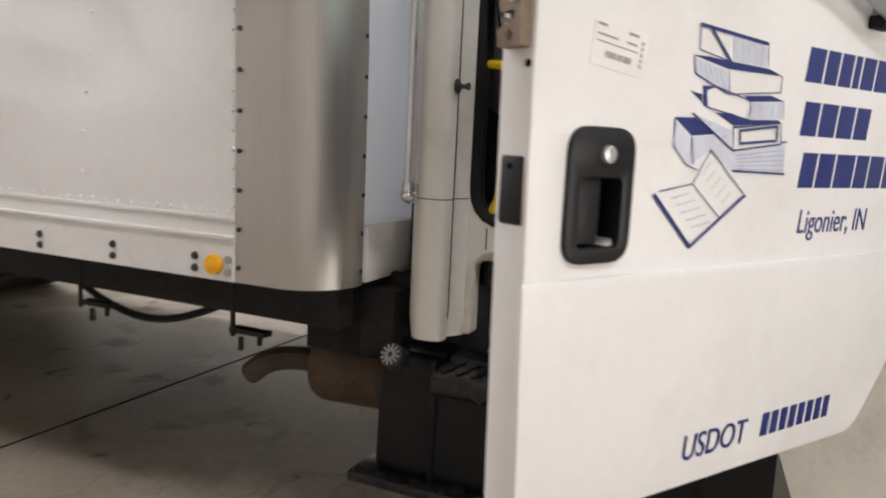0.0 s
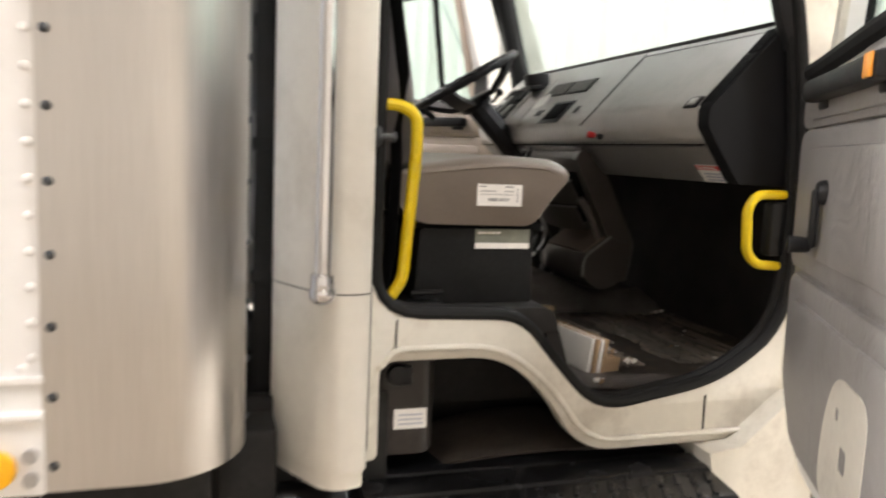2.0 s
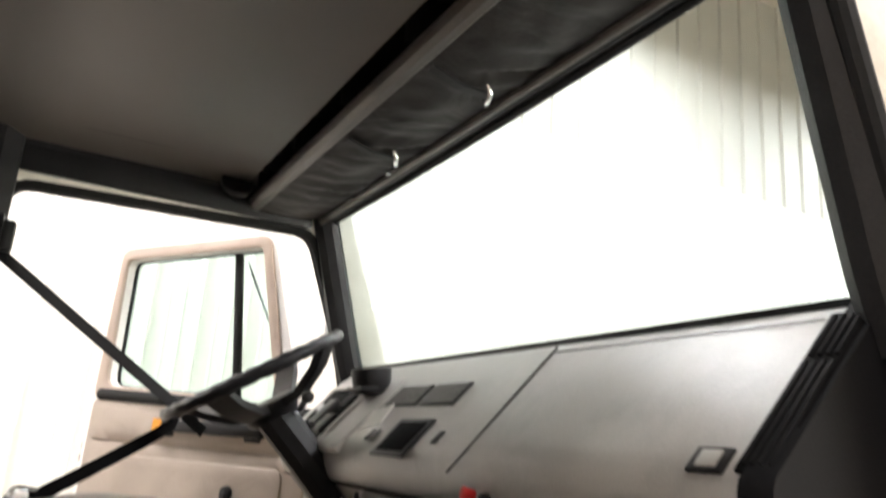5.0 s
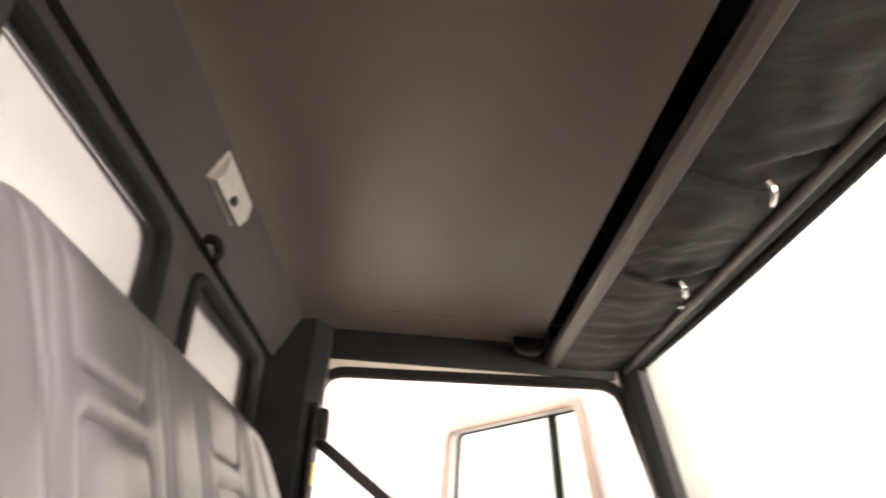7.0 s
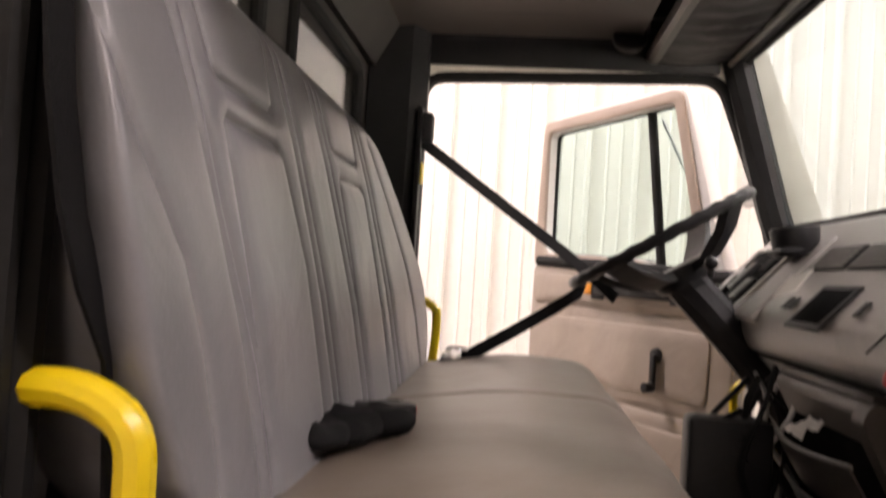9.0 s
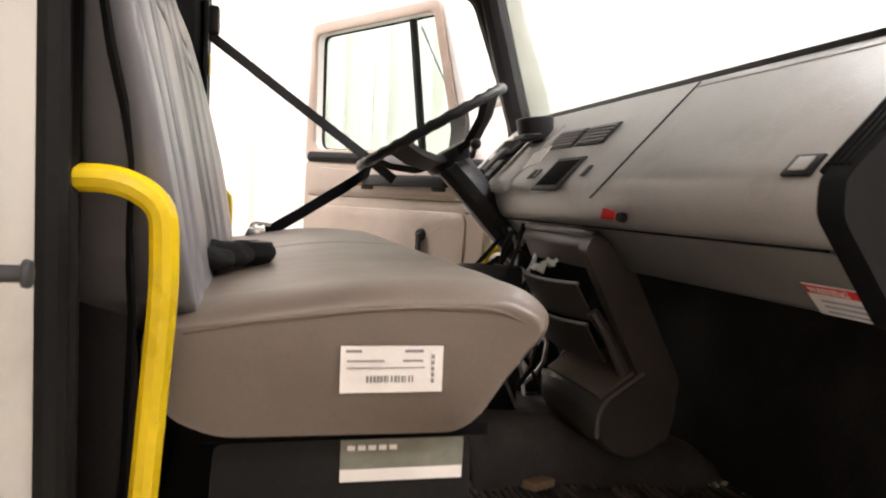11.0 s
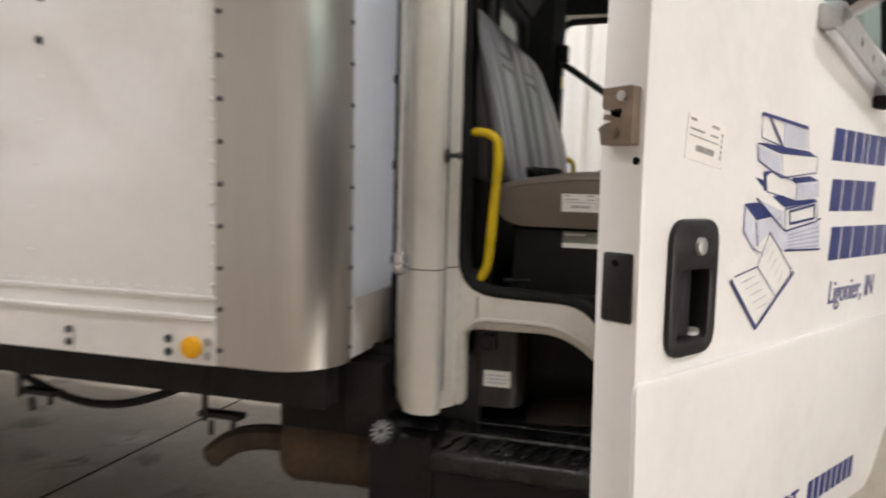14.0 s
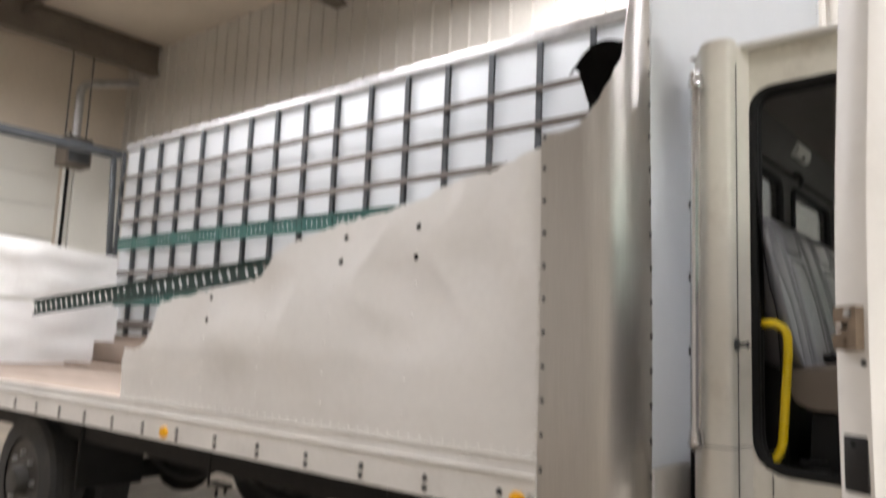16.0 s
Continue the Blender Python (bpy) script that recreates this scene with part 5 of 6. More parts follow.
    if near:
        part("mirror_arm", put(sweep([(-0.64, -0.036, 1.565), (-0.58, -0.06, 1.60), (-0.30, -0.25, 1.72), (-0.22, -0.36, 1.80), (-0.22, -0.38, 2.05)], 0.010, 0.06)), CHROME, mb)
    part("mirror_arm", put(sweep([(-0.36, -0.036, 1.478), (-0.33, -0.06, 1.49), (-0.12, -0.30, 1.60), (-0.22, -0.38, 1.70)], 0.012, 0.05)), POST, mb)
    if not near:
        part("mirror_strut", put(cyl((-0.545, -0.02, 2.075), (-0.33, -0.10, 1.62), 0.005, seg=8)), GALV, mb, "thin bright mirror strut")
        head = part("mirror_head", moved(plate(rounded([(2.19, 1.80), (2.34, 1.80), (2.34, 2.09), (2.19, 2.09)], 0.03), (), 0.04, 0.010), pose(1.335, 0, 0, 0, 0, 90)), GALV, mb, "tall mirror head with rounded corners")
        part("mirror_glass", moved(plate(rounded([(2.202, 1.812), (2.328, 1.812), (2.328, 2.078), (2.202, 2.078)], 0.022), (), 0.002), pose(1.294, 0, 0, 0, 0, 90)), CHROME, head)
        return d
    tilted = lambda bm: put(moved(bm, Matrix.Translation((-0.99, 0, 1.348)) @ Matrix.Rotation(radians(7), 4, "Y") @ Matrix.Translation((0.99, 0, -1.348))))  # noqa: E731
    sticker(-1.04, -0.94, 1.320, 1.377, 0.0, d, tilted, 3)
    # sign writing on the skin: plain blocks for the firm's name, letters for the town
    for x0, z0, h, widths in ((-0.558, 1.343, 0.055, (0.048, 0.038, 0.038, 0.02, 0.042, 0.046)), (-0.556, 1.257, 0.055, (0.046, 0.05, 0.05, 0.046)), (-0.545, 1.172, 0.058, (0.044, 0.05, 0.06, 0.042, 0.048, 0.05, 0.046))):
        x = x0
        for w in widths:
            part("name_block", put(flat([(x, z0), (x + w, z0), (x + w + 0.008, z0 + h), (x + 0.008, z0 + h)], 0.0)), NAVY, d, "navy block of sign writing", smooth=0)
            x += w + 0.007
    up = Matrix.Rotation(radians(90), 4, "X")
    part("sign_lettering", put(moved(lettering("Ligonier, IN", 0.058, 0.15, 0.82), Matrix.Translation((-0.535, -0.0005, 1.096)) @ up)), NAVY, d, "navy italic town name", smooth=0)
    part("sign_lettering", put(moved(lettering("USDOT", 0.058, 0.15, 0.86), Matrix.Translation((-0.795, -0.0085, 0.752)) @ up)), NAVY, d, "navy italic lettering", smooth=0)
    for i in range(8):
        x = -0.585 + i * 0.0275
        part("number_bar", put(flat([(x, 0.752), (x + 0.019, 0.752), (x + 0.024, 0.792), (x + 0.005, 0.792)], -0.0075)), NAVY, d, "navy bar", smooth=0)
    def ink(ring, m_=NAVY, lift=0.0):
        part("book_drawing", put(flat(ring, -lift)), m_, d, "navy and pale drawing of stacked books", smooth=0)

    def stroke(line, width, m_=NAVY):
        bm = bmesh.new()
        for (xa, za), (xb, zb) in zip(line, line[1:]):
            n = Vector((zb - za, xa - xb)).normalized() * width / 2
            bm.faces.new([bm.verts.new((x, -0.0022, z)) for x, z in ((xa - n.x, za - n.y), (xb - n.x, zb - n.y), (xb + n.x, zb + n.y), (xa + n.x, za + n.y))])
        part("drawn_line", put(bm), m_, d, smooth=0)

    # drawing of stacked books and an open one
    ink([(-0.757, 1.392), (-0.673, 1.387), (-0.667, 1.356), (-0.751, 1.355)], FILM, 0.0)
    ink([(-0.843, 1.356), (-0.81, 1.357), (-0.759, 1.355), (-0.659, 1.353), (-0.624, 1.345), (-0.761, 1.344)], NAVY, 0.0004)
    ink([(-0.842, 1.353), (-0.762, 1.341), (-0.756, 1.308), (-0.837, 1.331)], FILM, 0.0)
    ink([(-0.816, 1.316), (-0.782, 1.318), (-0.806, 1.31), (-0.802, 1.288), (-0.811, 1.288)], NAVY, 0.0004)
    ink([(-0.716, 1.309), (-0.648, 1.314), (-0.611, 1.307), (-0.701, 1.301)], NAVY, 0.0004)
    ink([(-0.696, 1.3), (-0.612, 1.306), (-0.61, 1.28), (-0.696, 1.275)], FILM, 0.0)
    ink([(-0.842, 1.307), (-0.817, 1.304), (-0.815, 1.293)], NAVY, 0.0004)
    ink([(-0.78, 1.28), (-0.746, 1.282), (-0.703, 1.274), (-0.621, 1.278), (-0.617, 1.273), (-0.736, 1.264)], NAVY, 0.0004)
    ink([(-0.835, 1.277), (-0.739, 1.257), (-0.734, 1.229), (-0.794, 1.258)], FILM, 0.0)
    ink([(-0.871, 1.269), (-0.827, 1.271), (-0.775, 1.25), (-0.83, 1.245)], NAVY, 0.0004)
    ink([(-0.871, 1.266), (-0.834, 1.243), (-0.825, 1.2), (-0.867, 1.227)], FILM, 0.0)
    ink([(-0.831, 1.243), (-0.775, 1.248), (-0.733, 1.226), (-0.595, 1.243), (-0.59, 1.196), (-0.732, 1.198), (-0.788, 1.225), (-0.826, 1.206)], FILM, 0.0)
    stroke([(-0.834, 1.398), (-0.669, 1.389)], 0.0052)
    stroke([(-0.808, 1.395), (-0.758, 1.354)], 0.0046)
    stroke([(-0.834, 1.398), (-0.832, 1.364), (-0.763, 1.355)], 0.0019)
    stroke([(-0.671, 1.387), (-0.665, 1.356)], 0.0019)
    stroke([(-0.842, 1.355), (-0.837, 1.331), (-0.756, 1.308), (-0.625, 1.32), (-0.625, 1.346)], 0.0019)
    stroke([(-0.761, 1.342), (-0.755, 1.308)], 0.0019)
    stroke([(-0.806, 1.287), (-0.7, 1.274), (-0.699, 1.302), (-0.786, 1.317)], 0.0019)
    stroke([(-0.613, 1.306), (-0.61, 1.28)], 0.0016, GREYLINE)
    stroke([(-0.835, 1.277), (-0.733, 1.227), (-0.609, 1.241), (-0.615, 1.274), (-0.737, 1.261), (-0.733, 1.227)], 0.0026)
    stroke([(-0.72, 1.257), (-0.623, 1.268), (-0.622, 1.246), (-0.716, 1.238), (-0.72, 1.259)], 0.0039)
    stroke([(-0.871, 1.269), (-0.87, 1.23), (-0.839, 1.204), (-0.813, 1.197)], 0.0019)
    stroke([(-0.831, 1.244), (-0.823, 1.205)], 0.0019)
    stroke([(-0.729, 1.197), (-0.59, 1.194)], 0.0032)
    stroke([(-0.609, 1.244), (-0.592, 1.245)], 0.0026)
    stroke([(-0.902, 1.162), (-0.813, 1.084)], 0.0065)
    stroke([(-0.814, 1.085), (-0.689, 1.161)], 0.0052)
    stroke([(-0.785, 1.227), (-0.694, 1.162)], 0.0019)
    stroke([(-0.892, 1.166), (-0.82, 1.177), (-0.746, 1.124)], 0.0017)
    stroke([(-0.82, 1.177), (-0.785, 1.227)], 0.0017)
    stroke([(-0.841, 1.349), (-0.834, 1.333)], 0.0012, GREYLINE)
    stroke([(-0.83, 1.347), (-0.821, 1.33)], 0.0012, GREYLINE)
    stroke([(-0.818, 1.346), (-0.809, 1.326)], 0.0012, GREYLINE)
    stroke([(-0.806, 1.344), (-0.796, 1.323)], 0.0012, GREYLINE)
    stroke([(-0.794, 1.342), (-0.783, 1.32)], 0.0012, GREYLINE)
    stroke([(-0.782, 1.34), (-0.769, 1.317)], 0.0012, GREYLINE)
    stroke([(-0.722, 1.22), (-0.601, 1.232)], 0.0012, GREYLINE)
    stroke([(-0.721, 1.215), (-0.599, 1.224)], 0.0012, GREYLINE)
    stroke([(-0.72, 1.21), (-0.597, 1.216)], 0.0012, GREYLINE)
    stroke([(-0.719, 1.205), (-0.596, 1.208)], 0.0012, GREYLINE)
    stroke([(-0.718, 1.2), (-0.594, 1.2)], 0.0012, GREYLINE)
    stroke([(-0.821, 1.267), (-0.811, 1.27)], 0.0012, GREYLINE)
    stroke([(-0.802, 1.259), (-0.792, 1.264)], 0.0012, GREYLINE)
    stroke([(-0.782, 1.251), (-0.772, 1.258)], 0.0012, GREYLINE)
    stroke([(-0.762, 1.243), (-0.752, 1.251)], 0.0012, GREYLINE)
    stroke([(-0.867, 1.156), (-0.826, 1.164)], 0.0010, GREYLINE)
    stroke([(-0.854, 1.146), (-0.812, 1.154)], 0.0010, GREYLINE)
    stroke([(-0.841, 1.135), (-0.799, 1.143)], 0.0010, GREYLINE)
    stroke([(-0.828, 1.124), (-0.785, 1.132)], 0.0010, GREYLINE)
    stroke([(-0.815, 1.114), (-0.771, 1.121)], 0.0010, GREYLINE)
    stroke([(-0.804, 1.19), (-0.783, 1.209)], 0.0010, GREYLINE)
    stroke([(-0.79, 1.18), (-0.769, 1.198)], 0.0010, GREYLINE)
    stroke([(-0.777, 1.169), (-0.755, 1.188)], 0.0010, GREYLINE)
    stroke([(-0.763, 1.158), (-0.741, 1.177)], 0.0010, GREYLINE)
    stroke([(-0.748, 1.147), (-0.726, 1.166)], 0.0010, GREYLINE)
    stroke([(-0.751, 1.386), (-0.746, 1.357)], 0.0009, GREYLINE)
    stroke([(-0.736, 1.386), (-0.73, 1.357)], 0.0009, GREYLINE)
    stroke([(-0.72, 1.385), (-0.715, 1.357)], 0.0009, GREYLINE)
    stroke([(-0.704, 1.384), (-0.699, 1.357)], 0.0009, GREYLINE)
    stroke([(-0.688, 1.384), (-0.683, 1.358)], 0.0009, GREYLINE)
    stroke([(-0.692, 1.297), (-0.689, 1.277)], 0.0009, GREYLINE)
    stroke([(-0.676, 1.298), (-0.673, 1.278)], 0.0009, GREYLINE)
    stroke([(-0.66, 1.299), (-0.656, 1.279)], 0.0009, GREYLINE)
    stroke([(-0.644, 1.3), (-0.64, 1.28)], 0.0009, GREYLINE)
    stroke([(-0.627, 1.301), (-0.623, 1.281)], 0.0009, GREYLINE)
    return d


near_door = cab_door(True)
far_door = cab_door(False)

# ---- cab interior ----
dashp = [(1.43, 1.66), (1.30, 1.684), (1.252, 1.676), (1.235, 1.668), (1.062, 1.482), (1.050, 1.462), (1.048, 1.425), (1.062, 1.392), (1.075, 1.380), (1.43, 1.380)]
dash = part("dashboard", prism(rounded(dashp, 0.015, 3), 0.175, 1.76, "y"), DASH, truck, "grey vinyl dashboard")
lowp = [(1.078, 1.378), (1.43, 1.378), (1.43, 1.29), (1.165, 1.288)]
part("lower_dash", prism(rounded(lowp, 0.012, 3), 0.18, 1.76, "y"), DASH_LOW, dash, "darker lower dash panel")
endp = [(1.30, 1.684), (1.252, 1.688), (1.05, 1.476), (1.038, 1.462), (1.038, 1.42), (1.135, 1.288), (1.315, 1.288), (1.315, 1.66)]
part("dash_end", prism(rounded(endp, 0.012, 3), 0.135, 0.178, "y"), CHARCOAL, dash, "charcoal moulded dash end")
part("top_edge", prism([(1.25, 1.672), (1.25, 1.686), (1.40, 1.682), (1.40, 1.668)], 0.178, 1.76, "y"), BLACK, dash)


def on_dash(u, y, lift=0.0):
    """A place on the sloping dash face: u runs from its lower edge to its top."""
    return Vector((1.062 + 0.173 * u - 0.73 * lift, y, 1.482 + 0.186 * u + 0.68 * lift))


def face_box(u0, u1, y0, y1, depth, lift, bevel=0.002):
    a, b = on_dash(u0, y0), on_dash(u1, y1)
    c = (a + b) / 2
    n = 0.254 * abs(u1 - u0)
    bm = box(-n / 2, n / 2, -(y1 - y0) / 2, (y1 - y0) / 2, lift - depth, lift, bevel)
    return moved(bm, Matrix.Translation(c) @ Matrix.Rotation(radians(-47.1), 4, "Y"))


part("dash_seam", face_box(0.935, 0.95, 0.20, 0.744, 0.002, 0.0012, 0), DASH_LOW, dash)
gl = part("latch_plate", face_box(-0.075, 0.068, 0.206, 0.258, 0.006, 0.004), BLACK, dash, "black framed glove box latch")
part("latch_face", face_box(-0.052, 0.045, 0.217, 0.247, 0.003, 0.0058), DASH, gl)
for i in range(4):
    for u0, u1 in ((-0.03, 0.60), (0.64, 0.93)):
        part("vent_louvre", face_box(u0, u1, 0.147 + i * 0.011, 0.1525 + i * 0.011, 0.006, 0.008, 0.001), CHARCOAL, dash)
part("vent_frame", face_box(-0.06, 0.96, 0.142, 0.192, 0.006, 0.004, 0.001), DARKBOX, dash, "black slotted side vent")
part("red_knob", cyl((1.046, 0.695, 1.405), (1.022, 0.70, 1.409), 0.009, 0.011, 16, 0.003), RED, dash, "red pull knob")
part("knob_socket", cyl((1.05, 0.665, 1.402), (1.036, 0.662, 1.403), 0.010, 0.008, 14, 0.002), BLACK, dash)
part("dash_seam", face_box(-0.25, 1.0, 0.742, 0.747, 0.002, 0.0015, 0), DARKBOX, dash)
part("dash_seam", box(1.0605, 1.064, 0.18, 1.75, 1.3775, 1.381), DARKBOX, dash)
radio = part("radio_slot", face_box(-0.17, 0.235, 0.945, 1.095, 0.006, 0.005), BLACK, dash, "empty black radio slot")
# flat dark plate stands for the shade deep in the slot
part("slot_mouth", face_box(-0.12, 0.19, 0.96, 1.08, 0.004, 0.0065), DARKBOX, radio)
part("loose_card", moved(box(-0.028, 0.028, -0.04, 0.04, -0.001, 0.001), Matrix.Translation((1.050, 1.115, 1.528)) @ Matrix.Rotation(radians(-50), 4, "Y") @ Matrix.Rotation(0.25, 4, "Z")), PAPER, radio, "white card stuck in the slot")
for y0, y1 in ((0.935, 1.085), (1.10, 1.26)):
    v = part("air_vent", face_box(0.40, 0.66, y0, y1, 0.004, 0.004), BLACK, dash, "black louvred air vent")
    for i in range(5):
        part("louvre", face_box(0.43 + i * 0.045, 0.45 + i * 0.045, y0 + 0.008, y1 - 0.008, 0.004, 0.0065, 0), DASH_LOW, v)
pod = part("instrument_surround", face_box(-0.16, 0.80, 1.30, 1.74, 0.02, 0.006, 0.006), DASH, dash, "grey instrument surround")
# no real hollow here: the plate's colour holds the recess shade
part("recess", face_box(-0.09, 0.66, 1.445, 1.70, 0.004, 0.0085), DARKBOX, pod, "flat near-black plate standing for the shade in the instrument recess")
for u0, u1, y0, y1 in ((-0.13, 0.70, 1.425, 1.445), (-0.13, 0.70, 1.70, 1.715), (-0.13, -0.09, 1.425, 1.715), (0.66, 0.70, 1.425, 1.715)):
    part("recess_edge", face_box(u0, u1, y0, y1, 0.02, 0.014, 0.004), DASH, pod)
for u0, u1, y0, y1, h, m_ in ((0.0, 0.25, 1.47, 1.53, 0.02, BLACK), (0.1, 0.45, 1.55, 1.60, 0.024, BLACK), (0.35, 0.6, 1.46, 1.52, 0.018, CHARCOAL), (0.0, 0.15, 1.62, 1.68, 0.022, BLACK), (0.3, 0.4, 1.63, 1.66, 0.02, GALV)):
    part("instrument", face_box(u0, u1, y0, y1, 0.02, h, 0.004), m_, pod)
for gy in (0.86, 1.14, 1.17):
    part("switch", face_box(-0.02, 0.10, gy, gy + 0.02, 0.003, 0.006, 0.001), BLACK, dash)
part("cup_holder", moved(join(cyl((0, 0, -0.035), (0, 0, 0.028), 0.046, 0.052, 30, 0.006), box(-0.05, 0.0, -0.05, 0.05, -0.028, -0.015, 0.006)), Matrix.Translation((1.145, 1.385, 1.626)) @ Matrix.Rotation(radians(-8), 4, "Y")), BLACK, dash, "round black cup holder on the dash")
part("warning_label", moved(box(-0.001, 0.0, -0.055, 0.055, -0.028, 0.028), Matrix.Translation((1.139, 0.238, 1.311)) @ Matrix.Rotation(radians(-42), 4, "Y")), PAPER, dash, "white and red warning label")
part("warning_stripe", moved(box(-0.002, -0.001, -0.053, 0.053, 0.012, 0.026), Matrix.Translation((1.139, 0.238, 1.311)) @ Matrix.Rotation(radians(-42), 4, "Y")), RED, dash)
part("warning_lettering", moved(lettering("WARNING", 0.0155, 0, 0.95, 0.0003), Matrix.Translation((1.139, 0.238, 1.311)) @ Matrix.Rotation(radians(-42), 4, "Y") @ Matrix(((0, 0, -1, -0.0022), (-1, 0, 0, 0.046), (0, 1, 0, 0.0135), (0, 0, 0, 1)))), PAPER, dash, "white capitals on the red stripe", smooth=0)
for i in range(3):
    part("warning_line", moved(box(-0.002, -0.001, -0.05, 0.035, -0.022 + i * 0.010, -0.0185 + i * 0.010), Matrix.Translation((1.139, 0.238, 1.311)) @ Matrix.Rotation(radians(-42), 4, "Y")), GREYLINE, dash)
# centre console with pockets
con = part("centre_console", prism(rounded([(1.055, 1.345), (1.075, 1.372), (1.13, 1.372), (1.29, 1.06), (1.27, 0.93), (1.16, 0.93), (1.20, 1.06)], 0.015, 3), 0.835, 1.20, "y"), CONSOLE, truck, "dark moulded centre console with pockets")
part("console_crown", sweep([(1.075, 0.825, 1.362), (1.068, 0.85, 1.366), (1.068, 1.18, 1.366), (1.08, 1.20, 1.36)], 0.010, 0.02), CONSOLE, con)
for pa, pz in ((1.045, 1.262), (1.072, 1.178)):
    part("pocket", grid(24, 6, lambda u, v: (pa + 0.004 - 0.022 * math.sin(math.pi * u) + 0.045 * v, 0.845 + 0.335 * u, pz - 0.075 * v - 0.006 * math.sin(math.pi * u)), 0.004), CONSOLE, con, "bowed pocket front")
    part("pocket_rim", tube([(pa + 0.004 - 0.022 * math.sin(math.pi * i / 16), 0.845 + 0.335 * i / 16, pz - 0.006 * math.sin(math.pi * i / 16)) for i in range(17)], 0.0045), DASH_LOW, con)
    # dark slab paints the shade behind each pocket front
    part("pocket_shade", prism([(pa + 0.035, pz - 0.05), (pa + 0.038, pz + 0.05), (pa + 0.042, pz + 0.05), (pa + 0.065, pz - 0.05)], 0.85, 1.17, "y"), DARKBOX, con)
part("console_side", prism(rounded([(1.042, 1.335), (1.058, 1.362), (1.090, 1.357), (1.262, 1.056), (1.245, 1.03), (1.20, 1.04), (1.17, 1.09)], 0.012, 3), 0.802, 0.840, "y"), CONSOLE, con)
part("inner_arm", sweep([(1.085, 0.845, 1.205), (1.12, 0.842, 1.16), (1.17, 0.838, 1.06)], 0.013, 0.03), CONSOLE, con)


def tray(u, v):
    """A rounded, open-topped tray: a closed section u at station v along the seat's width."""
    y = 0.80 + 0.32 * v
    end = 1 - 0.10 * (2 * abs(v - 0.5)) ** 6
    sec = rounded([(1.088, 0.945), (1.086, 1.005), (1.102, 1.030), (1.19, 1.090), (1.275, 1.068), (1.265, 0.945), (1.16, 0.895)], [0.04, 0.02, 0.02, 0.02, 0.03, 0.06, 0.07], 5)
    k = u * len(sec)
    i = int(k) % len(sec)
    p = sec[i] + (sec[(i + 1) % len(sec)] - sec[i]) * (k - int(k))
    return (1.17 + (p[0] - 1.17) * end, y, 0.985 + (p[1] - 0.985) * end)


def loft(f, nu, nv):
    bm = bmesh.new()
    rows = [[bm.verts.new(f(i / nu, j / nv)) for i in range(nu)] for j in range(nv + 1)]
    for a, b in zip(rows, rows[1:]):
        for i in range(nu):
            bm.faces.new((a[i], a[(i + 1) % nu], b[(i + 1) % nu], b[i]))
    bm.faces.new(rows[0])
    bm.faces.new(rows[-1])
    return bm


part("console_tray", loft(tray, 42, 20), CONSOLE, con, "moulded tray with a worn top", smooth=50)
part("tray_rim", sweep([(1.090, 0.802, 0.955), (1.092, 0.802, 1.005), (1.106, 0.802, 1.030), (1.186, 0.802, 1.087)], 0.0045, 0.02), DASH_LOW, con)
part("tray_pad", prism([(1.104, 1.029), (1.186, 1.087), (1.183, 1.0935), (1.099, 1.035)], 0.822, 1.10, "y"), WORN, con, "worn brown tray top")
part("crumpled_paper", grid(6, 6, lambda u, v: (1.035 + 0.05 * u, 1.02 + 0.06 * v, 1.272 + 0.025 * u + 0.018 * noise.noise((u * 4, v * 4, 9))), 0.002), PAPER, con, "crumpled white paper in the pocket")
part("shift_tower", box(0.885, 1.04, 1.13, 1.20, 0.86, 1.27, 0.012), BLACK, truck, "black panel beside the console")
for i, (cz, cx) in enumerate(((1.29, 0.975), (1.24, 0.985), (1.20, 0.99))):
    part("wiring", sweep([(cx, 1.13, cz), (cx - 0.05, 1.18, cz - 0.05), (cx - 0.02, 1.25, cz - 0.03), (cx + 0.06, 1.3, cz + 0.04)], 0.006, 0.03), RUBBER, con, "loose black wiring")
for i in range(9):
    a = 1.9 * i
    pts = [(1.00 + 0.014 * i + 0.04 * math.sin(a + k * 0.7), 1.14 + 0.018 * i + 0.05 * math.sin(a * 1.3 + k * 0.55), 1.36 - 0.042 * k + 0.01 * math.sin(a + k)) for k in range(11)]
    part("wiring", tube(pts, 0.004 + 0.0012 * (i % 3)), RUBBER if i % 4 else GALV, con)
part("column_shroud", sweep([(0.925, 1.45, 1.525), (1.05, 1.45, 1.40), (1.22, 1.45, 1.20), (1.36, 1.45, 0.95)], 0.048, 0.08), BLACK, truck, "black steering column")
part("shift_lever", join(cyl((0.98, 1.42, 1.54), (0.93, 1.22, 1.56), 0.007), ball((0.93, 1.22, 1.56), 0.014)), BLACK, truck)
for py in (1.33, 1.5):
    part("pedal", join(box(1.19, 1.21, py - 0.03, py + 0.03, 0.89, 0.97, 0.005), cyl((1.20, py, 0.95), (1.34, py, 1.15), 0.01)), BLACK, truck)

sw = thing("steering_wheel", (0.872, 1.47, 1.618), "large black four-spoke truck steering wheel", "steering wheel")
tilt = Matrix.Translation((0.872, 1.47, 1.618)) @ Matrix.Rotation(radians(-31.3), 4, "Y") @ Matrix.Rotation(radians(-2.5), 4, "X")
part("rim", moved(tube([(0.22 * math.cos(a), 0.22 * math.sin(a), -0.003 * abs(math.sin(14 * a))) for a in [2 * math.pi * i / 168 for i in range(168)]], 0.0135, True), tilt), BLACK, sw)
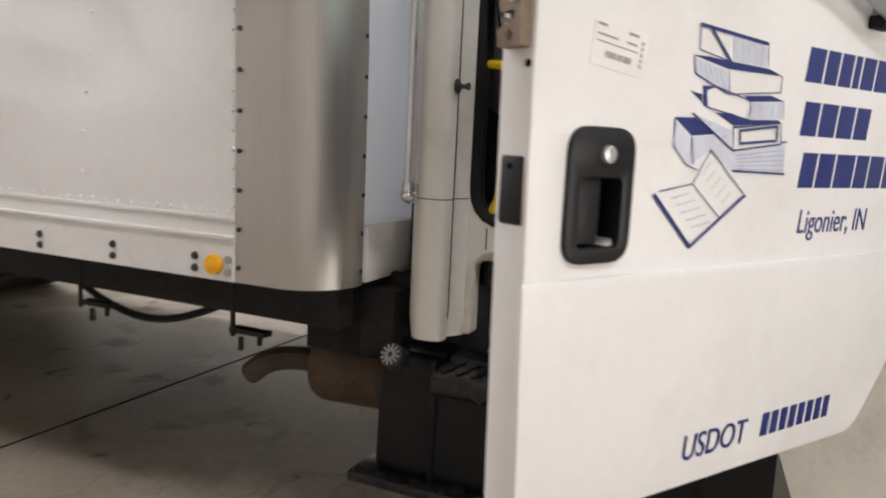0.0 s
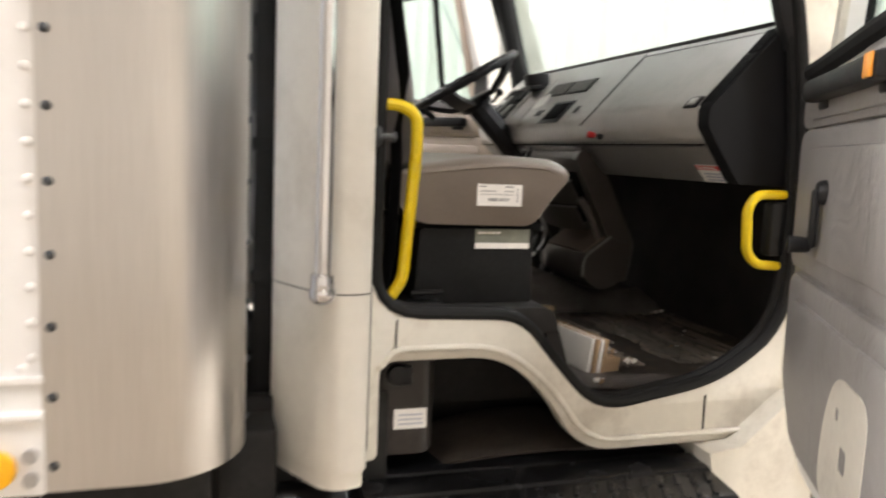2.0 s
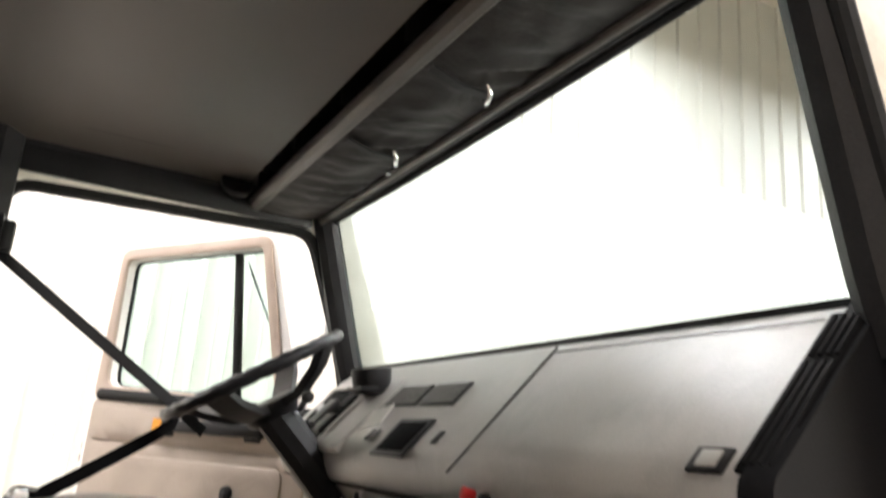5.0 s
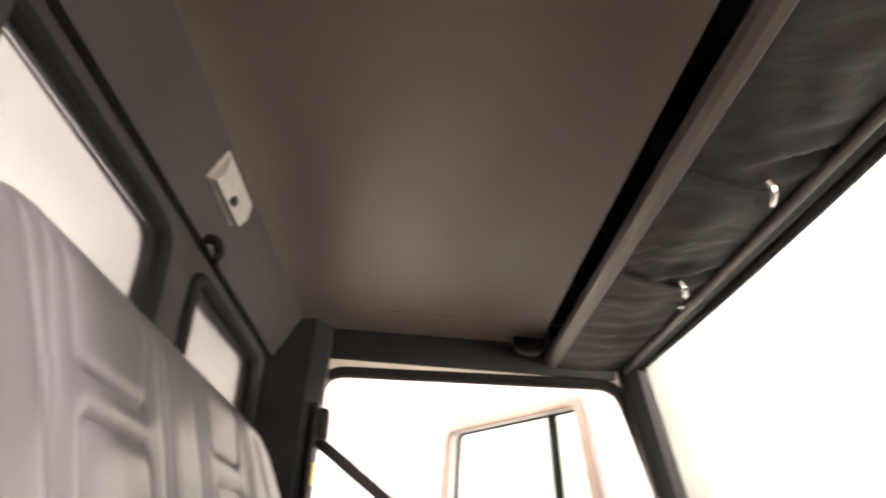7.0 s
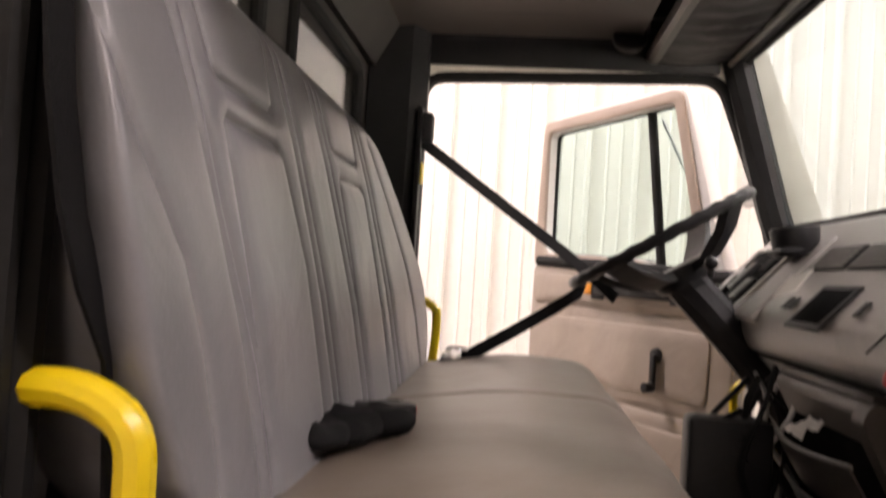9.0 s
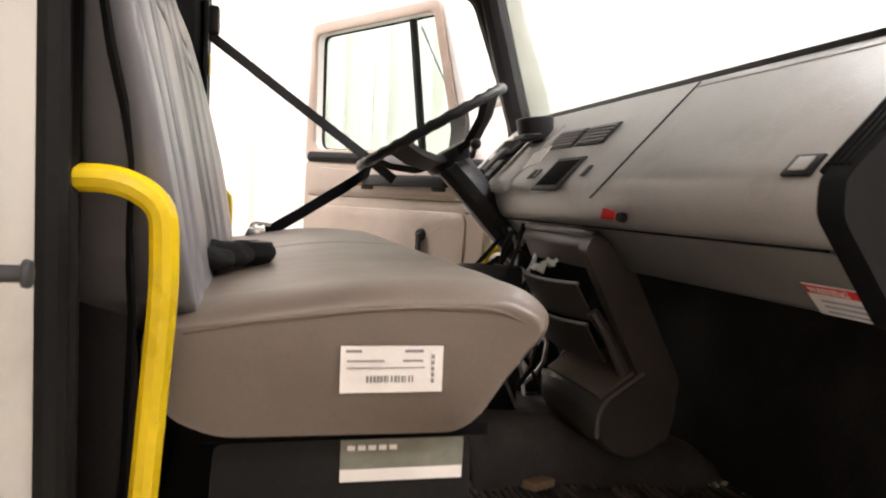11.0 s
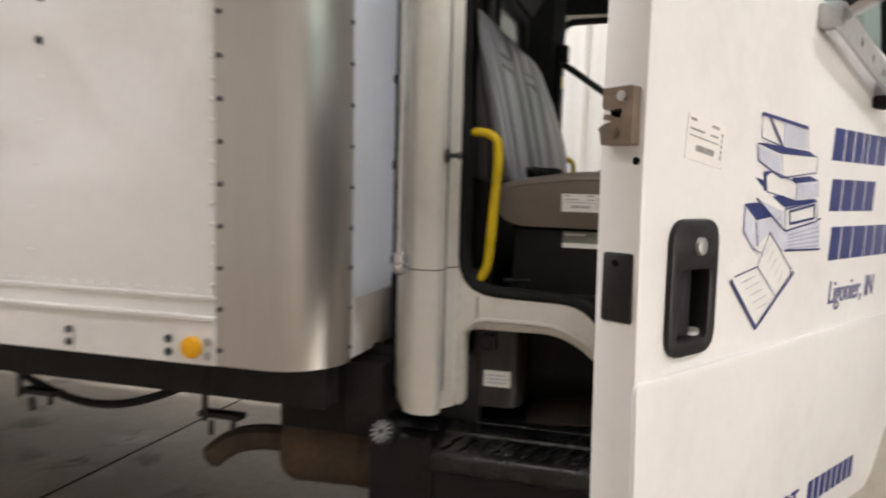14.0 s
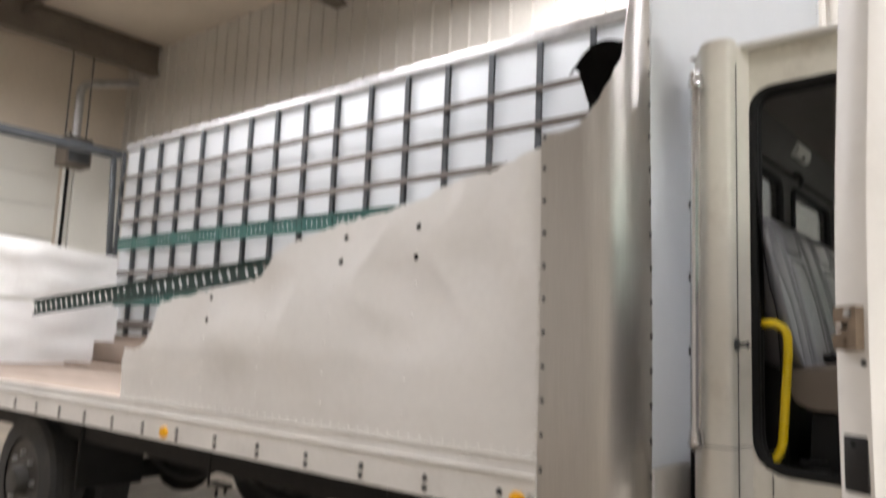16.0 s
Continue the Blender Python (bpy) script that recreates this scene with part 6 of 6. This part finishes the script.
part("hub", moved(cyl((0, 0, -0.125), (0, 0, -0.075), 0.06, 0.075, 24, 0.01), tilt), BLACK, sw)
for a in (50, 130, 230, 310):
    c, s_ = math.cos(radians(a)), math.sin(radians(a))
    part("spoke", moved(ribbon([(0.04 * c, 0.04 * s_, -0.095), (0.10 * c, 0.10 * s_, -0.085), (0.17 * c, 0.17 * s_, -0.045), (0.205 * c, 0.205 * s_, -0.012), (0.219 * c, 0.219 * s_, -0.002)], 0.055, 0.02, (-s_, c, 0)), tilt), BLACK, sw)

# ---- bench seat ----
bench = thing("bench_seat", (0.5, 0.82, 1.0), "taupe and blue-grey vinyl bench seat", "seat")


def cushion_half(y, edge=0.06):
    return min(1, max(0.0, (y - 0.185) / edge)) if y < 0.9 else min(1, max(0.0, (1.46 - y) / edge))


def cushion(u, v):
    """A closed loop u round the cushion's section at station v across the seat."""
    y = 0.185 + 1.275 * (0.5 - 0.5 * math.cos(math.pi * v))
    sec = rounded([(0.30, 1.295), (0.55, 1.335), (0.70, 1.330), (0.748, 1.295), (0.70, 1.245), (0.645, 1.178), (0.38, 1.178), (0.33, 1.20)], [0.03, 0.1, 0.04, 0.035, 0.06, 0.03, 0.02, 0.02], 5)
    k = u * len(sec)
    i = int(k) % len(sec)
    a, b = sec[i], sec[(i + 1) % len(sec)]
    p = a + (b - a) * (k - int(k))
    e = math.sqrt(max(0.0, 1 - (1 - cushion_half(y, 0.035)) ** 2))
    seam = 0.006 * math.exp(-((y - 0.86) / 0.008) ** 2) * (1 if p[1] > 1.27 else 0)
    k2 = min(1.0, max(0.0, (p[1] - 1.20) / 0.12))
    q = math.sqrt(max(0.0, 1 - (1 - cushion_half(y, 0.07)) ** 2))
    z = p[1] - (0.022 * (1 - q) + seam) * k2 * k2
    if p[0] > 0.55:
        p = Vector((0.55 + (p[0] - 0.55) * (0.84 + 0.16 * q), p[1]))
    return (p[0] + 0.003 * noise.noise((p[0] * 9, y * 5, p[1] * 9)), y, z + 0.004 * noise.noise((p[0] * 6, y * 6, 3)))


cu = part("cushion", loft(cushion, 72, 220), SEAT, bench, "taupe vinyl seat cushion", smooth=50)
part("piping", sweep([(0.345, 0.186, 1.282), (0.40, 0.1855, 1.292), (0.55, 0.1855, 1.309), (0.66, 0.1855, 1.307), (0.70, 0.188, 1.288)], 0.0025, 0.05), SEAT, cu)
sticker(0.496, 0.602, 1.221, 1.269, 0.1835, cu, lambda bm: bm, 5)
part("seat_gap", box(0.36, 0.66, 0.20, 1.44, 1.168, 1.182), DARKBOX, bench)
base = part("seat_base", prism(rounded([(0.365, 1.0), (0.645, 1.0), (0.640, 1.168), (0.375, 1.168)], 0.012, 3), 0.198, 1.43, "y"), RUBBER, bench, "black steel seat box")
tagp = part("spec_label", box(0.501, 0.632, 0.1965, 0.1975, 1.124, 1.168), GREENTAG, base, "olive and silver specification label")
part("label_strip", box(0.501, 0.631, 0.1955, 0.1963, 1.124, 1.137), PAPER, tagp)
for i in range(5):
    part("print_bar", box(0.508 + i * 0.011, 0.516 + i * 0.011, 0.1955, 0.1963, 1.157, 1.162), PAPER, tagp, smooth=0)
part("seat_foot", join(box(0.35, 0.42, 0.15, 0.20, 1.0, 1.012, 0.003), sweep([(0.35, 0.165, 1.03), (0.42, 0.165, 1.032)], 0.006, 0.01)), BLACK, bench)


def stitched_back():
    """The backrest: a padded slab with stitched channels and panels sunk into its front."""
    lines = [[(0.135, 0.90), (0.118, 0.78), (0.128, 0.70), (0.15, 0.59), (0.195, 0.46), (0.21, 0.34), (0.215, 0.16), (0.22, 0.02)],
             [(0.195, 0.97), (0.23, 0.77), (0.261, 0.54), (0.287, 0.34), (0.30, 0.02)], [(0.235, 0.97), (0.254, 0.75), (0.275, 0.54), (0.315, 0.30), (0.33, 0.02)],
             [(0.266, 0.97), (0.295, 0.765), (0.31, 0.75), (0.44, 0.748), (0.452, 0.765), (0.462, 0.95)],
             [(0.332, 0.08), (0.318, 0.45), (0.303, 0.67), (0.312, 0.685), (0.442, 0.682), (0.462, 0.665), (0.50, 0.46), (0.512, 0.08)],
             [(0.480, 0.97), (0.515, 0.66), (0.545, 0.40), (0.565, 0.02)], [(0.505, 0.97), (0.540, 0.66), (0.572, 0.40), (0.59, 0.02)],
             [(0.615, 0.97), (0.66, 0.637), (0.70, 0.37), (0.72, 0.02)], [(0.645, 0.97), (0.69, 0.637), (0.735, 0.37), (0.755, 0.02)],
             [(0.675, 0.95), (0.70, 0.77), (0.715, 0.755), (0.855, 0.757), (0.868, 0.775), (0.875, 0.95)],
             [(0.76, 0.08), (0.735, 0.45), (0.722, 0.67), (0.732, 0.685), (0.872, 0.69), (0.89, 0.675), (0.91, 0.45), (0.93, 0.08)],
             [(0.90, 0.95), (0.94, 0.65), (0.98, 0.40), (1.0, 0.02)], [(0.935, 0.95), (0.975, 0.65), (1.02, 0.40), (1.05, 0.02)],
             [(1.02, 0.90), (1.12, 0.70), (1.25, 0.48), (1.30, 0.30), (1.30, 0.02)]]
    nw, nb, nv = 150, 14, 480
    wf = np.concatenate([np.linspace(0, 1, nw), np.linspace(1, 0, nb)])
    front = np.concatenate([np.ones(nw), np.zeros(nb)])
    edge = np.interp(wf, [0, 0.05, 0.11, 0.2, 0.3, 0.4, 0.55, 0.7, 0.8, 0.87, 0.94, 1.0], [0.27, 0.20, 0.15, 0.115, 0.095, 0.085, 0.078, 0.08, 0.088, 0.098, 0.125, 0.18])
    v = np.linspace(0, 1, nv)
    edge = np.where(front > 0.5, edge, np.maximum(edge, 0.14))
    far = np.interp(wf, [0, 0.08, 0.16, 0.25, 0.38, 0.48, 0.58, 0.68, 0.78, 0.87, 0.94, 1.0], [1.34, 1.44, 1.50, 1.54, 1.545, 1.51, 1.43, 1.35, 1.28, 1.22, 1.16, 1.08])
    far = np.where(front > 0.5, far, np.minimum(far, 1.30))
    Y = edge[None, :] + (far - edge)[None, :] * v[:, None]
    W = np.repeat(wf[None, :], nv, 0)
    near_line = np.full(Y.shape, 1.0)
    for n in lines:
        for (ya, wa), (yb, wb) in zip(n, n[1:]):
            da, db = yb - ya, (wb - wa) * 0.55
            k = np.clip(((Y - ya) * da + (W - wa) * 0.55 * db) / (da * da + db * db), 0, 1)
            near_line = np.minimum(near_line, np.hypot(Y - ya - k * da, (W - wa) * 0.55 - k * db))
    sink = 0.0045 * np.exp(-(near_line / 0.0032) ** 2) + 0.003 * np.exp(-(near_line / 0.013) ** 2)
    out = np.minimum(Y - edge[None, :], far[None, :] - Y)
    e = np.sqrt(np.maximum(0, 1 - (1 - np.clip(out / 0.05, 0, 1)) ** 2))
    r = np.clip((W - 0.88) / 0.12, 0, 1)
    Z = 1.25 + 0.555 * W - 0.022 * np.clip((W - 0.7) / 0.3, 0, 1) - 0.05 * (1 - np.sqrt(np.clip(1 - (1 - np.clip(out / 0.10, 0, 1)) ** 2, 0, 1))) * W
    xf = 0.367 - 0.110 * W + 0.006 * np.sin(math.pi * W) - sink * np.clip((1.02 - W) * 9, 0, 1)
    xb = 0.20 - 0.06 * W
    mid = 0.20
    X = np.where(front[None, :] > 0.5, xf, xb)
    X = mid + (X - mid) * np.where(front[None, :] > 0.5, 0.05 + 0.95 * e, 1) * np.sqrt(np.maximum(0, 1 - 0.92 * r ** 2.5))
    turn_in = np.where(front[None, :] > 0.5, 0.10 * (1 - e), 0)
    Y = Y + np.where(v[:, None] < 0.5, turn_in, -turn_in)
    bm = bmesh.new()
    rows = [[bm.verts.new((X[j, i], Y[j, i], Z[j, i])) for i in range(nw + nb)] for j in range(nv)]
    for a, b in zip(rows, rows[1:]):
        for i in range(nw + nb):
            bm.faces.new((a[i], a[(i + 1) % (nw + nb)], b[(i + 1) % (nw + nb)], b[i]))
    bm.faces.new(rows[0])
    bm.faces.new(rows[-1])
    return bm


part("backrest", stitched_back(), BACK, bench, "blue-grey vinyl backrest with stitched channels", smooth=60)
part("back_shell", prism(rounded([(0.16, 1.0), (0.30, 1.0), (0.30, 1.26), (0.17, 1.70), (0.135, 1.70), (0.135, 1.05)], 0.02, 3), 0.23, 1.25, "y"), BLACK, bench)

# ---- seat belts ----
belt = thing("seat_belt", (0.25, 1.70, 1.8), "black seat belt stretched from the far pillar to the buckle", "seat belt")
part("retractor", join(box(0.262, 0.30, 1.70, 1.75, 1.86, 1.94, 0.01), box(0.258, 0.272, 1.69, 1.76, 1.4, 1.95, 0.004)), BLACK, belt)
part("belt_tag", box(0.274, 0.278, 1.70, 1.745, 1.745, 1.80), YELLOW, belt, "small yellow tag")
part("webbing", ribbon([(0.235, 1.72, 1.885), (0.35, 1.72, 1.805), (0.50, 1.72, 1.70), (0.67, 1.70, 1.58), (0.74, 1.66, 1.525), (0.80, 1.60, 1.47)], 0.046, 0.002, (0.42, 0.72, 0.5)), BELT, belt)
part("webbing", ribbon([(0.705, 1.42, 1.49), (0.645, 1.40, 1.448), (0.53, 1.40, 1.372), (0.43, 1.39, 1.31)], 0.046, 0.003, (0.3, 0.45, 0.84)), BELT, belt)
part("buckle", join(box(0.395, 0.44, 1.36, 1.41, 1.30, 1.33, 0.006), sweep([(0.39, 1.38, 1.30), (0.41, 1.39, 1.34), (0.45, 1.40, 1.335)], 0.006, 0.01)), CHROME, belt)
SHIFT = Matrix.Translation((0.032, -0.085, -0.016))
clip = thing("belt_buckle", (0.39, 0.63, 1.32), "black belt buckle with a red button lying on the seat", "buckle")
boot = bmesh.new()
for cx, cy, rx, ry in ((0.35, 0.585, 0.05, 0.07), (0.385, 0.63, 0.045, 0.05), (0.34, 0.53, 0.035, 0.05), (0.39, 0.665, 0.03, 0.035)):
    bmesh.ops.create_icosphere(boot, subdivisions=3, radius=1, matrix=Matrix.LocRotScale((cx + 0.012, cy - 0.05, 1.328), None, (rx, ry, 0.018)))
for vert in boot.verts:
    n = noise.noise(vert.co * 32)
    vert.co += Vector((0.006 * n, 0.008 * noise.noise(vert.co * 27), 0.010 * n))
part("crumpled_webbing", boot, BELT, clip, smooth=60)
part("buckle_body", moved(box(-0.045, 0.045, -0.022, 0.022, -0.012, 0.012, 0.006), SHIFT @ Matrix.Translation((0.368, 0.69, 1.352)) @ Matrix.Diagonal((0.8, 0.8, 0.7, 1)) @ Matrix.Rotation(0.5, 4, "Z")), BLACK, clip)
part("red_button", moved(box(0.035, 0.047, -0.014, 0.014, -0.008, 0.008, 0.002), SHIFT @ Matrix.Translation((0.368, 0.69, 1.352)) @ Matrix.Diagonal((0.8, 0.8, 0.7, 1)) @ Matrix.Rotation(0.5, 4, "Z")), RED, clip)
nb = thing("near_seat_belt", (0.22, 0.2, 1.3), "black seat belt hanging at the door post", "seat belt")
part("webbing", ribbon([(0.245, 0.10, 1.95), (0.262, 0.098, 1.78), (0.272, 0.095, 1.68), (0.282, 0.093, 1.60), (0.293, 0.096, 1.53), (0.302, 0.105, 1.485), (0.302, 0.138, 1.44), (0.30, 0.150, 1.38), (0.305, 0.15, 1.30), (0.30, 0.155, 1.15), (0.285, 0.165, 1.02)], 0.046, 0.003, (-0.25, 0.97, 0)), BELT, nb)
part("anchor", box(0.235, 0.285, 0.165, 0.195, 1.0, 1.05, 0.006), BLACK, nb)

# ---- loose things on the cab floor ----
fm = thing("floor_mat", (1.0, 0.5, 0.79), "worn ribbed black rubber floor mat, dusty and torn", "floor mat")


def mat_point(u, v):
    """Moulded ribs along the mat, worn away in patches, with a cross-ribbed strip by the sill."""
    x, y = 0.72 + 0.73 * u, 0.14 + 0.86 * v
    lie = 0.006 * noise.noise((u * 5, v * 5, 0)) + 0.02 * max(0, u - 0.92) * 10
    wear = min(1.0, max(0.0, 0.75 + 1.6 * noise.noise((x * 6, y * 4, 7.0))))
    rib = 0.0022 * max(0.0, math.sin(2 * math.pi * y / 0.02)) * wear if y < 0.285 + 0.05 * noise.noise((x * 9, 0, 4.0)) else 0.0
    return (x, y, 0.803 + lie + rib)


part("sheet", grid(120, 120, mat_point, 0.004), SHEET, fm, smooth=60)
rnd = random.Random(5)
bars = []
for i in range(36):
    x0, y0 = 0.862 + i * 0.0162, 0.30
    while y0 < 0.97:
        y1 = min(0.98, y0 + rnd.uniform(0.03, 0.22))
        if noise.noise((x0 * 6, (y0 + y1) * 2, 7.0)) > -0.28:
            zb = mat_point((x0 - 0.72) / 0.73, ((y0 + y1) / 2 - 0.14) / 0.86)[2]
            bars.append(moved(box(-0.0035, 0.0035, (y0 - y1) / 2, (y1 - y0) / 2, -0.004, 0.006, 0.0015, 1), Matrix.Translation((x0 + rnd.uniform(-0.002, 0.002), (y0 + y1) / 2, zb)) @ Matrix.Rotation(rnd.uniform(-0.02, 0.02), 4, "Z")))
        y0 = y1 + rnd.uniform(0.002, 0.03)
# pale ribs on the dark sheet paint highlights and groove shade
tagged(part("ribs", join(*bars), MATRUB, fm, "worn dusty ribs, made paler for their highlights"), kind="stuff")
cp = thing("carpet_flap", (1.05, 0.8, 0.8), "crumpled dark grey carpet flap", "carpet")


def carpet_point(u, v):
    """The flap lies low at its front edge and climbs in folds over the tunnel behind."""
    climb = np.interp(u, [0, 0.36, 0.5, 0.61, 0.74, 0.88, 1], [0.12, 0.115, 0.085, 0.060, 0.066, 0.074, 0.03])
    k = min(1.0, v / 0.26)
    return (0.88 + 0.58 * u, 0.925 + 0.03 * math.sin(5 * u) - 0.03 * u + 0.34 * v, 0.808 + climb * k * k * (3 - 2 * k) + (0.012 * noise.noise((u * 4, v * 4, 1)) + 0.006 * noise.noise((u * 11, v * 9, 4))) * min(1, v * 6))


part("cloth", grid(48, 30, carpet_point, 0.008), CLOTH, cp, smooth=60)
for name, at, size, turn, m_, lab in (("wood_block", (0.8230, 0.430, 0.845), (0.010, 0.34, 0.09), 8, PAPER, "white-faced plank standing on edge by the step"), ("wood_block", (0.8355, 0.425, 0.846), (0.012, 0.34, 0.088), 8, PINE, "thin raw pine board standing beside the white plank"), ("wood_block", (0.8480, 0.420, 0.845), (0.010, 0.33, 0.086), 8, PAPER, "thin cream board standing among the planks"), ("wood_block", (0.8600, 0.425, 0.845), (0.011, 0.34, 0.087), 8, PINE, "thin raw pine board standing beside the white plank"), ("wood_block", (0.90, 0.33, 0.815), (0.05, 0.12, 0.045), 12, PINE, "split raw pine block on the cab floor"), ("wood_block", (1.005, 0.885, 0.835), (0.075, 0.035, 0.018), 35, PINE, "small broken pine piece by the carpet flap")):
    solid(name, moved(box(-size[0] / 2, size[0] / 2, -size[1] / 2, size[1] / 2, -size[2] / 2, size[2] / 2, 0.003), pose(*at, 0, 6, turn)), m_, lab, "wood block", "wood blocks")
rnd = random.Random(11)
for i in range(96):
    hx, hy, hs = ((1.365, 0.345, 0.012), (1.27, 0.318, 0.010), (1.262, 0.27, 0.013), (1.37, 0.35, 0.02), (1.21, 0.242, 0.008), (1.425, 0.87, 0.012), (1.012, 0.775, 0.012), (1.0, 0.44, 0.012), (1.0, 0.34, 0.008), (0.826, 0.18, 0.01), (1.27, 0.275, 0.02), (1.15, 0.5, 0.17))[i % 12]
    cx, cy = min(rnd.gauss(hx, hs), 1.44), max(rnd.gauss(hy, hs), 0.16)
    k = rnd.uniform(0.004, 0.010) * (0.5 if i % 12 == 11 else 1)
    cz = mat_point((cx - 0.72) / 0.73, (cy - 0.14) / 0.86)[2] + 0.006
    bm = bmesh.new()
    bmesh.ops.create_icosphere(bm, subdivisions=1, radius=k, matrix=Matrix.LocRotScale((cx, cy, cz), Euler((rnd.random(), rnd.random(), rnd.random() * 6)), (1, rnd.uniform(0.5, 1), 0.6)))
    solid("paper_scrap", bm, PAPER if rnd.random() < 0.75 else PINE, "small white foam or paper scrap on the floor mat", "scrap", "scraps on the cab floor")
